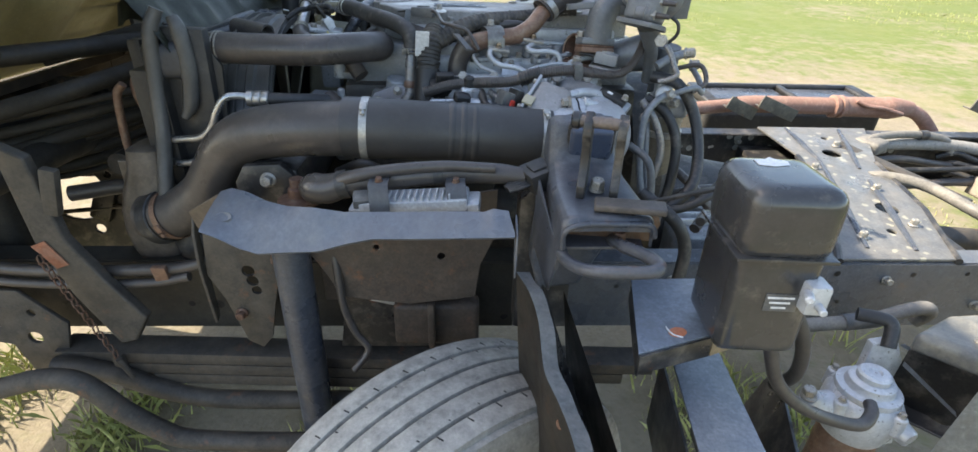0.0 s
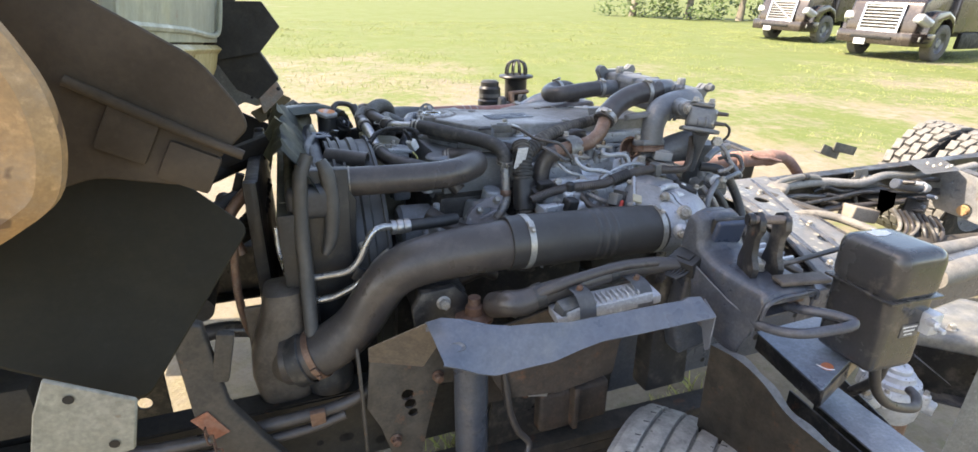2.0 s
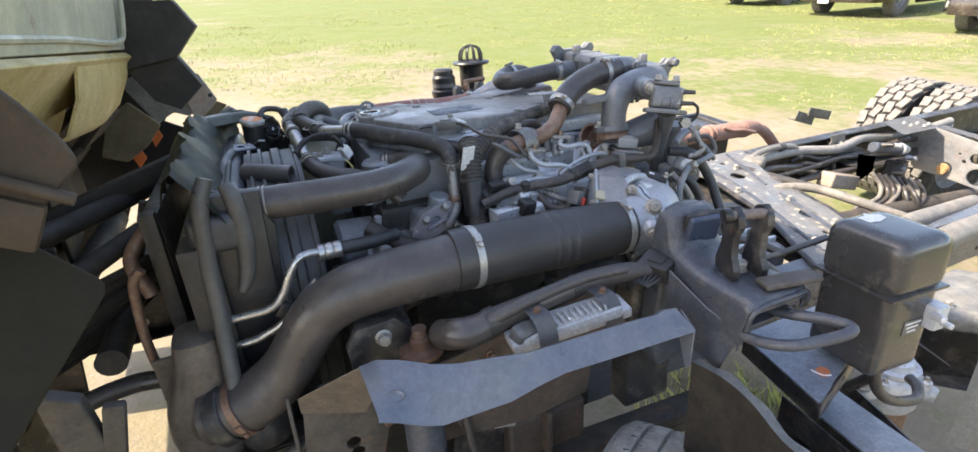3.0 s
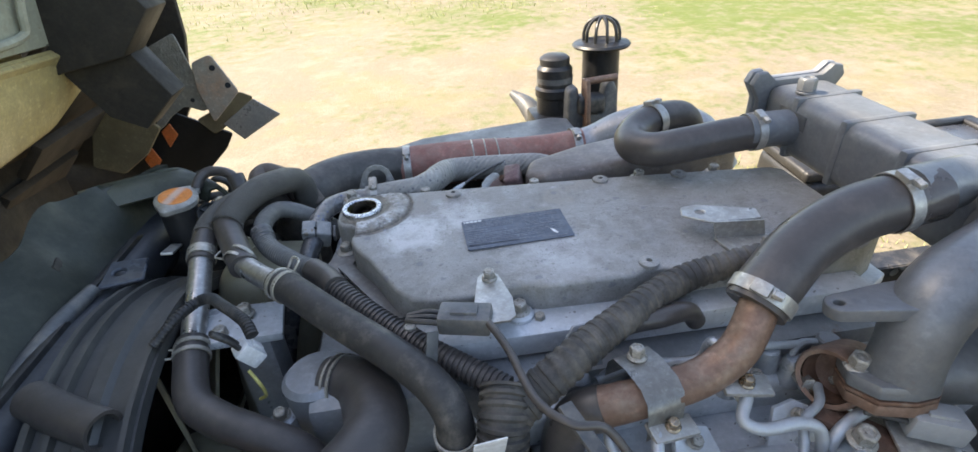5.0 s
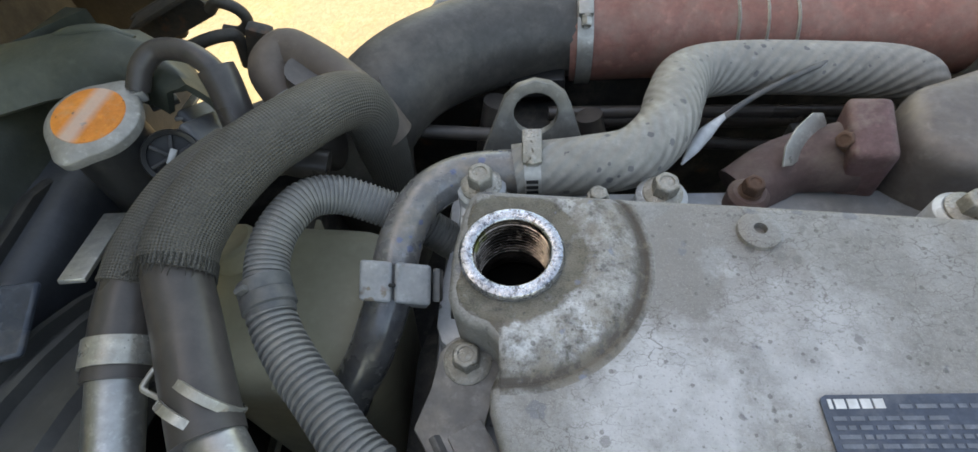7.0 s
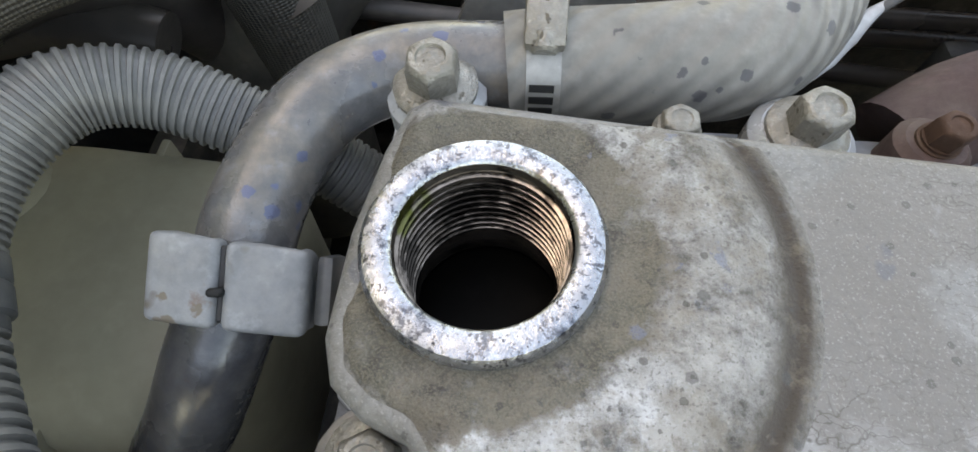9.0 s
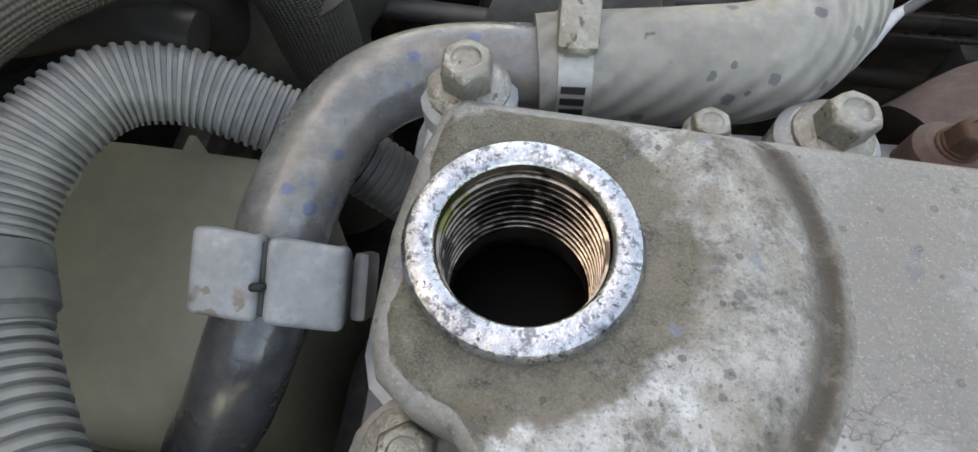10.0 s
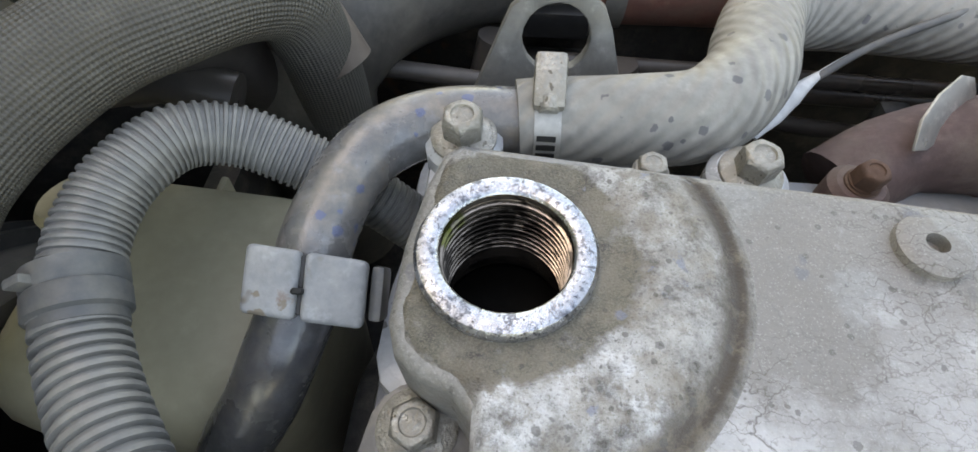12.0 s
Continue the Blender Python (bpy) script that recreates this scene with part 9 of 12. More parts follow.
    for P, Q in zip(rows, rows[1:]):
        for k in range(len(outer) - 1):
            b.faces.new((P[k], P[k + 1], Q[k + 1], Q[k]))
    bmesh.ops.subdivide_edges(b, edges=b.edges[:], cuts=2, use_grid_fill=True, smooth=0.7)
    bmesh.ops.solidify(b, geom=b.faces[:], thickness=0.005)
    part("seal_apron", b, green, root, "curved green-black rubber flap", angle=70)
    part("flap_fold", tube([(-0.60, 1.812, 1.312), (-0.575, 1.818, 1.3155), (-0.55, 1.82, 1.3145), (-0.528, 1.818, 1.308)], [0.002, 0.005, 0.005, 0.002], 10, 6), green, root)
    # filler with cap
    part("filler_pipe", rod((-0.53, 1.735, 1.22), (-0.53, 1.735, 1.295), 0.03, 0.028, 24), PLASTIC, root)
    cm = Matrix.Translation((-0.530, 1.737, 1.292)) @ pose(0, 0, 0, 7, 7, 0) @ Matrix.Diagonal((0.88, 0.88, 0.9, 1))
    cap = lathe([(0, 0.0150), (0.028, 0.0145), (0.0315, 0.0125), (0.033, 0.0115), (0.0355, 0.0105), (0.0365, 0.0090), (0.036, 0.001), (0.031, 0.0)], Matrix(), 60)
    for v in cap.verts:
        a = math.atan2(v.co.y, v.co.x)
        if math.hypot(v.co.x, v.co.y) > 0.03:
            f = 1 + 0.22 * max(0, math.cos(a - 1.2)) ** 18 + 0.26 * max(0, math.cos(a + 1.75)) ** 18
            v.co.x, v.co.y = v.co.x * f, v.co.y * f
    cap.transform(cm)
    c = part("radiator_cap", cap, mat("worn_tin", (0.42, 0.40, 0.36), (0.33, 0.31, 0.28), 0.45, 0.3, coarse=30, dust=0.35, dust_col=(0.34, 0.31, 0.26)), root, "worn two-lobed radiator cap with orange face")
    orange = stain_band(mat("worn_orange_paint", (0.80, 0.25, 0.035), (0.66, 0.19, 0.03), 0.55, coarse=45, dust=0.3, dust_col=(0.50, 0.36, 0.24), mottle=0.6, spots=0.3, spot_col=(0.09, 0.05, 0.03), spot_scale=170), (-0.530, 1.737, 1.29), (0.97, -0.24, 0.0), 0.006, (0.50, 0.44, 0.39))
    part("cap_face", lathe([(0, 0.0158), (0.0275, 0.0153), (0.0282, 0.0142)], cm, 32), orange, c)
    km = aim((-0.485, 1.728, 1.268), (-0.44, 1.682, 1.318))
    knob = part("purge_knob", lathe([(0, 0.0), (0.0165, 0.0), (0.0165, 0.006), (0.0195, 0.0075), (0.0205, 0.004), (0.0205, -0.02), (0.014, -0.024), (0, -0.024)], km, 30), PLASTIC, root)
    for a in (0, 60, 120):
        part("knob_rib", box((0.032, 0.0028, 0.006), km @ pose(0, 0, 0.003, 0, 0, a), 0.0008), PLASTIC, knob)
    part("knob_slot", box((0.012, 0.005, 0.003), km @ pose(0, 0, 0.007, 0, 0, 40), 0.001), GALV, knob)
    part("neck_body", rod((-0.50, 1.75, 1.235), (-0.483, 1.73, 1.262), 0.026, 0.024, 22, 0.004), PLASTIC, root)
    plate = mat("blue_grey_moulding", (0.085, 0.095, 0.105), (0.11, 0.118, 0.125), 0.5, dust=0.3, mottle=0.4)
    part("moulded_lobe", prism([(-0.014, -0.03), (0.014, -0.03), (0.017, 0.012), (0.008, 0.024), (-0.006, 0.024), (-0.016, 0.01)], 0.008, Matrix.Translation((-0.468, 1.765, 1.255)) @ pose(0, 0, 0, -35, 30, -32), 0.003, 3), plate, root)
    part("moulded_lobe", prism([(-0.02, -0.03), (0.02, -0.03), (0.022, 0.012), (0.01, 0.026), (-0.01, 0.026), (-0.022, 0.01)], 0.008, Matrix.Translation((-0.478, 1.785, 1.245)) @ pose(0, 0, 0, -35, 30, -32), 0.003, 3), plate, root)
    part("slotted_strip", box((0.008, 0.06, 0.003), pose(-0.4975, 1.795, 1.262, -14, 0, 8), 0.001), GALV, root)
    part("tab", box((0.022, 0.02, 0.004), pose(-0.522, 1.795, 1.263, -10, 10, 40), 0.001), plate, root)


build_shroud()

CLIP = mat("rust_flecked_zinc", (0.50, 0.48, 0.43), (0.36, 0.33, 0.28), 0.4, 0.55, coarse=60, dust=0.3, dust_col=(0.24, 0.19, 0.14), rust=0.16, bump=0.2)
# aluminium air-conditioning pipes
for pts, clamp in (([(-0.44, 1.112, 1.147), (-0.475, 1.102, 1.154), (-0.498, 1.092, 1.15), (-0.516, 1.088, 1.125), (-0.533, 1.087, 1.092), (-0.558, 1.089, 1.069), (-0.60, 1.10, 1.06), (-0.641, 1.113, 1.057), (-0.665, 1.15, 1.075), (-0.672, 1.19, 1.12), (-0.672, 1.20, 1.2)], True), ([(-0.47, 1.075, 1.11), (-0.50, 1.075, 1.085), (-0.522, 1.08, 1.055), (-0.547, 1.085, 1.033), (-0.573, 1.09, 1.019), (-0.60, 1.096, 1.008), (-0.644, 1.107, 1.006), (-0.672, 1.14, 1.03), (-0.69, 1.19, 1.08), (-0.692, 1.21, 1.14)], False)):
    extra = []
    if clamp:
        extra = [("crimp", lathe([(0.008, 0), (0.0165, 0.002), (0.0165, 0.012), (0.0145, 0.014), (0.0165, 0.017), (0.0165, 0.028), (0.0145, 0.03), (0.0165, 0.033), (0.0165, 0.044), (0.012, 0.046)], aim((-0.46, 1.114, 1.146), (-0.40, 1.118, 1.144)), 24), ALU_PIPE), ("rubber_end", tube([(-0.42, 1.117, 1.145), (-0.36, 1.12, 1.143), (-0.3, 1.15, 1.135)], 0.0135, 16, 5), RUBBER_D)]
    hose("air_conditioning_pipe", pts, 0.0075, ALU_PIPE, "bare aluminium air-conditioning pipe", "air-conditioning pipes", extra)
solid("pipe_clamp", box((0.03, 0.02, 0.03), pose(-0.535, 1.095, 1.055, 0, 35), 0.005), PLASTIC, "black clamp block on the pipes", "clamp")


PUMP_CAST = mat("mauve_grey_casting", (0.37, 0.36, 0.385), (0.28, 0.27, 0.29), 0.42, 0.25, coarse=18, dust=0.2, dust_col=(0.24, 0.21, 0.18), bump=0.35, mottle=0.6, rust=0.05)


def build_pump_side():
    """Cast brackets, pumps and the vertical harness below the valve cover."""
    root = thing("thermostat_housing", "cast-aluminium thermostat housing with flange bolts", "housing", "", (-0.25, 1.36, 1.1))
    part("body", rod((-0.27, 1.372, 1.10), (-0.275, 1.374, 1.235), 0.034, 0.038, 28, 0.006), CAST_D, root)
    part("flange", box((0.10, 0.07, 0.02), pose(-0.28, 1.37, 1.15), 0.008), CAST_D, root)
    part("ear", rod((-0.315, 1.35, 1.14), (-0.315, 1.35, 1.20), 0.017, 0.014, 18, 0.003), CAST, root)
    for p in ((-0.315, 1.35, 1.2), (-0.25, 1.33, 1.165), (-0.29, 1.325, 1.16)):
        part("bolt", hexbolt(p, (0, -0.3, 1), 0.013), BOLT, root)
    root = thing("supply_pump", "cast-aluminium pump body with bolted ears", "pump", "", (-0.2, 1.27, 1.0))
    part("body", box((0.09, 0.08, 0.07), pose(-0.19, 1.285, 1.09, 0, 10, 8), 0.02, 3), CAST_D, root)
    part("ear_plate", prism([(-0.245, 1.075), (-0.225, 1.055), (-0.15, 1.085), (-0.125, 1.12), (-0.135, 1.145), (-0.165, 1.15), (-0.215, 1.13), (-0.24, 1.1)], 0.022, Matrix.Translation((0, 1.262, 0)) @ pose(0, 0, 0, 90), 0.006, 3, [(-0.185, 1.105, 0.014)]), PUMP_CAST, root)
    part("rib", box((0.05, 0.010, 0.008), pose(-0.185, 1.238, 1.10, 0, -22, 0), 0.003), PUMP_CAST, root)
    part("nose", rod((-0.215, 1.262, 1.105), (-0.238, 1.248, 1.088), 0.013, 0.011, 16, 0.002), CAST, root)
    part("lower_body", box((0.12, 0.08, 0.12), pose(-0.27, 1.28, 1.02, 0, 0, 10), 0.02, 3), CAST_D, root)
    part("neck", rod((-0.17, 1.27, 1.12), (-0.165, 1.262, 1.16), 0.026, 0.024, 20, 0.003), CAST_D, root)
    for p, d in (((-0.162, 1.240, 1.136), (0, -0.8, 0.5)), ((-0.207, 1.240, 1.114), (-0.2, -0.8, 0.4)), ((-0.140, 1.240, 1.09), (0, -1, 0.2)), ((-0.32, 1.225, 1.0), (0, -1, 0.2)), ((-0.25, 1.225, 0.99), (0, -1, 0.2))):
        part("bolt", hexbolt(p, d, 0.014), BOLT, root)
    hose("coolant_hose", [(-0.335, 1.28, 1.11), (-0.28, 1.245, 1.075), (-0.22, 1.215, 1.055), (-0.185, 1.21, 1.03), (-0.17, 1.22, 0.98), (-0.165, 1.24, 0.9)], 0.019, RUBBER, "dusty bent coolant hose below the radiator hose", "coolant hoses", [("spring_clip", spring_clip((-0.172, 1.218, 0.985), (0.1, 0.1, -1), 0.0195, (0, -1, 0)), BOLT)])
    # short metal pipe below the braided hose
    hose("heater_pipe", [(-0.128, 1.268, 1.235), (-0.131, 1.258, 1.195), (-0.133, 1.248, 1.155), (-0.134, 1.243, 1.13), (-0.15, 1.235, 1.105), (-0.16, 1.235, 1.09)], [0.0125, 0.0125, 0.0125, 0.013, 0.012, 0.012], STEEL_HOSE, "short blue-grey steel heater pipe", "", [("clamp", lathe([(0.013, -0.008), (0.0145, -0.006), (0.0145, 0.006), (0.013, 0.008)], aim((-0.133, 1.247, 1.15), (-0.132, 1.25, 1.165)), 22), RUST_PIPE)])
    hose("heater_hose", [(-0.320, 1.472, 1.2925), (-0.302, 1.454, 1.2935), (-0.28, 1.431, 1.292), (-0.24, 1.392, 1.285), (-0.19, 1.345, 1.278), (-0.15, 1.305, 1.268), (-0.131, 1.28, 1.25), (-0.128, 1.268, 1.222)], 0.0186, mat("ribbed_black_hose", (0.035, 0.034, 0.034), (0.05, 0.047, 0.043), 0.6, fine=60, dust=0.35), "long ribbed black heater hose across the engine front", "coolant hoses", [("spring_clip", spring_clip((-0.128, 1.269, 1.228), (0, 0.2, -1), 0.02, (-0.4, -1, 0.2)), BOLT), ("pinch_clamp", pinch_clamp((-0.311, 1.463, 1.293), (0.7, -0.7, 0.04), 0.0188, (0.5, 0.5, 0.7)), CLIP)], seg=22)
    hose("main_harness", [(-0.075, 1.288, 1.262), (-0.082, 1.262, 1.245), (-0.088, 1.245, 1.21), (-0.092, 1.225, 1.16), (-0.095, 1.205, 1.10), (-0.098, 1.19, 1.04), (-0.10, 1.18, 0.95)], 0.0255, mat("taped_conduit", (0.05, 0.048, 0.046), (0.035, 0.034, 0.033), 0.6, dust=0.45), "thick corrugated wiring conduit hanging down the engine side", "wiring", [("clamp_block", box((0.05, 0.03, 0.03), pose(-0.06, 1.2, 1.155, 20, 0, 10), 0.004), PLASTIC), ("cable_tie", band((-0.089, 1.24, 1.2), (0, 0.3, 1), 0.026, 0.006, 0.0015), PLASTIC), ("junction_sleeve", tube([(-0.09, 1.235, 1.185), (-0.0925, 1.222, 1.15), (-0.094, 1.21, 1.115)], 0.029, 20, 5), PLASTIC)], wave=(0.0085, 0.003), seg=22, n=10)
    tag = box((0.03, 0.0015, 0.058), pose(-0.101, 1.229, 1.244, 16, 3, 8), 0.0005, 1)
    solid("white_tag", tag, WHITE, "blank white paper tag on the wiring conduit", "tag")
    conduit = mat("grey_corrugated_conduit", (0.20, 0.20, 0.195), (0.15, 0.15, 0.145), 0.42, dust=0.4, dust_col=(0.27, 0.245, 0.21), bump=0.1)
    hose("front_harness", [(-0.268, 1.668, 1.235), (-0.296, 1.674, 1.258), (-0.32, 1.6765, 1.273), (-0.341, 1.6765, 1.2845), (-0.358, 1.667, 1.2925), (-0.3685, 1.647, 1.294), (-0.372, 1.629, 1.2915), (-0.3705, 1.613, 1.2885), (-0.3675, 1.601, 1.286)], 0.0128, conduit, "grey corrugated conduit looping beside the oil filler", "wiring", [("tie_band", lathe([(0.0128, -0.0085), (0.0152, -0.0078), (0.0152, -0.001), (0.0145, 0.0), (0.0152, 0.001), (0.0152, 0.0085), (0.0136, 0.0095), (0.0136, 0.013), (0.0128, 0.0135)], aim((-0.3685, 1.6035, 1.2866), (-0.361, 1.587, 1.2825)), 32), PLASTIC_G), ("tie_lock", box((0.007, 0.011, 0.0035), aim((-0.3745, 1.60, 1.2985), (-0.3725, 1.596, 1.2975), (-0.4, 0, 1)), 0.0012), PLASTIC_G)], wave=(0.0030, 0.0011), seg=28, n=16)
    hose("front_harness", [(-0.3695, 1.605, 1.2872), (-0.360, 1.585, 1.282), (-0.345, 1.565, 1.280), (-0.324, 1.543, 1.280), (-0.304, 1.522, 1.280), (-0.287, 1.509, 1.2805), (-0.266, 1.484, 1.282), (-0.252, 1.458, 1.284)], 0.0136, conduit, "coarser grey corrugated conduit below the tie band", "wiring", [("tape_wrap", tube([(-0.287, 1.509, 1.2805), (-0.266, 1.484, 1.282), (-0.25, 1.455, 1.285)], 0.0150, 22, 6), RUBBER)], wave=(0.0046, 0.0018), seg=28, n=16)
    hose("front_harness", [(-0.255, 1.462, 1.283), (-0.225, 1.428, 1.276), (-0.19, 1.393, 1.268), (-0.145, 1.352, 1.260), (-0.105, 1.322, 1.252), (-0.07, 1.295, 1.245)], 0.0145, RUBBER, "black corrugated conduit along the cover's front edge", "wiring", [("tie_tail", box((0.014, 0.002, 0.035), pose(-0.142, 1.325, 1.288, -20, 25, 30), 0.0005), PLASTIC_G)], wave=(0.006, 0.002), seg=20, n=10)
    hose("rear_harness", [(-0.07, 1.27, 1.245), (-0.045, 1.281, 1.256), (-0.014, 1.293, 1.272), (0.024, 1.314, 1.281), (0.058, 1.332, 1.286), (0.10, 1.358, 1.287), (0.148, 1.378, 1.290), (0.19, 1.378, 1.299), (0.228, 1.374, 1.308), (0.27, 1.37, 1.31)], [0.021, 0.0205, 0.0195, 0.0185, 0.0175, 0.017, 0.0165, 0.016, 0.0155, 0.015], mat("cloth_tape", (0.05, 0.047, 0.044), (0.035, 0.033, 0.032), 0.7, fine=90, dust=0.5), "taped wiring branch along the valve cover", "wiring", wave=(0.011, 0.0014), clamps=[("split", tube([(0.0, 1.315, 1.27), (0.06, 1.335, 1.272), (0.1, 1.335, 1.276), (0.135, 1.345, 1.27), (0.15, 1.35, 1.25)], 0.011, 14, 6), RUBBER)])
    hose("loop_wire", [(-0.09, 1.352, 1.305), (-0.07, 1.30, 1.30), (-0.055, 1.245, 1.288), (-0.03, 1.215, 1.285), (0.0, 1.212, 1.275), (0.025, 1.19, 1.24)], 0.004, RUBBER, "thin black sensor wire looping over the hoses", "wiring")
    solid("wire_sleeve", box((0.015, 0.005, 0.082), aim((-0.026, 1.255, 1.262), (0.006, 1.178, 1.240), (0, 0.3, 1)) @ pose(0, 0, 0.041), 0.001), PLASTIC_G, "grey flat cable strap", "strap")
    hose("side_harness", [(-0.095, 1.172, 1.150), (-0.042, 1.166, 1.168), (0.006, 1.163, 1.174), (0.047, 1.145, 1.181), (0.095, 1.136, 1.186), (0.154, 1.128, 1.205), (0.214, 1.126, 1.213), (0.268, 1.118, 1.21), (0.32, 1.118, 1.21), (0.36, 1.15, 1.235), (0.385, 1.18, 1.28)], [0.0118] * 7 + [0.010, 0.009, 0.009, 0.009], RUBBER, "black corrugated wiring harness across the head", "wiring", [("ribbed_sleeve", tube([(0.112, 1.134, 1.191), (0.135, 1.131, 1.199), (0.16, 1.128, 1.206)], 0.0160, 18, 6, (0.006, 0.002)), PLASTIC), ("clip_block", box((0.018, 0.03, 0.034), pose(0.232, 1.124, 1.213, 0, -8), 0.004), PLASTIC_G)], wave=(0.005, 0.0015), seg=18, n=10)
    hose("sensor_harness", [(0.03, 1.15, 1.16), (0.04, 1.115, 1.14), (0.065, 1.09, 1.135), (0.08, 1.08, 1.15)], 0.009, RUBBER, "black wiring drop to the throttle connector", "wiring", wave=(0.005, 0.0012))


build_pump_side()


def build_injection():
    """Fuel rail cover castings, bent steel lines and their clamps."""
    root = thing("injection_pump", "pale cast injection pump body on the head side", "pump", "", (0.0, 1.17, 0.98))
    part("body", box((0.11, 0.1, 0.1), pose(0.02, 1.165, 1.07, 0, 0, 5), 0.018, 3), CAST, root)
    part("top", box((0.07, 0.06, 0.035), pose(0.02, 1.15, 1.13), 0.01, 3), CAST, root)
    part("cap", rod((0.02, 1.15, 1.14), (0.02, 1.15, 1.165), 0.012, 0.012, 12, 0.002), CAST_D, root)
    part("plate", box((0.058, 0.006, 0.055), pose(-0.052, 1.125, 1.122, 12, 0, 10), 0.012, 3), CAST, root)
    part("plate_side", box((0.006, 0.05, 0.16), pose(-0.078, 1.15, 1.06), 0.002), CAST, root)
    part("lower_box", box((0.12, 0.05, 0.07), pose(0.08, 1.1, 1.02, 0, -12, 10), 0.008), PLASTIC, root)
    part("hook", tube([(-0.02, 1.1, 1.075), (-0.022, 1.085, 1.055), (-0.03, 1.085, 1.04), (-0.035, 1.095, 1.05), (-0.03, 1.105, 1.07)], 0.005, 10, 5), ALU_PIPE, root)
    for p in ((0.0, 1.11, 1.09), (0.055, 1.11, 1.105), (0.02, 1.11, 1.04), (-0.03, 1.12, 1.03)):
        part("bolt", hexbolt(p, (0, -1, 0.2), 0.016), BOLT, root)
    root = thing("fuel_rail", "pale cast common rail along the head", "fuel rail", "", (0.12, 1.22, 1.1))
    part("rail", rod((-0.02, 1.225, 1.165), (0.30, 1.225, 1.165), 0.017, None, 18, 0.004), CAST, root)
    part("casting", box((0.36, 0.14, 0.09), pose(0.13, 1.26, 1.12), 0.02, 3), CAST, root)
    part("ledge", box((0.42, 0.06, 0.05), pose(0.12, 1.32, 1.18), 0.014, 3), CAST, root)
    for k in range(5):
        x = -0.01 + k * 0.07
        part("port", rod((x, 1.215, 1.17), (x, 1.19, 1.185), 0.011, None, 6, 0.001), BOLT, root)
        part("bolt", hexbolt((x + 0.03, 1.22, 1.16), (0, -0.6, 0.8), 0.015), BOLT, root)
        part("stud", rod((x + 0.015, 1.31, 1.205), (x + 0.015, 1.31, 1.235), 0.014, 0.012, 14, 0.002), CAST_D, root)
    for pts in ([(0.075, 1.24, 1.22), (0.055, 1.225, 1.235), (0.05, 1.205, 1.225), (0.07, 1.19, 1.21), (0.11, 1.18, 1.205), (0.135, 1.17, 1.19), (0.14, 1.165, 1.16)],
                [(0.165, 1.27, 1.235), (0.15, 1.245, 1.245), (0.135, 1.225, 1.24), (0.15, 1.215, 1.235), (0.185, 1.215, 1.235), (0.205, 1.21, 1.225), (0.205, 1.2, 1.19), (0.19, 1.195, 1.165)],
                [(0.07, 1.30, 1.225), (0.085, 1.28, 1.245), (0.08, 1.255, 1.25), (0.06, 1.25, 1.235)],
                [(0.30, 1.23, 1.225), (0.26, 1.225, 1.22), (0.23, 1.215, 1.21), (0.215, 1.205, 1.18)],
                [(0.14, 1.31, 1.23), (0.14, 1.30, 1.265), (0.145, 1.285, 1.262), (0.15, 1.27, 1.24)],
                [(0.0, 1.21, 1.15), (0.02, 1.195, 1.175), (0.06, 1.185, 1.18), (0.10, 1.18, 1.17), (0.125, 1.18, 1.15)]):
        hose("injection_line", pts, 0.006, mat("dull_steel_line", (0.40, 0.43, 0.46), (0.33, 0.35, 0.37), 0.4, 0.35, dust=0.25, mottle=0.4), "bent dull steel injection line", "injection lines", seg=12)
    for p, r in (((0.07, 1.23, 1.232), 10), ((0.15, 1.25, 1.25), -5)):
        root = thing("line_clamp", "small pressed clamp with yellow-zinc nut", "clamp", "line clamps", p)
        part("plate", box((0.048, 0.022, 0.006), Matrix.Translation(p) @ pose(0, 0, 0.004, 10, 8, r), 0.002), GALV, root)
        part("nut", hexbolt(Vector(p) + Vector((0, 0, 0.008)), (0, -0.2, 1), 0.01), BRASS, root)
    # rusty heater pipe with its clamp
    hose("metal_coolant_pipe", [(-0.025, 1.262, 1.12), (-0.026, 1.264, 1.165), (-0.02, 1.270, 1.205), (-0.004, 1.266, 1.233), (0.028, 1.258, 1.248), (0.065, 1.256, 1.256), (0.112, 1.262, 1.262), (0.145, 1.268, 1.281), (0.163, 1.279, 1.300), (0.182, 1.297, 1.32)], [0.02, 0.02, 0.02, 0.0205, 0.0195, 0.0185, 0.0185, 0.0185, 0.0185, 0.0185], RUST_PIPE, "heat-browned steel coolant pipe across the head", "coolant hoses", [("rubber_end", tube([(-0.026, 1.264, 1.155), (-0.021, 1.269, 1.20), (-0.005, 1.2665, 1.231), (0.016, 1.261, 1.242)], 0.0225, 20, 7), RUBBER)], seg=22)
    root = thing("pipe_bracket", "pale U-shaped clamp bracket over the brown pipe", "bracket", "", (0.045, 1.27, 1.25))
    b = bmesh.new()
    prof = [(1.300, 1.240), (1.296, 1.264), (1.288, 1.276), (1.268, 1.2795), (1.245, 1.277), (1.234, 1.268), (1.2305, 1.252), (1.230, 1.224)]
    A = [b.verts.new((0.038 - (y - 1.262) * 0.25, y, z)) for y, z in prof]
    C = [b.verts.new((0.076 - (y - 1.262) * 0.25, y + 0.008, z + 0.002)) for y, z in prof]
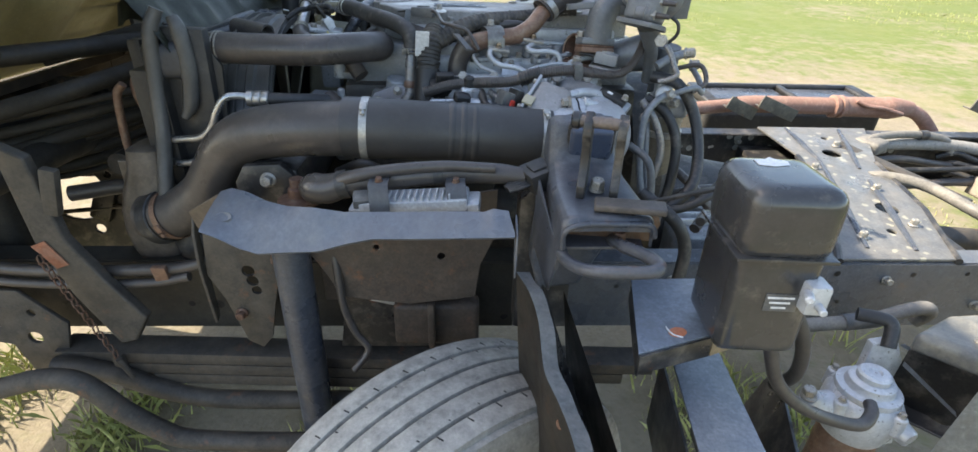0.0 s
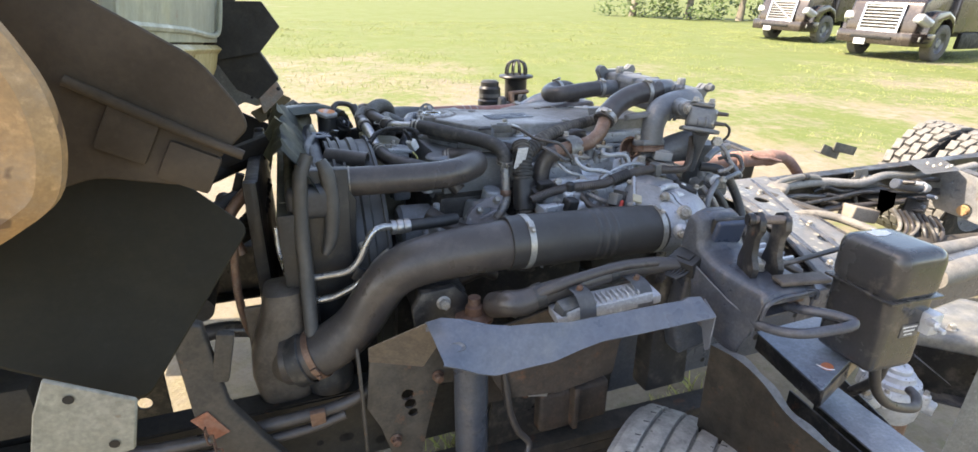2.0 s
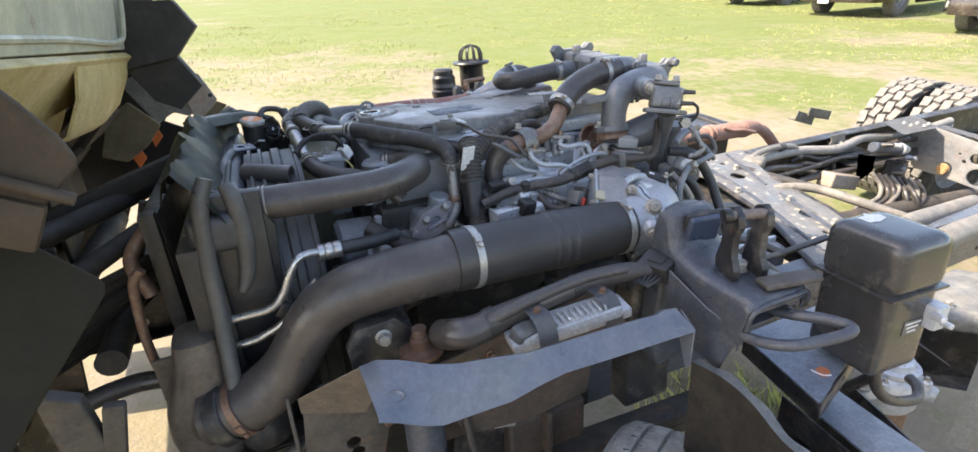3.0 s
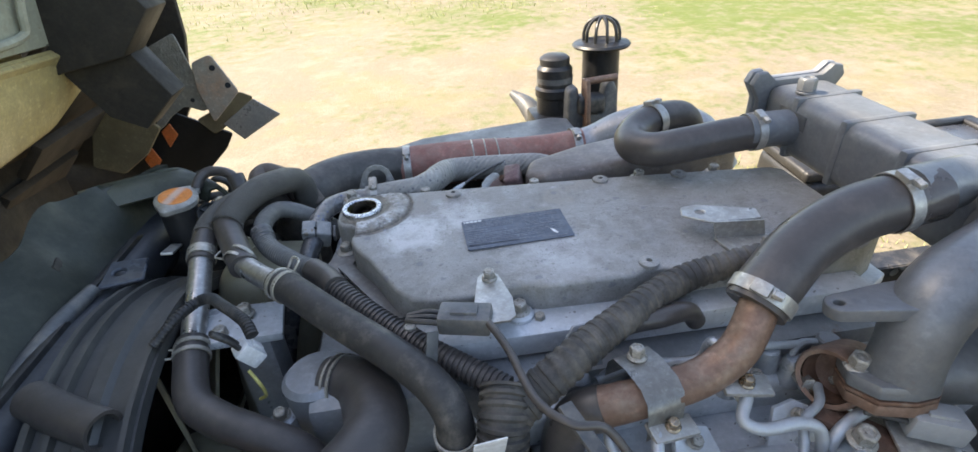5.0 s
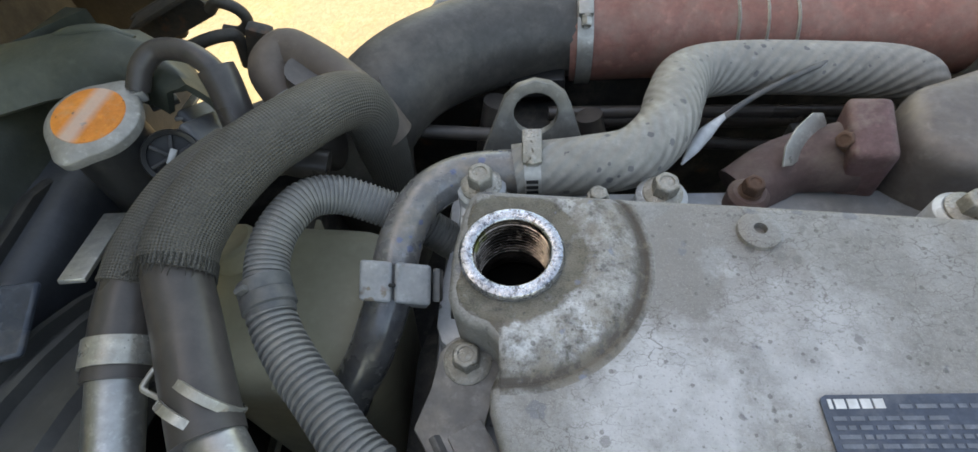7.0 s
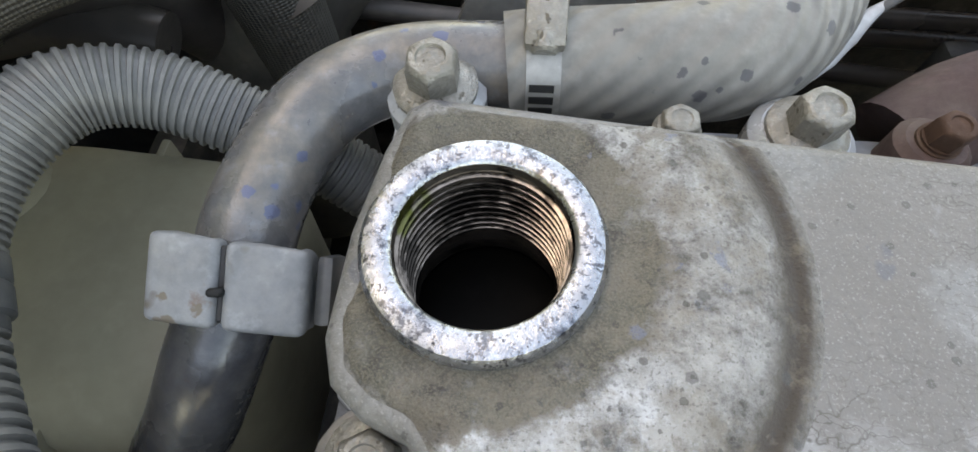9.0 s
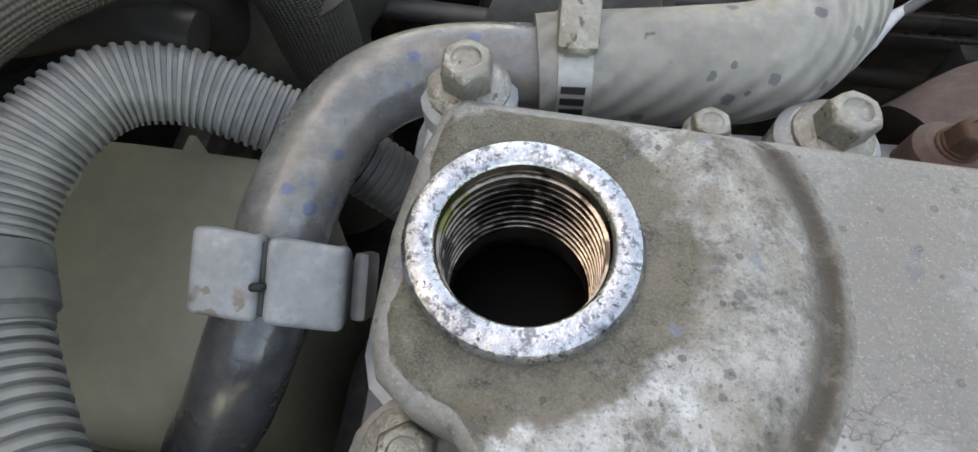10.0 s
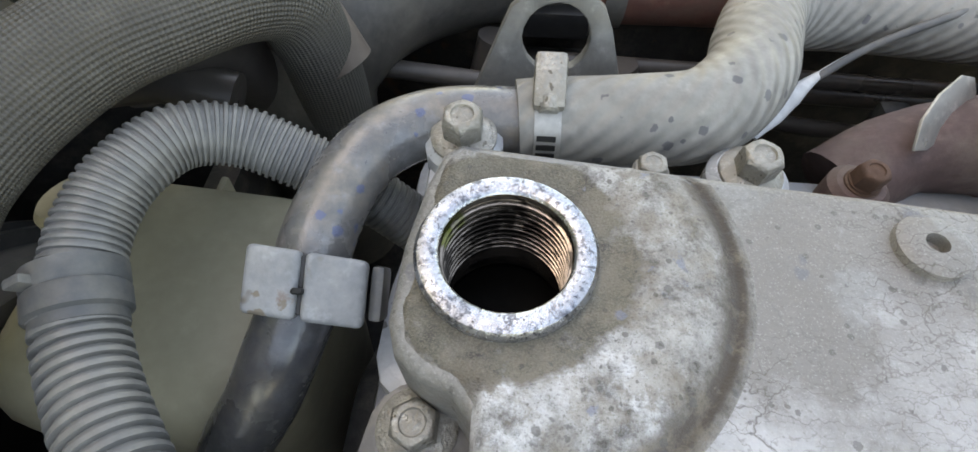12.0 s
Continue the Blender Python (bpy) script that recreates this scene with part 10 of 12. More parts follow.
    for k in range(len(prof) - 1):
        b.faces.new((A[k], A[k + 1], C[k + 1], C[k]))
    bmesh.ops.solidify(b, geom=b.faces[:], thickness=0.003)
    part("strap", b, GALV, root, angle=60)
    part("bolt", hexbolt((0.053, 1.282, 1.280), (0, 0.1, 1), 0.013), BOLT, root)
    hose("coolant_return_hose", [(0.172, 1.292, 1.312), (0.192, 1.303, 1.329), (0.238, 1.327, 1.352), (0.295, 1.34, 1.371), (0.352, 1.343, 1.379), (0.38, 1.346, 1.381)], 0.0295, RUBBER, "large black coolant hose rising to the cooler", "coolant hoses", [("clamp", band((0.181, 1.297, 1.320), (0.65, 0.35, 0.62), 0.0300, 0.014, 0.002, None, (-0.5, -0.5, 0.7)), GALV), ("clamp", band((0.338, 1.342, 1.378), (1, 0, 0.1), 0.0305, 0.012, 0.0015, None, (0, -0.2, 1)), GALV)], seg=28)
    build_plug("sensor_connector", (0.309, 1.200, 1.226), (0, 8, -20), (0.05, 0.03, 0.025), "grey sensor connector on a pressed bracket", 2, mat("pale_grey_plastic", (0.30, 0.31, 0.32), (0.24, 0.245, 0.25), 0.5, dust=0.3, bump=0.05, mottle=0.4))
    solid("sensor_plate", box((0.07, 0.05, 0.004), pose(0.309, 1.197, 1.207, 0, 8, -20), 0.0015), GALV, "galvanised bracket plate under the connector", "bracket")


build_injection()


def build_injectors():
    """Injector tops, clamps, studs and leak-off pipes along the head."""
    steel = mat("dull_zinc_line", (0.40, 0.43, 0.45), (0.32, 0.33, 0.35), 0.4, 0.35, dust=0.25, mottle=0.4)
    for k in range(4):
        x = 0.02 + k * 0.072
        root = thing("injector", "injector top with clamp, hex union and return stub", "injector", "injectors", (x, 1.295, 1.19))
        part("body", lathe([(0.0135, 0.0), (0.0135, 0.012), (0.011, 0.016), (0.011, 0.03), (0.008, 0.034), (0, 0.034)], Matrix.Translation((x, 1.295, 1.195)), 20), CAST_D, root)
        part("clamp", prism([(-0.016, -0.008), (0.016, -0.008), (0.022, 0.0), (0.016, 0.008), (-0.016, 0.008), (-0.022, 0.0)], 0.009, Matrix.Translation((x + 0.02, 1.288, 1.199)) @ pose(0, 0, 0, 0, 0, 25), 0.002), CAST, root)
        part("bolt", hexbolt((x + 0.03, 1.292, 1.208), (0, 0, 1), 0.012, 1.4, 0.8), BOLT, root)
        part("union", rod((x, 1.283, 1.215), (x - 0.004, 1.262, 1.222), 0.008, None, 6), BOLT, root)
        part("return_stub", tube([(x, 1.30, 1.226), (x + 0.012, 1.306, 1.238), (x + 0.03, 1.306, 1.236)], 0.004, 8, 5), steel, root)
    for k in range(6):
        x = 0.0 + k * 0.055
        root = thing("head_stud", "stud and flange nut on the rocker housing", "bolt", "head studs", (x, 1.335, 1.2))
        part("boss", rod((x, 1.338, 1.19), (x, 1.338, 1.216), 0.012, 0.011, 16, 0.002), CAST, root)
        part("nut", hexbolt((x, 1.338, 1.216), (0, 0, 1), 0.012, 1.5, 0.7), BOLT, root)
    for pts in ([(0.02, 1.30, 1.236), (0.07, 1.31, 1.24), (0.12, 1.306, 1.237), (0.18, 1.31, 1.24), (0.25, 1.306, 1.236)],
                [(0.24, 1.262, 1.222), (0.225, 1.24, 1.225), (0.2, 1.225, 1.222), (0.19, 1.205, 1.205), (0.185, 1.2, 1.175)],
                [(0.02, 1.262, 1.222), (0.015, 1.238, 1.215), (0.03, 1.215, 1.2), (0.06, 1.205, 1.19), (0.09, 1.2, 1.17)],
                [(0.10, 1.17, 1.185), (0.13, 1.175, 1.2), (0.17, 1.18, 1.212), (0.21, 1.185, 1.215), (0.25, 1.195, 1.205)],
                [(-0.03, 1.16, 1.12), (0.0, 1.14, 1.10), (0.04, 1.138, 1.09), (0.09, 1.14, 1.095), (0.12, 1.15, 1.11)]):
        hose("return_line", pts, 0.0046, steel, "thin dull steel return line over the head", "return lines", seg=10)
    for p, r in (((0.10, 1.245, 1.19), 15), ((0.21, 1.25, 1.195), -10), ((0.265, 1.28, 1.20), 30)):
        root = thing("rail_rib", "cast rib with pad and bolt on the fuel rail side", "casting", "ribs", p)
        part("web", prism([(-0.03, -0.03), (0.03, -0.03), (0.02, 0.012), (0.0, 0.02), (-0.02, 0.012)], 0.008, Matrix.Translation(p) @ pose(0, 0, 0, 55, 0, r), 0.003), CAST, root)
        part("bolt", hexbolt(Vector(p) + Vector((0.0, -0.008, 0.012)), (0, -0.5, 0.85), 0.011), BOLT, root)


build_injectors()


def build_castings():
    """Bolted castings, fittings and clips between the hoses on the near side."""
    root = thing("fuel_pump", "dusty cast fuel pump with round boss and long bolts", "pump", "", (-0.30, 1.22, 1.0))
    part("body", rod((-0.295, 1.35, 1.04), (-0.296, 1.285, 1.057), 0.046, 0.040, 28, 0.008), CAST_D, root)
    fm = aim((-0.296, 1.287, 1.056), (-0.292, 1.20, 1.10))
    part("boss", lathe([(0, 0.0), (0.009, 0.0), (0.011, 0.008), (0.022, 0.010), (0.025, 0.006), (0.027, -0.01), (0, -0.012)], fm, 28), CAST_D, root)
    part("skirt", prism([(-0.05, -0.03), (0.045, -0.034), (0.058, 0.0), (0.05, 0.034), (0.0, 0.046), (-0.045, 0.035)], 0.014, fm @ pose(0, 0, -0.016), 0.005, 3), CAST_D, root)
    for x, y in ((-0.04, -0.026), (0.038, -0.028), (0.044, 0.016), (-0.038, 0.026)):
        part("pillar", rod(fm @ Vector((x, y, -0.02)), fm @ Vector((x, y, 0.006)), 0.0105, 0.0095, 14, 0.002), CAST_D, root)
        part("bolt", hexbolt(fm @ Vector((x, y, 0.006)), fm.to_3x3() @ Vector((0, 0, 1)), 0.0115, 1.45, 0.9), BOLT, root)
    part("upright_stud", rod((-0.308, 1.30, 1.085), (-0.306, 1.296, 1.125), 0.010, 0.009, 14, 0.002), CAST, root)
    root = thing("head_cover_plate", "dusty cast plate with bolted ears below the injection lines", "casting", "", (0.05, 1.17, 1.05))
    part("plate", prism([(-0.04, 1.05), (0.10, 1.05), (0.13, 1.10), (0.12, 1.16), (0.06, 1.175), (0.0, 1.165), (-0.03, 1.13)], 0.04, Matrix.Translation((0, 1.205, 0)) @ pose(0, 0, 0, 90), 0.01, 3), CAST, root)
    part("cap_boss", box((0.04, 0.035, 0.03), pose(0.005, 1.165, 1.155, 14, 0, 8), 0.007, 3), CAST, root)
    part("cap", rod((0.005, 1.16, 1.168), (0.005, 1.157, 1.19), 0.012, 0.011, 16, 0.003), RUBBER_D, root)
    part("rib", box((0.10, 0.02, 0.012), pose(0.05, 1.16, 1.13, 10, 25, 0), 0.004), CAST, root)
    for p in ((0.045, 1.155, 1.145), (0.008, 1.155, 1.115), (0.09, 1.158, 1.12), (0.075, 1.158, 1.155), (-0.02, 1.16, 1.08)):
        part("ear", rod(Vector(p) + Vector((0, 0.03, 0)), p, 0.0145, 0.0135, 16, 0.003), CAST, root)
        part("bolt", hexbolt(p, (0.05, -1, 0.3), 0.014, 1.5, 0.8), BOLT, root)
    root = thing("control_valve", "pale cylindrical control valve with a black plug", "valve", "", (-0.05, 1.165, 1.10))
    part("barrel", rod((-0.075, 1.165, 1.118), (-0.02, 1.155, 1.122), 0.020, 0.020, 24, 0.004), CAST, root)
    part("collar", rod((-0.03, 1.157, 1.121), (-0.022, 1.1555, 1.122), 0.0225, None, 24, 0.002), ALU_PIPE, root)
    part("plug", box((0.034, 0.03, 0.034), pose(-0.012, 1.122, 1.145, 10, 8, 12), 0.006, 3), PLASTIC, root, "black plug")
    part("bolt", hexbolt((0.012, 1.115, 1.125), (0, -1, 0.3), 0.016, 1.6), BOLT, root)
    root = thing("relay_box", "black plastic box with a grey edge below the harness", "box", "", (0.085, 1.1, 1.05))
    part("body", box((0.11, 0.03, 0.065), pose(0.052, 1.098, 1.055, 14, -8, 10), 0.005), PLASTIC, root)
    part("edge", box((0.112, 0.032, 0.006), pose(0.050, 1.094, 1.087, 14, -8, 10), 0.002), PLASTIC_G, root)
    part("screw", rod((0.097, 1.085, 1.07), (0.097, 1.078, 1.072), 0.007, None, 12), BOLT, root)
    root = thing("harness_clip", "black open clip block beside the conduit", "clip", "", (-0.055, 1.2, 1.17))
    part("body", box((0.04, 0.02, 0.036), pose(-0.05, 1.195, 1.172, 18, 0, 8), 0.004), PLASTIC, root)
    part("slot", box((0.018, 0.004, 0.016), pose(-0.05, 1.184, 1.176, 18, 0, 8), 0.001), BLACK, root)
    part("arm", box((0.05, 0.008, 0.03), pose(-0.018, 1.205, 1.168, 18, 0, 18), 0.002), PLASTIC_G, root)
    part("screw", hexbolt((-0.028, 1.232, 1.165), (0, -1, 0.3), 0.009), BOLT, root)
    root = thing("eyelet_plate", "small grey steel plate with a bolt eye", "bracket", "", (0.0, 1.33, 1.24))
    part("plate", prism([(-0.018, -0.02), (0.018, -0.02), (0.018, 0.014), (0.008, 0.026), (-0.008, 0.026), (-0.018, 0.014)], 0.004, Matrix.Translation((0.012, 1.322, 1.262)) @ pose(0, 0, 0, 62, 0, 4), 0.001, 1, [(0.0, 0.008, 0.006)]), CAST_D, root)
    part("hook", tube([(-0.004, 1.312, 1.262), (-0.006, 1.30, 1.27), (-0.004, 1.29, 1.262), (0.0, 1.295, 1.25)], 0.0035, 8, 5), GALV, root)
    # purple-tinted connector and short hoses in the dark behind
    for pts, r, m in (([(-0.16, 1.2, 1.06), (-0.13, 1.19, 1.045), (-0.11, 1.2, 1.02)], 0.012, RUST_PIPE), ([(-0.21, 1.26, 1.0), (-0.16, 1.22, 1.0), (-0.12, 1.2, 0.96)], 0.016, RUBBER), ([(-0.145, 1.21, 1.10), (-0.12, 1.195, 1.09), (-0.11, 1.2, 1.12), (-0.115, 1.215, 1.15)], 0.006, RUBBER_D), ([(0.14, 1.13, 1.10), (0.11, 1.11, 1.13), (0.07, 1.12, 1.15), (0.05, 1.15, 1.16)], 0.007, STEEL_HOSE), ([(-0.06, 1.13, 0.99), (-0.02, 1.10, 1.02), (0.03, 1.10, 1.03), (0.08, 1.12, 1.01)], 0.012, RUBBER), ([(-0.30, 1.16, 0.96), (-0.24, 1.14, 0.99), (-0.2, 1.15, 0.97)], 0.014, RUBBER)):
        hose("short_hose", pts, r, m, "short dusty hose between the castings", "short hoses")


build_castings()


def build_egr():
    """The cooler box, its flanges, the cast elbow and the valve with two solenoids."""
    root = thing("gas_cooler", "dull grey steel exhaust gas cooler box with bolted end flanges", "cooler", "", (0.45, 1.5, 1.3))
    m = aim((0.448, 1.672, 1.362), (0.468, 1.31, 1.342), (0, 0, 1))
    part("box", box((0.10, 0.088, 0.345), m @ pose(0, 0, 0.175), 0.02, 4), COOLER, root)
    for z in (0.07, 0.16, 0.25):
        part("pressed_rib", box((0.104, 0.092, 0.012), m @ pose(0, 0, z), 0.005, 2), COOLER, root)
    fl = [(-0.078, 0.046), (-0.07, 0.062), (-0.055, 0.064), (-0.04, 0.05), (0.04, 0.05), (0.055, 0.064), (0.07, 0.062), (0.078, 0.046), (0.062, 0.02), (0.06, -0.046), (-0.06, -0.046), (-0.062, 0.02)]
    part("rear_flange", prism(fl, 0.012, m @ pose(0, 0, -0.004), 0.004, 2), COOLER, root)
    part("mating_flange", prism(fl, 0.012, m @ pose(0, 0, -0.019), 0.004, 2), CAST_D, root)
    sm = [(x * 0.8, y * 0.9) for x, y in fl]
    part("front_flange", prism(sm, 0.012, m @ pose(0, 0, 0.345), 0.004, 2), COOLER, root)
    part("plug", hexbolt(m @ Vector((-0.026, 0.045, 0.055)), (0, 0, 1), 0.022, 1.2, 0.8), COOLER, root)
    part("plug", hexbolt(m @ Vector((0.005, 0.045, 0.315)), (0, 0, 1), 0.022, 1.2, 0.8), COOLER, root)
    part("inlet", rod((0.41, 1.604, 1.358), (0.335, 1.604, 1.358), 0.026, 0.026, 22), COOLER, root)
    part("outlet", rod((0.43, 1.36, 1.382), (0.35, 1.345, 1.385), 0.027, 0.027, 22), COOLER, root)
    part("label", box((0.001, 0.022, 0.055), m @ pose(-0.0508, 0.015, 0.07), 0), PLASTIC_G, root, "grey worn label")
    root = thing("gas_valve", "dark cast exhaust gas valve and elbow with two solenoids", "valve", "", (0.36, 1.22, 1.22))
    part("elbow", tube([(0.452, 1.305, 1.345), (0.44, 1.285, 1.348), (0.405, 1.272, 1.350), (0.365, 1.262, 1.349), (0.325, 1.25, 1.340), (0.302, 1.24, 1.318), (0.293, 1.234, 1.29), (0.291, 1.232, 1.262)], [0.046, 0.046, 0.040, 0.036, 0.034, 0.032, 0.030, 0.031], 28, 8), COOLER, root)
    part("elbow_web", prism([(-0.05, -0.03), (0.045, -0.034), (0.05, 0.02), (0.0, 0.036), (-0.05, 0.03)], 0.05, Matrix.Translation((0.425, 1.283, 1.318)) @ pose(0, 0, 0, 8, -6, 10), 0.014, 3), COOLER, root)
    part("top_flange", prism(sm, 0.014, m @ pose(0, 0, 0.36), 0.004), COOLER, root)
    for s in (-1, 1):
        part("flange_bolt", hexbolt(m @ Vector((s * 0.056, 0.048, 0.374)), (0.05, -1, 0), 0.018), COOLER, root)
    tab = [(0.012 * math.cos(radians(q)) - 0.03, 0.014 * math.sin(radians(q))) for q in range(90, 271, 30)] + [(0.03, -0.026), (0.05, -0.02), (0.05, 0.024), (0.02, 0.022)]
    part("side_ear", prism(tab, 0.013, Matrix.Translation((0.262, 1.256, 1.322)) @ pose(0, 0, 0, -6, -6, -8), 0.004, 3, [(-0.03, 0.0, 0.005)]), COOLER, root)
    for k in range(2):        # cast figures too worn to read
        part("cast_mark", box((0.010, 0.004, 0.022), pose(0.336 + 0.016 * k, 1.2195, 1.325, 22, 0, -12), 0.002), COOLER, root)
    foot = [(-0.040, -0.020), (-0.012, -0.034), (0.012, -0.036), (0.036, -0.024), (0.04, 0.01), (0.026, 0.034), (-0.03, 0.034), (-0.046, 0.008)]
    fm = Matrix.Translation((0.289, 1.236, 1.248)) @ pose(0, 0, 0, -10, 4, 10)
    part("foot_flange", prism(foot, 0.015, fm, 0.004, 2), COOLER, root)
    part("gasket", prism(foot, 0.004, fm @ pose(0, 0, -0.0045), 0.001), RUSTY, root)
    part("lower_flange", prism(foot, 0.012, fm @ pose(0, 0, -0.017), 0.003), RUST_PIPE, root)
    part("foot_bolt", hexbolt(fm @ Vector((0.0, -0.024, 0.015)), (0, -0.15, 1), 0.018, 1.5, 0.8), BOLT, root)
    part("foot_bolt", hexbolt(fm @ Vector((-0.032, 0.012, 0.015)), (0, -0.15, 1), 0.016, 1.5, 0.8), BOLT, root)
    # the valve hangs on an arm from the elbow
    part("arm", tube([(0.385, 1.262, 1.345), (0.36, 1.21, 1.352), (0.337, 1.165, 1.357)], [0.028, 0.024, 0.021], 22, 5), COOLER, root)
    part("arm_boss", rod((0.342, 1.172, 1.357), (0.331, 1.147, 1.359), 0.021, 0.020, 22, 0.004), COOLER, root)
    part("arm_bolt", hexbolt((0.331, 1.147, 1.359), (-0.4, -0.9, 0.1), 0.02, 1.5, 0.8), BOLT, root)
    vm = Matrix.Translation((0.362, 1.13, 1.342)) @ pose(0, 0, 0, -12, 6, -34)
    part("valve_body", prism([(-0.036, -0.03), (0.022, -0.034), (0.036, -0.014), (0.034, 0.03), (-0.006, 0.042), (-0.036, 0.024)], 0.05, vm @ pose(0, 0, -0.03), 0.008, 3), COOLER, root)
    part("valve_lid", prism([(-0.038, -0.02), (-0.01, -0.036), (0.02, -0.034), (0.03, 0.02), (-0.008, 0.046), (-0.034, 0.03)], 0.010, vm @ pose(0, 0, 0.021), 0.004, 2), COOLER, root)
    part("valve_plate", prism([(-0.046, -0.034), (0.03, -0.044), (0.05, -0.01), (0.042, 0.036), (-0.004, 0.05), (-0.046, 0.03)], 0.010, vm @ pose(0, 0, -0.041), 0.003, 2), COOLER, root)
    for x, y in ((-0.026, -0.02), (0.012, -0.026), (-0.004, 0.032)):
        part("bolt", hexbolt(vm @ Vector((x, y, 0.031)), vm.to_3x3() @ Vector((0, 0, 1)), 0.013), BOLT, root)
    ax = Vector((0.80, -0.58, -0.06)).normalized()
    for c in (Vector((0.376, 1.104, 1.352)), Vector((0.364, 1.098, 1.329))):
        c0, c1 = c - ax * 0.034, c - ax * 0.002
        sol = part("solenoid", rod(c0, c1, 0.0155, 0.0148, 22, 0.002), COOLER, root)
        part("collar", rod(c0.lerp(c1, 0.55), c0.lerp(c1, 0.75), 0.0178, None, 22, 0.002), COOLER, sol)
        part("nut", rod(c1, c1 + ax * 0.009, 0.0115, 0.0105, 6, 0.001), BOLT, sol)
        part("pipe_stub", rod(c1 + ax * 0.006, c1 + ax * 0.036, 0.0062, 0.0045, 12), RUBBER, sol)
    part("wire_loop", tube([(0.398, 1.085, 1.327), (0.412, 1.082, 1.315), (0.415, 1.086, 1.295), (0.402, 1.095, 1.278), (0.385, 1.105, 1.272)], 0.0035, 10, 6), RUBBER_D, root)
    part("lower_neck", tube([(0.372, 1.135, 1.305), (0.385, 1.15, 1.272), (0.40, 1.175, 1.235), (0.41, 1.2, 1.18)], [0.024, 0.016, 0.014, 0.014], 22, 6), COOLER, root)
    part("lower_pipe", tube([(0.445, 1.20, 1.255), (0.445, 1.205, 1.23), (0.45, 1.22, 1.19), (0.455, 1.24, 1.12)], 0.028, 22, 6), COOLER, root)
    bj = part("banjo", rod((0.392, 1.10, 1.28), (0.384, 1.084, 1.283), 0.013, None, 6, 0.001), BOLT, root)
    part("banjo_pipe", tube([(0.394, 1.09, 1.276), (0.405, 1.078, 1.262), (0.415, 1.066, 1.235), (0.42, 1.06, 1.222), (0.405, 1.062, 1.212), (0.388, 1.07, 1.206)], 0.0055, 10, 6), STEEL_HOSE, bj)
    part("main_pipe", tube([(0.29, 1.275, 1.215), (0.34, 1.268, 1.215), (0.39, 1.255, 1.228), (0.44, 1.235, 1.24)], [0.03, 0.034, 0.04, 0.046], 24, 6), COOLER, root)
    pm = aim((0.272, 1.268, 1.230), (0.228, 1.248, 1.245))
    noz = part("open_port", lathe([(0.0245, 0.0), (0.0245, -0.05), (0.0300, -0.05), (0.0315, 0.002), (0.0290, 0.006), (0.025, 0.004)], pm @ pose(0, 0, 0.035), 36), RUST_PIPE, root, "open rusty port")
    part("port_inside", lathe([(0.0245, 0.0), (0.0235, -0.026), (0.017, -0.030), (0, -0.030)], pm @ pose(0, 0, 0.036), 28), RUSTY, noz)
    part("port_foot", box((0.075, 0.03, 0.012), pose(0.252, 1.222, 1.205, 0, 10, -38), 0.005), RUSTY, root)
    part("port_bolt", hexbolt((0.244, 1.203, 1.212), (0, -0.2, 1), 0.018), BOLT, root)
    hose("cooler_inlet_hose", [(0.35, 1.604, 1.357), (0.30, 1.604, 1.354), (0.24, 1.605, 1.348), (0.205, 1.615, 1.342), (0.187, 1.645, 1.338), (0.195, 1.68, 1.340), (0.225, 1.708, 1.346), (0.265, 1.725, 1.348), (0.305, 1.74, 1.34), (0.325, 1.748, 1.315), (0.328, 1.75, 1.28)], 0.0255, RUBBER, "black coolant hose looping into the cooler", "coolant hoses", [("clamp", band((0.35, 1.604, 1.357), (1, 0, 0), 0.0265, 0.012, 0.0015, None, (0, -0.3, 1)), GALV), ("clamp", band((0.245, 1.717, 1.347), (0.85, 0.45, 0), 0.0265, 0.016, 0.0015, None, (0, 0.3, 1)), GALV)], seg=26)


build_egr()


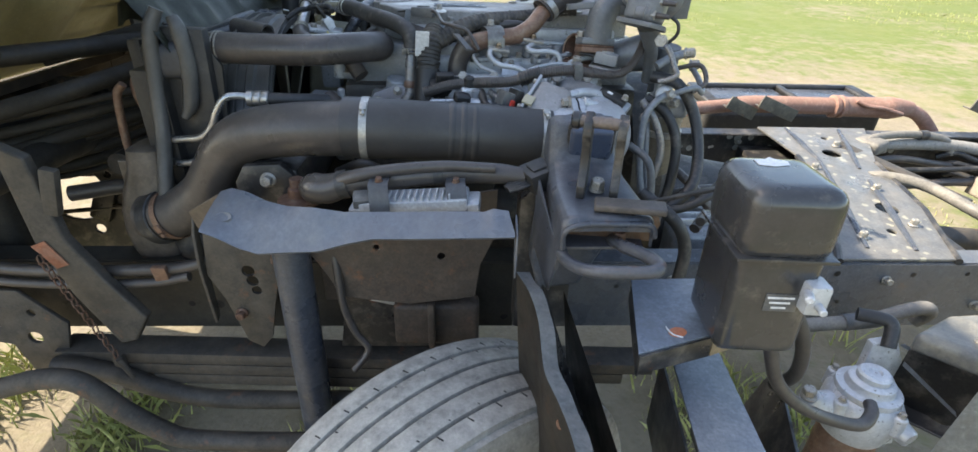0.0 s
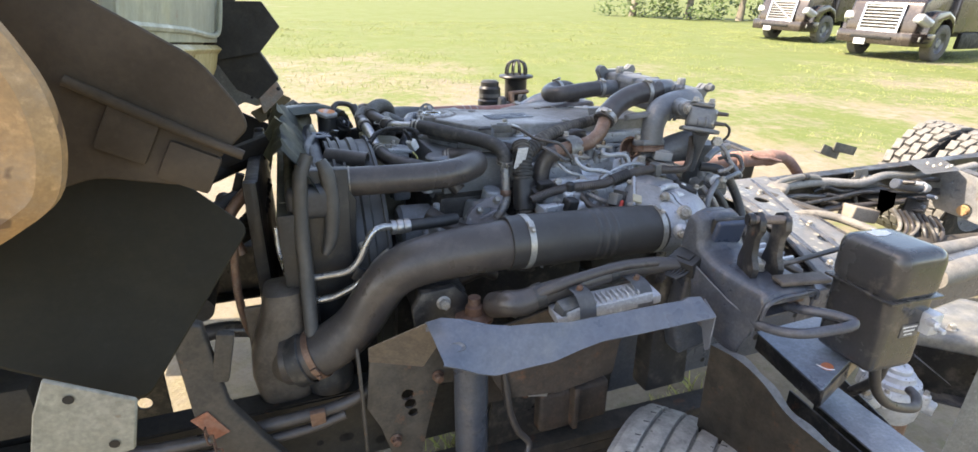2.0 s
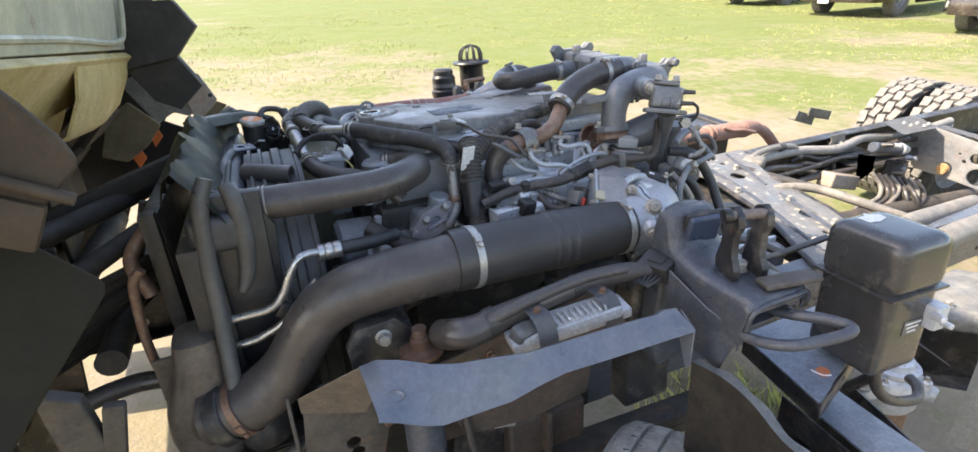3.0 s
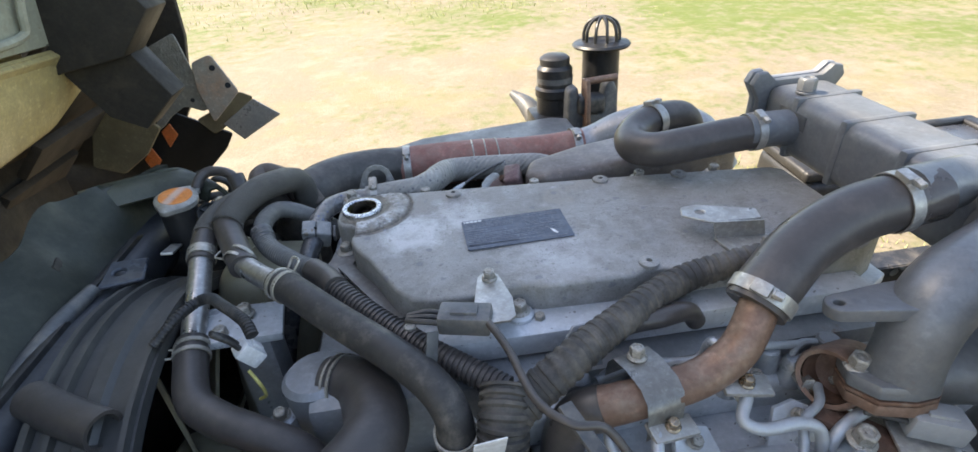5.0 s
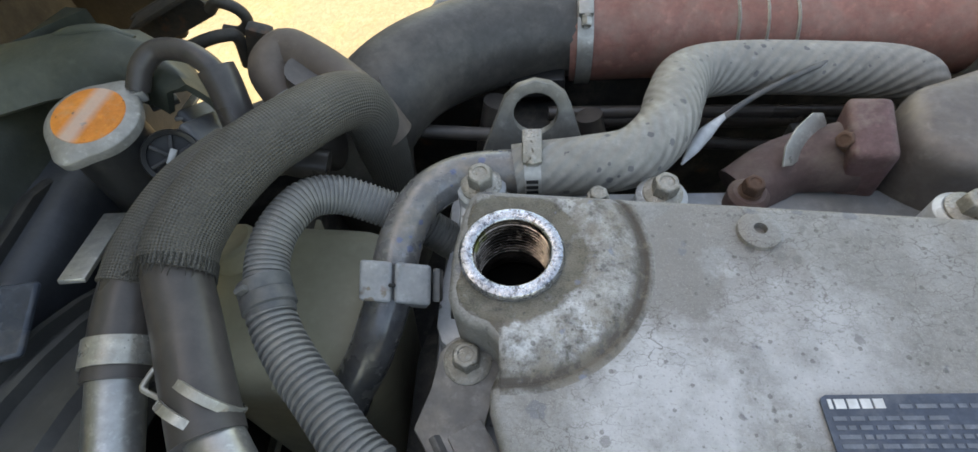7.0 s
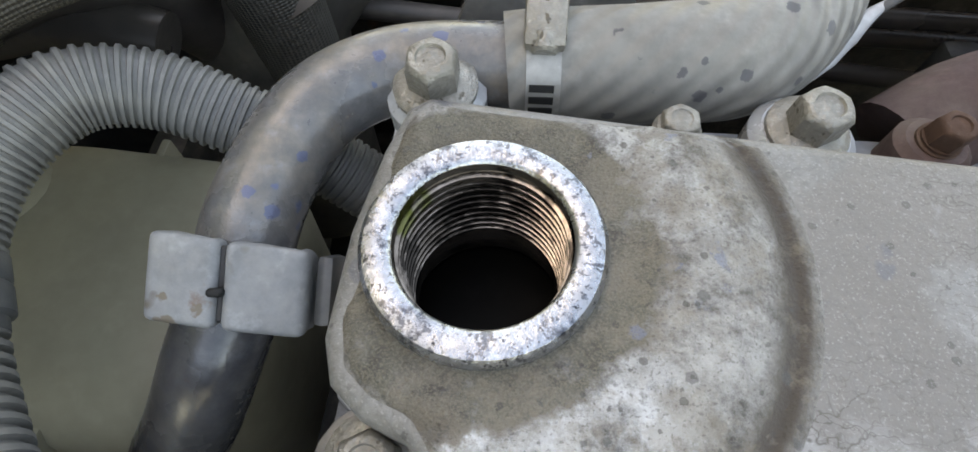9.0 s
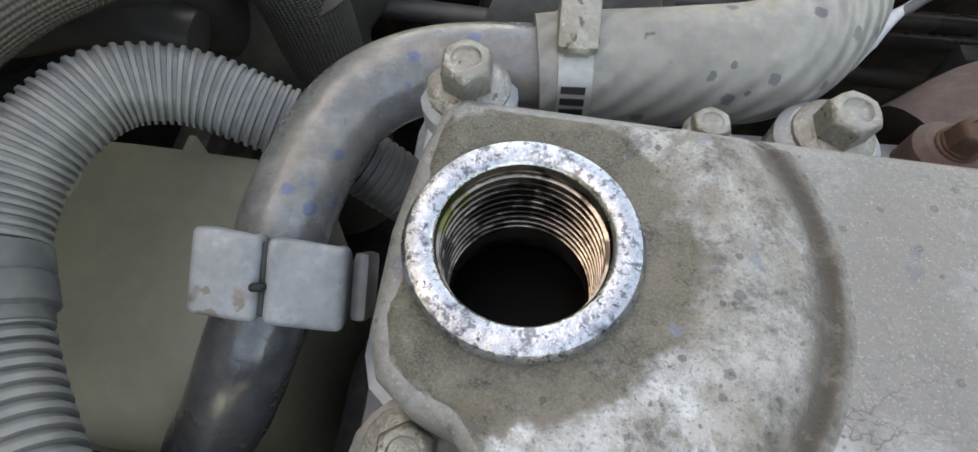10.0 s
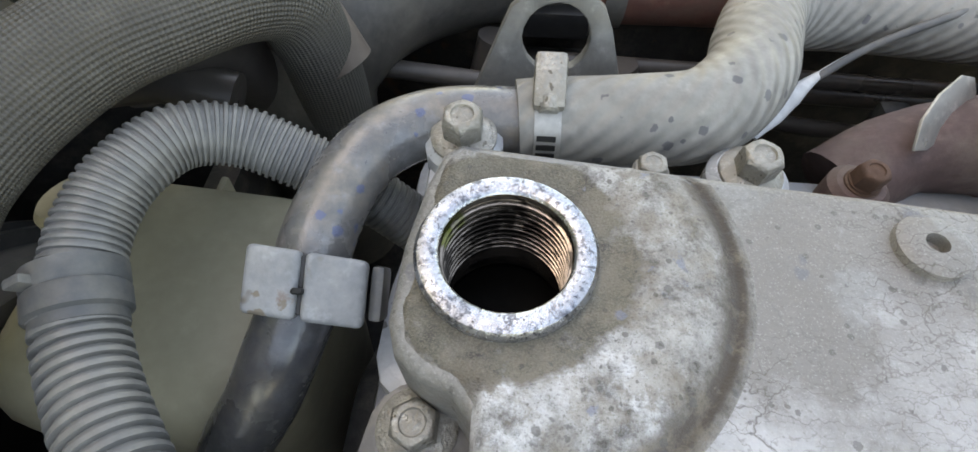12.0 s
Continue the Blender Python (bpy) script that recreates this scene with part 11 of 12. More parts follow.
def build_right_clutter():
    """Fuel filter, pipes and cables behind the throttle."""
    root = thing("fuel_filter", "dusty steel fuel filter canister with cast head", "fuel filter", "", (0.49, 1.2, 0.9))
    part("canister", lathe([(0, 0.0), (0.03, 0.0), (0.036, 0.01), (0.04, 0.12), (0.042, 0.13), (0.04, 0.14), (0, 0.14)], Matrix.Translation((0.447, 1.16, 0.975)), 28), mat("olive_tan_steel", (0.30, 0.27, 0.21), (0.22, 0.20, 0.16), 0.5, 0.3, coarse=16, dust=0.3, rust=0.1), root, "olive-tan steel bowl")
    part("clamp_ring", lathe([(0.0405, 0.092), (0.0445, 0.094), (0.0445, 0.106), (0.0405, 0.108)], Matrix.Translation((0.447, 1.16, 0.975)), 28), GALV, root)
    part("head", box((0.082, 0.075, 0.045), pose(0.447, 1.16, 1.135), 0.014, 3), CAST_D, root)
    part("head_boss", rod((0.44, 1.165, 1.15), (0.435, 1.17, 1.19), 0.022, 0.018, 20, 0.003), CAST_D, root)
    part("banjo", rod((0.428, 1.135, 1.165), (0.415, 1.10, 1.172), 0.017, 0.016, 16, 0.003), CAST, root)
    for p, d in (((0.387, 1.108, 1.119), (-0.1, -0.9, 0.25)), ((0.424, 1.10, 1.17), (0.2, -0.8, 0.4)), ((0.464, 1.147, 1.249), (0.7, -0.5, 0.2)), ((0.488, 1.168, 1.221), (0.7, -0.5, 0.2)), ((0.44, 1.12, 1.15), (0.5, -0.8, 0.2))):
        part("banjo_bolt", hexbolt(p, d, 0.018, 1.4, 0.9), BOLT, root)
    rnd = random.Random(8)
    runs = ([(0.37, 1.1, 1.16), (0.40, 1.08, 1.12), (0.42, 1.07, 1.06), (0.41, 1.06, 1.0)], [(0.385, 1.12, 1.16), (0.43, 1.10, 1.13), (0.455, 1.08, 1.07), (0.45, 1.06, 0.98), (0.43, 1.05, 0.9)], [(0.40, 1.15, 1.2), (0.45, 1.12, 1.19), (0.49, 1.10, 1.13), (0.50, 1.06, 1.05), (0.47, 1.0, 1.0), (0.42, 0.98, 0.96)], [(0.34, 1.04, 1.08), (0.37, 1.0, 1.06), (0.38, 0.98, 1.0), (0.37, 0.96, 0.9)], [(0.45, 1.14, 1.22), (0.49, 1.12, 1.23), (0.50, 1.10, 1.2), (0.47, 1.09, 1.18)], [(0.34, 1.0, 0.98), (0.42, 0.96, 0.97), (0.48, 0.95, 1.0), (0.52, 0.98, 1.02)], [(0.45, 1.2, 1.0), (0.5, 1.12, 0.98), (0.56, 1.08, 0.92), (0.6, 1.06, 0.85)], [(0.36, 0.98, 1.0), (0.42, 0.93, 0.96), (0.45, 0.92, 0.9), (0.44, 0.9, 0.82)])
    for k, pts in enumerate(runs):
        hose("fuel_hose", pts, (0.008, 0.011, 0.012, 0.008, 0.005, 0.009, 0.011, 0.013)[k], (STEEL_HOSE, RUBBER_D, RUBBER_D, PLASTIC_G, RUBBER, RUBBER_D, RUBBER, RUBBER_D)[k], "dusty hose behind the intake throttle", "fuel hoses")
    # blue-grey hard lines of the filter
    line = mat("blue_grey_hard_line", (0.20, 0.225, 0.255), (0.15, 0.165, 0.185), 0.45, 0.2, dust=0.3, bump=0.1)
    for pts, r in (([(0.424, 1.10, 1.172), (0.40, 1.085, 1.165), (0.378, 1.075, 1.14), (0.372, 1.07, 1.10), (0.375, 1.06, 1.03), (0.385, 1.04, 0.97), (0.41, 1.02, 0.94)], 0.0075), ([(0.387, 1.098, 1.119), (0.388, 1.085, 1.09), (0.392, 1.075, 1.03), (0.40, 1.06, 0.96)], 0.0065), ([(0.424, 1.095, 1.172), (0.45, 1.085, 1.185), (0.478, 1.09, 1.19), (0.497, 1.10, 1.178), (0.498, 1.125, 1.195), (0.492, 1.158, 1.215)], 0.006), ([(0.464, 1.147, 1.249), (0.43, 1.14, 1.24), (0.40, 1.13, 1.225)], 0.009)):
        hose("filter_line", pts, r, line, "blue-grey hard fuel line at the filter", "filter lines", seg=12)
    # tubes and a breather lying over the gearbox
    for pts, r in (([(0.56, 1.12, 0.84), (0.62, 1.18, 0.86), (0.70, 1.22, 0.855), (0.80, 1.20, 0.84), (0.88, 1.14, 0.80)], 0.013), ([(0.55, 1.08, 0.88), (0.60, 1.13, 0.875), (0.66, 1.14, 0.865), (0.72, 1.12, 0.84), (0.78, 1.08, 0.79)], 0.011), ([(0.58, 1.32, 0.85), (0.64, 1.30, 0.87), (0.71, 1.33, 0.86), (0.78, 1.38, 0.83)], 0.009)):
        hose("gearbox_hose", pts, r, RUBBER, "dusty black hose lying over the gearbox", "gearbox hoses")
    # ribbed gearbox top seen between the hoses
    root = thing("gearbox_cover", "dusty ribbed aluminium gearbox cover between the rails", "gearbox", "", (0.75, 1.4, 0.7))
    part("body", box((0.42, 0.42, 0.18), pose(0.76, 1.4, 0.70), 0.03, 3), CAST_D, root)
    for k in range(9):
        part("rib", box((0.4, 0.012, 0.02), pose(0.76, 1.24 + k * 0.04, 0.797), 0.004), CAST, root)
    solid("support_strap", box((0.005, 0.018, 0.16), aim((0.315, 0.82, 1.052), (0.425, 0.728, 1.130), (0.6, 0.75, 0.0)) @ pose(0, 0, 0.075), 0.0015), PAINT, "black flat steel strap to the tank", "strap")


build_right_clutter()


def build_turbo_side():
    """Charge pipe, red silicone coupler, air duct and the far-side fittings."""
    ax = (1, -0.01, 0.0)
    hose("charge_coupler", [(-0.18, 1.905, 1.232), (-0.10, 1.903, 1.234), (-0.02, 1.90, 1.235), (0.05, 1.897, 1.235), (0.12, 1.894, 1.235), (0.18, 1.892, 1.235)], [0.0425, 0.042, 0.0405, 0.036, 0.037, 0.042], RED_HOSE, "faded red silicone charge-air coupler with steel clamps", "", [("clamp", band((-0.168, 1.905, 1.232), ax, 0.0435, 0.014, 0.0015, None, (0, -0.45, 1)), GALV), ("clamp", band((0.166, 1.893, 1.235), ax, 0.0425, 0.016, 0.0015, None, (0, -0.35, 1)), GALV), ("wire_ring", lathe([(0.0405, -0.0015), (0.042, 0), (0.0405, 0.0015)], aim((-0.04, 1.9, 1.235), (0.04, 1.9, 1.235)), 30), GALV), ("wire_ring", lathe([(0.0402, -0.0015), (0.0416, 0), (0.0402, 0.0015)], aim((-0.016, 1.9, 1.235), (0.04, 1.9, 1.235)), 30), GALV), ("wire_ring", lathe([(0.0397, -0.0015), (0.0411, 0), (0.0397, 0.0015)], aim((0.008, 1.899, 1.235), (0.04, 1.9, 1.235)), 30), GALV)], seg=32)
    hose("charge_pipe", [(-0.165, 1.905, 1.234), (-0.21, 1.90, 1.238), (-0.27, 1.878, 1.243), (-0.318, 1.842, 1.246), (-0.348, 1.805, 1.238), (-0.365, 1.785, 1.2), (-0.37, 1.78, 1.05)], [0.039, 0.041, 0.043, 0.043, 0.043, 0.043, 0.043], mat("brown_dusted_pipe", (0.075, 0.07, 0.064), (0.055, 0.052, 0.05), 0.5, dust=0.5, dust_col=(0.19, 0.165, 0.14)), "dusty black charge-air pipe bending down", "", [("pipe_tab", box((0.05, 0.02, 0.02), pose(-0.21, 1.86, 1.215), 0.003), PLASTIC)], seg=30)
    hose("turbo_pipe", [(0.165, 1.893, 1.235), (0.21, 1.89, 1.245), (0.26, 1.875, 1.27), (0.32, 1.85, 1.285), (0.38, 1.82, 1.27), (0.42, 1.80, 1.2)], [0.038, 0.039, 0.041, 0.042, 0.042, 0.042], CAST_D, "dark metal turbo outlet pipe with sensor", "", [("sensor", rod((0.222, 1.85, 1.25), (0.222, 1.835, 1.252), 0.017, 0.014, 18, 0.003), PLASTIC), ("sensor_stem", rod((0.224, 1.835, 1.252), (0.226, 1.815, 1.24), 0.005, None, 10), GALV)], seg=28)
    hose("breather_hose", [(-0.228, 1.6955, 1.281), (-0.215, 1.697, 1.2815), (-0.178, 1.701, 1.281), (-0.148, 1.710, 1.279), (-0.124, 1.738, 1.276), (-0.111, 1.772, 1.269), (-0.092, 1.81, 1.259), (-0.05, 1.826, 1.252), (0.02, 1.828, 1.247), (0.078, 1.824, 1.243), (0.102, 1.82, 1.225), (0.106, 1.82, 1.17)], [0.0182, 0.0184, 0.0195, 0.02, 0.0205, 0.0215, 0.0215, 0.0215, 0.0215, 0.0215, 0.0215, 0.0215], WRAP_GREY, "grey dust-coated breather hose with worm clamp", "", seg=32)
    worm = thing("worm_clamp", "galvanised worm-drive clamp on the breather hose", "hose clamp", "", (-0.217, 1.6965, 1.2805))
    part("band", band((-0.217, 1.6965, 1.2805), (1, 0.06, 0), 0.0182, 0.0105, 0.0012), GALV, worm)
    part("housing", box((0.0125, 0.012, 0.022), aim((-0.2165, 1.694, 1.3), (-0.2165, 1.707, 1.307), (0, -0.5, 1)) @ pose(0, 0, 0.004), 0.002), BOLT, worm)
    part("screw", rod((-0.2165, 1.6915, 1.301), (-0.2165, 1.686, 1.298), 0.0048, 0.0045, 16, 0.001), BOLT, worm)
    for k in range(6):
        a = radians(60 + 11 * k)
        part("thread_slot", box((0.0075, 0.0022, 0.0006), Matrix.Translation((-0.2165, 1.6965 - 0.0196 * math.sin(a), 1.2805 + 0.0196 * math.cos(a))) @ pose(0, 0, 0, math.degrees(a)), 0), BLACK, worm)
    # steel pipe that bends down past the filler, with its clamp block
    root = thing("breather_pipe", "blue-grey coated steel pipe bent down beside the filler", "pipe", "", (-0.3, 1.6, 1.1))
    part("tube", tube([(-0.215, 1.697, 1.2815), (-0.251, 1.695, 1.282), (-0.272, 1.688, 1.282), (-0.287, 1.6745, 1.281), (-0.2955, 1.656, 1.278), (-0.300, 1.637, 1.274), (-0.3025, 1.62, 1.266)], 0.0140, 28, 9), STEEL_HOSE, root)
    part("lower_tube", tube([(-0.301, 1.631, 1.2715), (-0.3025, 1.62, 1.266), (-0.309, 1.601, 1.255), (-0.3185, 1.585, 1.238), (-0.335, 1.5685, 1.212), (-0.355, 1.55, 1.16), (-0.375, 1.51, 1.08)], 0.0142, 28, 9), PIPE_DARK, root, "oily blue-black lower tube")
    chalk = mat("chalky_grey_plastic", (0.31, 0.32, 0.33), (0.23, 0.24, 0.25), 0.5, coarse=30, dust=0.4, dust_col=(0.40, 0.385, 0.36), spots=0.25, spot_col=(0.10, 0.07, 0.045), rust=0.08, bump=0.2)
    dots(chalk, 120, 0.5, 0.2, (0.16, 0.12, 0.08), 0.8)
    # two half shells that meet in a dark seam over the tube
    mm = aim((-0.2965, 1.6215, 1.2905), (-0.2965, 1.6015, 1.2805), (1, 0, -0.2))
    for nm, w0, w1 in (("clamp_half", -0.0195, -0.0008), ("clamp_half", 0.0006, 0.0215)):
        lo, hi = min(w0, w1), max(w0, w1)
        out = [(0.0, lo), (0.0, hi), (0.0035, hi), (0.012, hi - 0.0005), (0.026, hi - 0.002), (0.032, hi - 0.006), (0.032, lo + 0.006), (0.026, lo + 0.002), (0.012, lo)]
        half = prism(out, 0.0235, mm @ pose(0, 0, -0.001), 0.0028, 4)
        for v in half.verts:              # the shells bow over the tube
            q = mm.inverted() @ v.co
            v.co = mm @ Vector((q.x + 6.0 * q.y * q.y, q.y, q.z + (0.0022 if q.x > 0.02 else 0.0) + 0.08 * q.y))
        part(nm, half, chalk, root, "chalky grey half of a clamp block")
    part("clamp_seam", box((0.028, 0.0018, 0.020), mm @ pose(0.016, -0.0001, 0.0105), 0.0004, 1), PLASTIC, root)
    part("seam_catch", box((0.005, 0.004, 0.0022), mm @ pose(0.0005, -0.0005, 0.0125), 0.0006, 1), BLACK, root)
    part("clamp_lip", box((0.014, 0.005, 0.020), mm @ pose(0.016, 0.0255, 0.012, 0, 0, 8), 0.002, 2), PLASTIC_G, root)
    part("clamp_tail", box((0.012, 0.022, 0.06), pose(-0.266, 1.612, 1.222, -20, 8), 0.003), PLASTIC, root)
    # bolt ear behind the filler and long bracket in front of it
    root = thing("pipe_support", "cast ear with flange bolt behind the oil filler", "bracket", "", (-0.25, 1.68, 1.2))
    part("ear", rod((-0.2485, 1.679, 1.19), (-0.2485, 1.679, 1.289), 0.0165, 0.0155, 28, 0.003), CAST, root)
    part("bolt", hexbolt((-0.2485, 1.679, 1.2895), (0.0, -0.08, 1), 0.0145, 1.8, 0.75), BOLT, root)
    part("web", box((0.034, 0.03, 0.07), pose(-0.246, 1.668, 1.245), 0.006), CAST, root)
    root = thing("hose_bracket", "long dark grey steel bracket bolted in front of the filler", "bracket", "", (-0.24, 1.5, 1.26))
    plate = mat("dull_dark_zinc", (0.22, 0.215, 0.21), (0.16, 0.155, 0.15), 0.5, 0.45, coarse=30, dust=0.4, dust_col=(0.24, 0.22, 0.19), bump=0.3, rust=0.04)
    lug = [(-0.253 + 0.0185 * math.cos(radians(q)), 1.573 + 0.0185 * math.sin(radians(q))) for q in range(-20, 200, 20)]
    part("plate", prism(lug + [(-0.2735, 1.56), (-0.281, 1.538), (-0.270, 1.522), (-0.246, 1.526), (-0.242, 1.545)], 0.005, Matrix.Translation((0, 0, 1.2555)), 0.0012), plate, root)
    part("fold", box((0.004, 0.15, 0.024), pose(-0.227, 1.472, 1.254, 0, -30, 31), 0.001), plate, root)
    part("rail", box((0.02, 0.15, 0.003), pose(-0.215, 1.474, 1.262, 0, 6, 31), 0.001), plate, root)
    part("bolt", hexbolt((-0.254, 1.575, 1.2605), (0, -0.05, 1), 0.0145, 1.9, 0.7), BOLT, root)
    # lifting eye
    root = thing("lifting_eye", "thick grey steel lifting eye", "lifting eye", "", (-0.2, 1.76, 1.2))
    out = [(-0.06, -0.09), (-0.044, -0.04), (-0.0245, 0.006), (-0.0205, 0.015), (-0.0115, 0.0225), (0.0, 0.0255), (0.0115, 0.0225), (0.0205, 0.015), (0.0245, 0.006), (0.038, -0.04), (0.05, -0.09)]
    part("plate", prism(out, 0.008, Matrix.Translation((-0.214, 1.744, 1.288)) @ pose(0, 0, 0, 72, 0, 3), 0.0012, 2, [(0.0, 0.002, 0.0152)]), mat("grey_forged_steel", (0.21, 0.21, 0.205), (0.16, 0.16, 0.155), 0.5, 0.4, coarse=25, dust=0.4, dust_col=(0.24, 0.22, 0.2), bump=0.2), root)
    # air duct on the far side
    root = thing("air_duct", "large smooth grey plastic air duct on the far side", "air duct", "", (-0.1, 2.1, 0.95))
    out = [(-0.36, 1.96), (-0.33, 2.05), (-0.24, 2.13), (-0.14, 2.19), (0.20, 2.24), (0.24, 2.22), (0.24, 2.0), (-0.08, 2.0), (-0.08, 1.985), (-0.2, 1.97), (-0.3, 1.94)]
    b = prism(out, 0.16, Matrix.Translation((0, 0.0, 1.025)), 0.03, 4)
    part("moulding", b, mat("smooth_grey_plastic", (0.14, 0.145, 0.15), (0.11, 0.115, 0.12), 0.4, dust=0.4, dust_col=(0.25, 0.24, 0.22), bump=0.05), root)
    part("step", box((0.20, 0.05, 0.05), pose(-0.2, 1.975, 1.15, 0, 0, 12), 0.008), PLASTIC, root)
    part("side_wall", box((0.34, 0.01, 0.10), pose(0.08, 1.985, 1.14), 0.003), PAINT_B, root)
    for k in range(2):
        part("slot", box((0.09, 0.006, 0.004), pose(-0.295 + k * 0.015, 2.055 - k * 0.02, 1.1845, 0, 0, 48), 0.001), BLACK, root)
    # manifold heat shield
    root = thing("manifold_shield", "brown-grey pressed manifold heat shield with rusty flange", "heat shield", "", (0.15, 1.75, 1.15))
    part("cover", prism([(0.03, 1.715), (0.05, 1.77), (0.14, 1.80), (0.28, 1.82), (0.40, 1.79), (0.40, 1.70), (0.06, 1.69)], 0.07, Matrix.Translation((0, 0, 1.21)) @ pose(0, 0, 0, 0, -3), 0.025, 4), mat("heat_tinted_steel", (0.22, 0.19, 0.175), (0.16, 0.145, 0.14), 0.5, 0.5, dust=0.4, bump=0.2), root)
    fl = part("flange", box((0.028, 0.05, 0.065), pose(0.015, 1.735, 1.248, 8, -8, -12), 0.006, 3), mat("purple_brown_rust", (0.16, 0.085, 0.085), (0.12, 0.075, 0.075), 0.7, 0.2, coarse=30, dust=0.35, bump=0.5), root)
    part("stud", hexbolt((-0.002, 1.728, 1.268), (-0.6, -0.3, 0.5), 0.011), RUSTY, fl)
    part("runner", tube([(0.01, 1.735, 1.245), (-0.03, 1.735, 1.235), (-0.06, 1.72, 1.22)], [0.026, 0.022, 0.024], 18, 5), mat("rust_runner", (0.14, 0.09, 0.085), (0.1, 0.07, 0.07), 0.7, 0.2, dust=0.35, bump=0.4), root)
    part("ear", rod((-0.066, 1.703, 1.21), (-0.066, 1.703, 1.247), 0.014, None, 20, 0.003), mat("brown_ear", (0.15, 0.09, 0.08), (0.1, 0.07, 0.065), 0.7, 0.2, dust=0.35, bump=0.4), root)
    part("lug", hexbolt((-0.066, 1.703, 1.247), (0, -0.1, 1), 0.0125, 1.3), RUSTY, root)
    sp = prism([(-0.026, -0.004), (-0.018, -0.009), (0.0, -0.012), (0.016, -0.011), (0.025, -0.005), (0.026, 0.003), (0.018, 0.009), (0.0, 0.010), (-0.016, 0.006)], 0.0015, Matrix.Translation((-0.028, 1.737, 1.262)) @ pose(0, 0, 0, 48, -8, 44), 0.0005)
    part("spoon_tab", sp, GALV, root, "curled pale metal tab")
    # white lead and dark pipes behind
    hose("white_lead", [(-0.104, 1.738, 1.236), (-0.094, 1.75, 1.2405), (-0.084, 1.762, 1.2435), (-0.066, 1.778, 1.247), (-0.04, 1.793, 1.254), (0.0, 1.81, 1.262), (0.04, 1.83, 1.262)], [0.001, 0.0048, 0.0056, 0.002, 0.002, 0.002, 0.002], WHITE, "white insulated lead behind the cover", "wiring")
    hose("grey_lead", [(-0.068, 1.776, 1.2465), (-0.04, 1.793, 1.254), (0.0, 1.81, 1.262), (0.04, 1.83, 1.262), (0.10, 1.84, 1.25)], 0.0023, PLASTIC_G, "grey lead running on from the white sleeve", "wiring")
    for pts, r in (([(-0.20, 1.84, 1.195), (-0.05, 1.84, 1.191), (0.10, 1.84, 1.186)], 0.006), ([(-0.09, 1.845, 1.15), (0.02, 1.84, 1.142), (0.14, 1.84, 1.133)], 0.0065), ([(-0.345, 1.80, 1.218), (-0.30, 1.80, 1.214), (-0.24, 1.80, 1.208)], 0.006), ([(-0.20, 1.86, 1.165), (-0.05, 1.86, 1.16), (0.12, 1.86, 1.155)], 0.007), ([(-0.362, 1.77, 1.28), (-0.356, 1.77, 1.25), (-0.351, 1.77, 1.203), (-0.361, 1.77, 1.15)], 0.010), ([(-0.342, 1.79, 1.28), (-0.336, 1.79, 1.24), (-0.337, 1.79, 1.21), (-0.361, 1.79, 1.165)], 0.009), ([(-0.378, 1.782, 1.30), (-0.39, 1.782, 1.25), (-0.402, 1.782, 1.215)], 0.02), ([(-0.44, 1.715, 1.268), (-0.40, 1.72, 1.272), (-0.365, 1.72, 1.262)], 0.012), ([(-0.16, 1.80, 1.10), (-0.155, 1.81, 1.16), (-0.165, 1.82, 1.21)], 0.012), ([(-0.26, 1.82, 1.11), (-0.255, 1.82, 1.17), (-0.245, 1.83, 1.22)], 0.014)):
        hose("far_pipe", pts, r, RUBBER, "dusty pipe behind the lifting eye", "far pipes")
    far = thing("far_side_backing", "dark backing sheets and bolted box below the red coupler", "engine", "", (-0.1, 1.93, 1.0))
    # dark sheets added as a backing of shade behind the pipes
    part("guard", box((0.75, 0.02, 0.34), pose(-0.05, 1.90, 1.03), 0.006), BLOCK, far)
    part("floor_tray", box((0.85, 0.26, 0.01), pose(-0.05, 1.79, 0.98), 0.003), BLOCK, far)
    part("front_leg", box((0.02, 0.34, 0.40), pose(-0.40, 1.76, 1.0), 0.006), BLOCK, far)
    # this one is added only to block bright ground between the hoses
    part("gap_plate", box((0.24, 0.02, 0.34), pose(-0.50, 1.80, 1.06, 0, 0, 30), 0.006), BLOCK, far)
    part("support_box", box((0.07, 0.05, 0.09), pose(-0.215, 1.845, 1.14), 0.006), BLOCK, far)
    part("bolt", hexbolt((-0.215, 1.819, 1.15), (0, -1, 0), 0.014), CAST_D, far)
    solid("small_plug", box((0.02, 0.014, 0.03), pose(0.03, 1.825, 1.168), 0.003), PLASTIC_G, "small grey clip on a far pipe", "clip")


build_turbo_side()


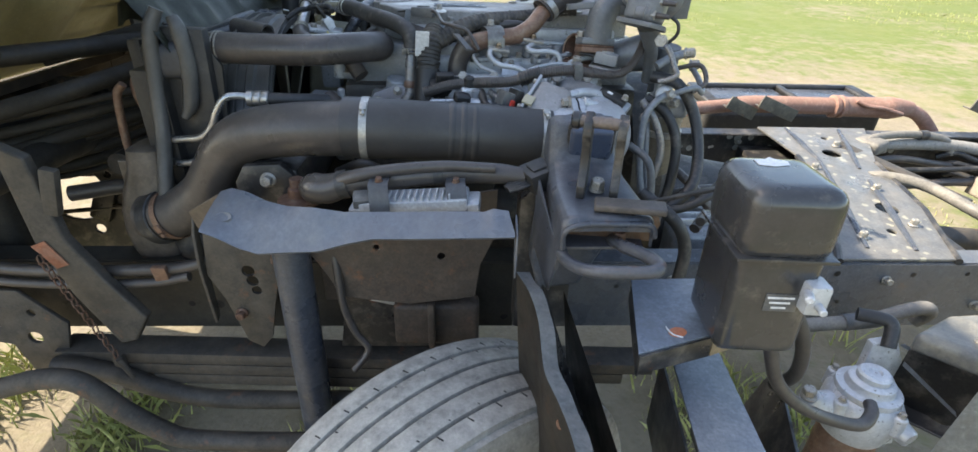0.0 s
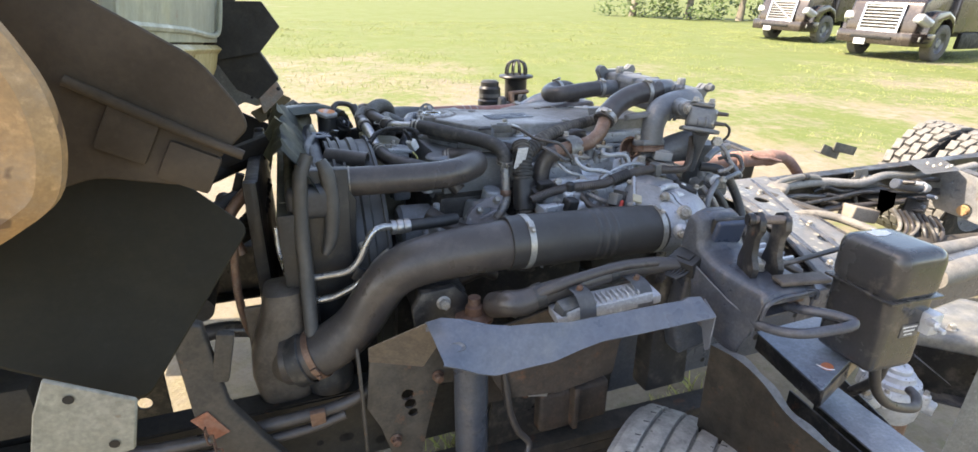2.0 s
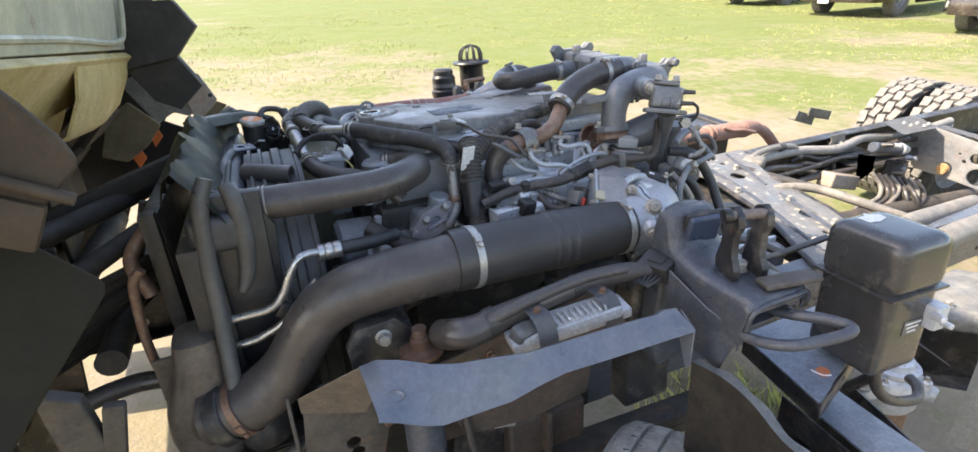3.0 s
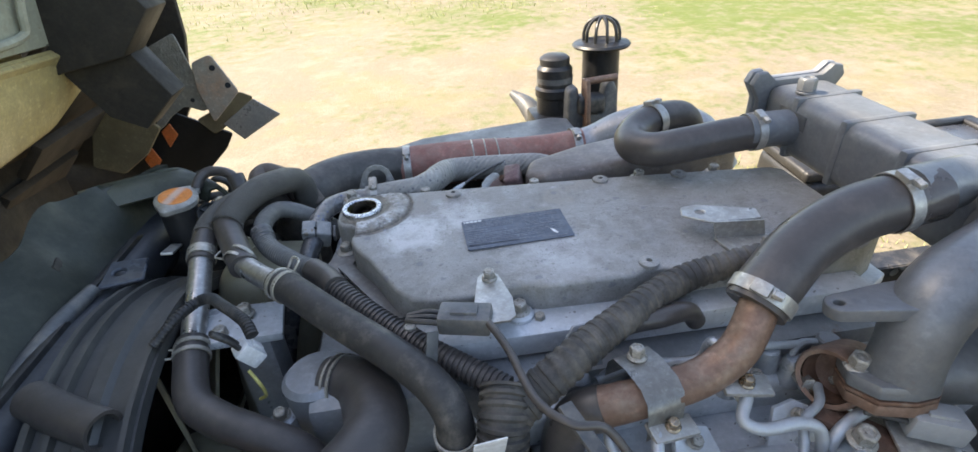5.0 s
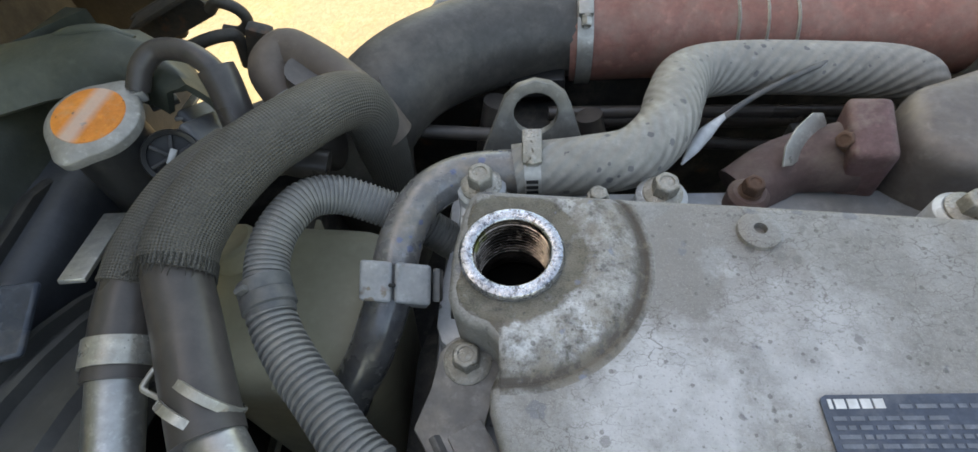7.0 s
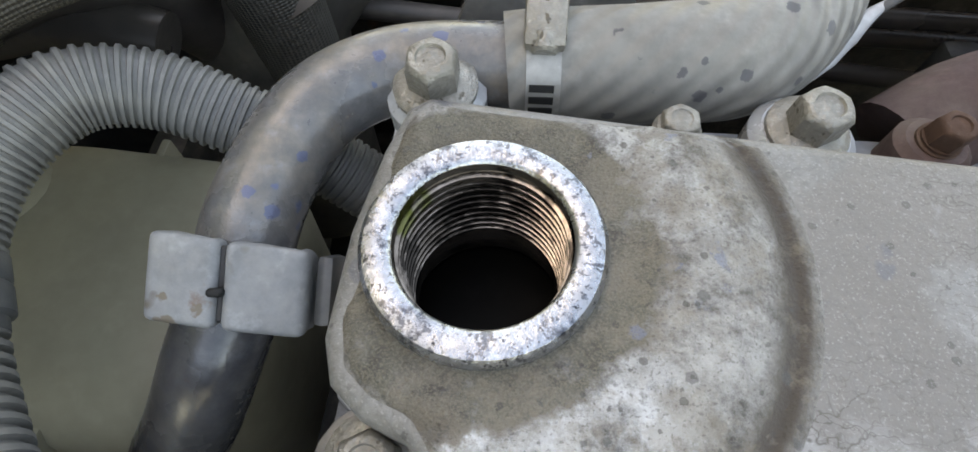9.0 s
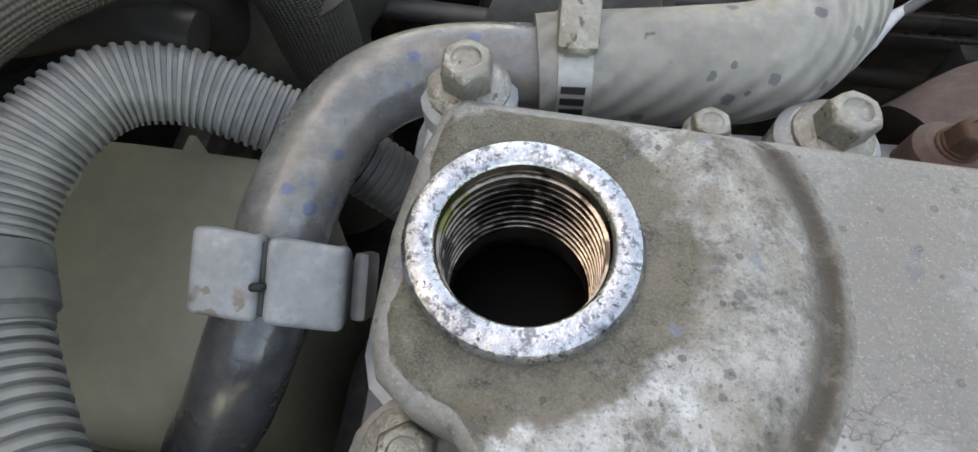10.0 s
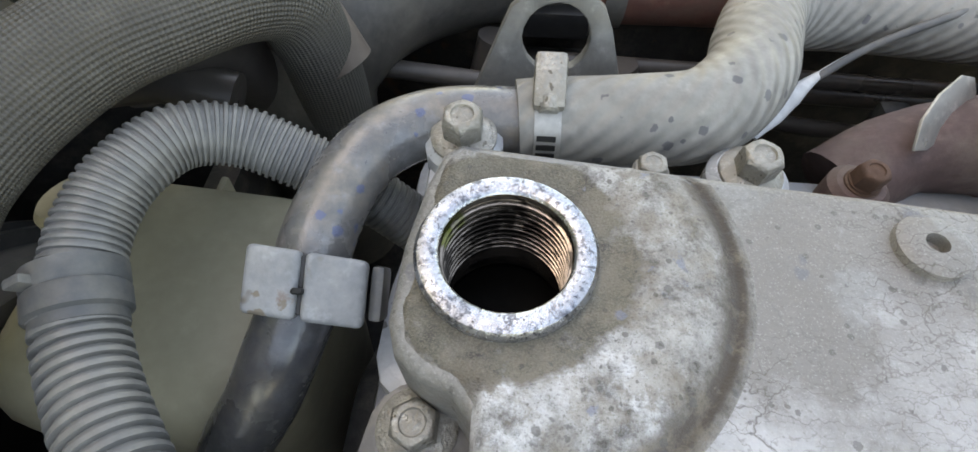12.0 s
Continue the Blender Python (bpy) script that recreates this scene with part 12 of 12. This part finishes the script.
def build_front_hoses():
    """Hoses crowding round the oil filler's left."""
    sleeve = [(-0.4125, 1.608, 1.3065), (-0.411, 1.627, 1.312), (-0.401, 1.653, 1.3175), (-0.3835, 1.681, 1.3215), (-0.366, 1.704, 1.3195), (-0.350, 1.730, 1.312), (-0.339, 1.7485, 1.298), (-0.336, 1.757, 1.272), (-0.337, 1.763, 1.22), (-0.344, 1.768, 1.15)]
    rnd = random.Random(21)
    fray = bmesh.new()
    for k in range(46):
        a = 2 * math.pi * k / 46
        q = aim((-0.4125, 1.608, 1.3065), (-0.4105, 1.588, 1.302)) @ Vector((math.cos(a) * 0.0203, math.sin(a) * 0.0203, 0))
        e = q + Vector((rnd.gauss(0, 0.0016), -rnd.uniform(0.003, 0.009), rnd.gauss(-0.001, 0.0012)))
        merge(fray, tube([q + Vector((0, 0.004, 0.001)), q, e], [0.0006, 0.0006, 0.0003], 4, 2))
    hose("heater_return_hose", sleeve, 0.0200, BRAID, "braided black heater hose with fraying sleeve", "coolant hoses", [("frayed_end", fray, BRAID)], seg=32, n=10)
    hose("heater_feed_hose", [(-0.374, 1.524, 1.2885), (-0.387, 1.551, 1.2935), (-0.4, 1.579, 1.2985), (-0.413, 1.608, 1.3055), (-0.412, 1.62, 1.309)], 0.0176, RUBBER, "black rubber heater hose below the braided sleeve", "coolant hoses", [("pinch_clamp", pinch_clamp((-0.3815, 1.539, 1.2915), (-0.013, -0.027, -0.005), 0.0178, (-1, 0.35, 0.1)), CLIP)], seg=26)
    hose("heater_side_hose", [(-0.4375, 1.553, 1.2845), (-0.440, 1.572, 1.289), (-0.4425, 1.597, 1.295), (-0.440, 1.63, 1.301), (-0.428, 1.665, 1.304), (-0.41, 1.70, 1.300), (-0.385, 1.735, 1.285), (-0.375, 1.78, 1.2)], [0.0168, 0.0168, 0.0168, 0.0172, 0.0185, 0.0185, 0.018, 0.018], RUBBER, "black rubber heater hose beside the braided one", "coolant hoses", [("flat_clamp", lathe([(0.0170, -0.0075), (0.0186, -0.0075), (0.0186, 0.0075), (0.0170, 0.0075)], aim((-0.4395, 1.567, 1.2878), (-0.438, 1.556, 1.2852)), 30, True), CLIP), ("braid_sleeve", tube([(-0.4425, 1.603, 1.2962), (-0.440, 1.63, 1.301), (-0.428, 1.665, 1.304), (-0.41, 1.70, 1.300)], [0.0186, 0.0188, 0.0198, 0.0198], 26, 8), BRAID)], seg=24)
    hose("heater_tube", [(-0.4385, 1.558, 1.286), (-0.4365, 1.546, 1.282), (-0.4315, 1.508, 1.268), (-0.428, 1.466, 1.2515), (-0.422, 1.43, 1.241)], 0.0142, ALU_PIPE, "dull aluminium heater tube stained with rust", "heater tubes", seg=24)
    hose("heater_tube", [(-0.385, 1.547, 1.293), (-0.373, 1.527, 1.2885), (-0.352, 1.503, 1.289), (-0.325, 1.475, 1.2915), (-0.305, 1.458, 1.293)], 0.0138, ALU_PIPE, "dull aluminium heater tube stained with rust", "heater tubes", seg=24)
    hose("lower_heater_hose", [(-0.4245, 1.443, 1.2445), (-0.4185, 1.41, 1.237), (-0.402, 1.362, 1.231), (-0.372, 1.337, 1.224), (-0.332, 1.318, 1.216), (-0.285, 1.298, 1.20), (-0.25, 1.275, 1.16)], 0.0185, RUBBER, "black bent hose below the aluminium tube", "coolant hoses", [("pinch_clamp", pinch_clamp((-0.4215, 1.428, 1.241), (0.006, -0.033, -0.008), 0.0188, (-1, -0.2, 0.3)), CLIP)], seg=22)
    hose("bypass_hose", [(-0.397, 1.770, 1.265), (-0.405, 1.777, 1.278), (-0.417, 1.795, 1.291), (-0.408, 1.812, 1.294), (-0.388, 1.803, 1.292), (-0.362, 1.785, 1.286), (-0.340, 1.768, 1.276), (-0.325, 1.76, 1.25)], [0.0145, 0.0155, 0.017, 0.018, 0.0175, 0.0175, 0.0175, 0.0175], mat("brown_dusted_rubber", (0.13, 0.10, 0.082), (0.10, 0.078, 0.064), 0.55, dust=0.4, dust_col=(0.19, 0.15, 0.12), bump=0.1, mottle=0.5), "short brown-dusted elbow hose near the radiator", "coolant hoses", [("clip", band((-0.404, 1.776, 1.277), (-0.5, 0.5, 0.7), 0.0158, 0.01, 0.0015), GALV)], seg=20)
    hose("overflow_hose", [(-0.508, 1.766, 1.300), (-0.502, 1.778, 1.312), (-0.49, 1.788, 1.318), (-0.468, 1.786, 1.317), (-0.452, 1.778, 1.312), (-0.444, 1.772, 1.304)], 0.0082, RUBBER, "black overflow hose from the radiator neck", "coolant hoses", [("neck_clip", box((0.014, 0.014, 0.01), pose(-0.510, 1.764, 1.298, 0, 0, 30), 0.002), GALV), ("down_pipe", tube([(-0.445, 1.775, 1.310), (-0.440, 1.766, 1.298), (-0.433, 1.748, 1.272), (-0.43, 1.74, 1.24)], [0.0135, 0.0130, 0.0130, 0.0130], 18, 5), RUBBER)], seg=14)
    hose("cut_sleeve", [(-0.56, 1.375, 1.252), (-0.52, 1.35, 1.25), (-0.47, 1.325, 1.245)], 0.0205, RUBBER, "loose black rubber sleeve by the shroud", "", wall=0.004, seg=20)
    hose("small_conduit", [(-0.45, 1.415, 1.268), (-0.428, 1.442, 1.284), (-0.412, 1.464, 1.286), (-0.393, 1.458, 1.292), (-0.373, 1.436, 1.296), (-0.353, 1.414, 1.299), (-0.337, 1.396, 1.298), (-0.327, 1.379, 1.290)], 0.0068, RUBBER_D, "thin black corrugated conduit by the heater tubes", "wiring", wave=(0.004, 0.0011), seg=14, n=10)
    build_plug("white_connector", (-0.342, 1.39, 1.262), (0, 60, 30), (0.03, 0.022, 0.02), "white plug on the thin conduit", 2, WHITE)
    hose("yellow_wire", [(-0.345, 1.38, 1.245), (-0.335, 1.372, 1.23), (-0.335, 1.375, 1.21), (-0.345, 1.38, 1.2)], 0.002, mat("yellow_insulation", (0.7, 0.62, 0.2), (0.6, 0.5, 0.15), 0.5), "short bare yellow signal wire", "wiring", seg=8)
    build_plug("sensor_plug", (-0.105, 1.352, 1.298), (0, 0, -15), (0.055, 0.03, 0.022), "dusty grey plug on the sensor tab", 3, PLASTIC_G)
    # cream reservoir behind the hoses
    root = thing("cream_bottle", "aged cream plastic bottle behind the hoses", "bottle", "", (-0.335, 1.60, 1.0))
    part("shell", box((0.14, 0.13, 0.32), pose(-0.398, 1.635, 1.075, 0, 6), 0.042, 6), TANPLASTIC, root)
    part("neck", rod((-0.425, 1.66, 1.22), (-0.43, 1.665, 1.25), 0.02, 0.018, 20, 0.003), TANPLASTIC, root)
    part("moulded_seam", box((0.004, 0.133, 0.30), pose(-0.398, 1.635, 1.073, 0, 6), 0.0015), TANPLASTIC, root)
    # timing case top left of the cover
    root = thing("front_casting", "grey cast bracket with bolts beside the cover", "bracket", "", (-0.36, 1.45, 1.1))
    part("plate", box((0.09, 0.07, 0.012), pose(-0.375, 1.475, 1.235, 0, 8, 10), 0.004), CAST, root)
    part("stand", box((0.05, 0.05, 0.14), pose(-0.365, 1.47, 1.16), 0.01), CAST_D, root)
    for p in ((-0.375, 1.485, 1.243), (-0.395, 1.45, 1.24)):
        part("bolt", hexbolt(p, (0, 0, 1), 0.015), BOLT, root)
    part("alternator", rod((-0.40, 1.36, 1.04), (-0.28, 1.36, 1.04), 0.065, 0.06, 30, 0.01), CAST_D, root)
    root = thing("cover_bracket", "Z-bent pale steel bracket bolted on the valve cover", "bracket", "", (0.21, 1.43, 1.30))
    part("top_tab", prism([(0.172, 1.452), (0.180, 1.472), (0.200, 1.474), (0.265, 1.447), (0.259, 1.425), (0.20, 1.430)], 0.003, Matrix.Translation((0, 0, 1.3225)), 0.001, 1, [(0.197, 1.455, 0.006)]), GALV, root)
    part("drop", prism([(0.0, 0.0), (0.061, -0.002), (0.066, -0.024), (0.006, -0.024)], 0.003, Matrix.Translation((0.201, 1.4305, 1.3255)) @ pose(0, 0, 0, 90, 0, -5), 0.001), GALV, root)
    part("foot", prism([(0.205, 1.43), (0.268, 1.425), (0.285, 1.39), (0.24, 1.36), (0.215, 1.365)], 0.003, Matrix.Translation((0, 0, COVER_Z + 0.0015)), 0.001), GALV, root)
    part("bolt", hexbolt((0.255, 1.40, COVER_Z + 0.0045), (0, 0, 1), 0.012), BOLT, root)


build_front_hoses()


def build_far_tower():
    """The snorkel, latch tower and canister on the far chassis rail."""
    root = thing("intake_snorkel", "dark grey plastic snorkel with caged rain cap", "snorkel", "", (0.40, 2.42, 0.6))
    c = Vector((0.392, 2.42, 0))
    part("riser", lathe([(0.058, 0.75), (0.055, 0.95), (0.052, 1.30), (0.056, 1.31)], Matrix.Translation(c), 32), PLASTIC, root)
    part("collar", lathe([(0.05, 1.305), (0.078, 1.312), (0.082, 1.318), (0.078, 1.324), (0.056, 1.328), (0.05, 1.33), (0.03, 1.32), (0, 1.31)], Matrix.Translation(c), 32), PLASTIC, root)
    for k in range(5):
        a = math.pi * k / 5 + 0.3
        pts = [c + Vector((math.cos(a) * 0.05 * s, math.sin(a) * 0.05 * s, 1.325 + h)) for s, h in ((1, 0), (0.97, 0.03), (0.7, 0.055), (0, 0.066), (-0.7, 0.055), (-0.97, 0.03), (-1, 0))]
        part("cage_bar", tube(pts, 0.0045, 8, 4), PLASTIC, root)
    root = thing("vacuum_canister", "black cylindrical canister in a pressed bracket", "canister", "", (0.25, 2.40, 1.0))
    part("can", lathe([(0, 1.12), (0.052, 1.12), (0.052, 1.19), (0.056, 1.195), (0.056, 1.215), (0.05, 1.222), (0.05, 1.27), (0.042, 1.28), (0.042, 1.298), (0.032, 1.306), (0, 1.307)], Matrix.Translation((0.252, 2.40, 0.0)), 32), PLASTIC, root)
    part("label_band", lathe([(0.0512, 1.232), (0.0512, 1.248)], Matrix.Translation((0.252, 2.40, 0.0)), 32), PLASTIC_G, root)
    part("cradle", box((0.13, 0.12, 0.09), pose(0.245, 2.40, 1.10), 0.008), PLASTIC, root)
    root = thing("cab_latch", "dusty pressed-steel cab latch tower with pin", "latch", "", (0.30, 2.28, 0.85))
    part("back", prism([(-0.05, 0), (0.06, 0), (0.08, 0.08), (0.075, 0.2), (0.06, 0.23), (0.04, 0.22), (0.03, 0.14), (-0.02, 0.14), (-0.035, 0.22), (-0.06, 0.21), (-0.065, 0.1)], 0.05, Matrix.Translation((0.315, 2.31, 1.03)) @ pose(0, 0, 0, 90), 0.015, 3), PLASTIC_G, root)
    part("hook", box((0.012, 0.05, 0.16), pose(0.30, 2.25, 1.19, -6), 0.005), RUST_PIPE, root)
    part("pin", rod((0.295, 2.26, 1.262), (0.385, 2.26, 1.267), 0.009, None, 14, 0.002), RUST_PIPE, root)
    part("pad", box((0.075, 0.05, 0.05), pose(0.315, 2.27, 1.2), 0.014, 3), RUBBER_D, root)
    part("cup", lathe([(0.04, 0.0), (0.058, 0.0), (0.062, 0.015), (0.058, 0.03), (0.04, 0.03)], aim((0.36, 2.23, 1.06), (0.36, 2.13, 1.09)), 28), PLASTIC, root)
    part("cup_back", box((0.13, 0.05, 0.10), pose(0.36, 2.26, 1.06), 0.02), PLASTIC, root)
    part("post", box((0.14, 0.10, 0.32), pose(0.29, 2.31, 0.92), 0.012), PLASTIC, root)
    solid("curved_guard", tube([(0.16, 2.60, 1.15), (0.20, 2.54, 1.12), (0.235, 2.46, 1.06), (0.25, 2.40, 0.98)], [0.012, 0.03, 0.04, 0.045], 12, 6), PLASTIC_G, "curved grey guard beside the canister", "guard")
    hose("latch_hose", [(0.235, 2.20, 1.13), (0.225, 2.12, 1.14), (0.205, 2.06, 1.16), (0.17, 2.0, 1.185), (0.05, 1.97, 1.21), (-0.1, 1.965, 1.215)], [0.017, 0.017, 0.015, 0.009, 0.008, 0.008], PLASTIC_G, "grey sheathed cable running beside the duct", "wiring")


build_far_tower()
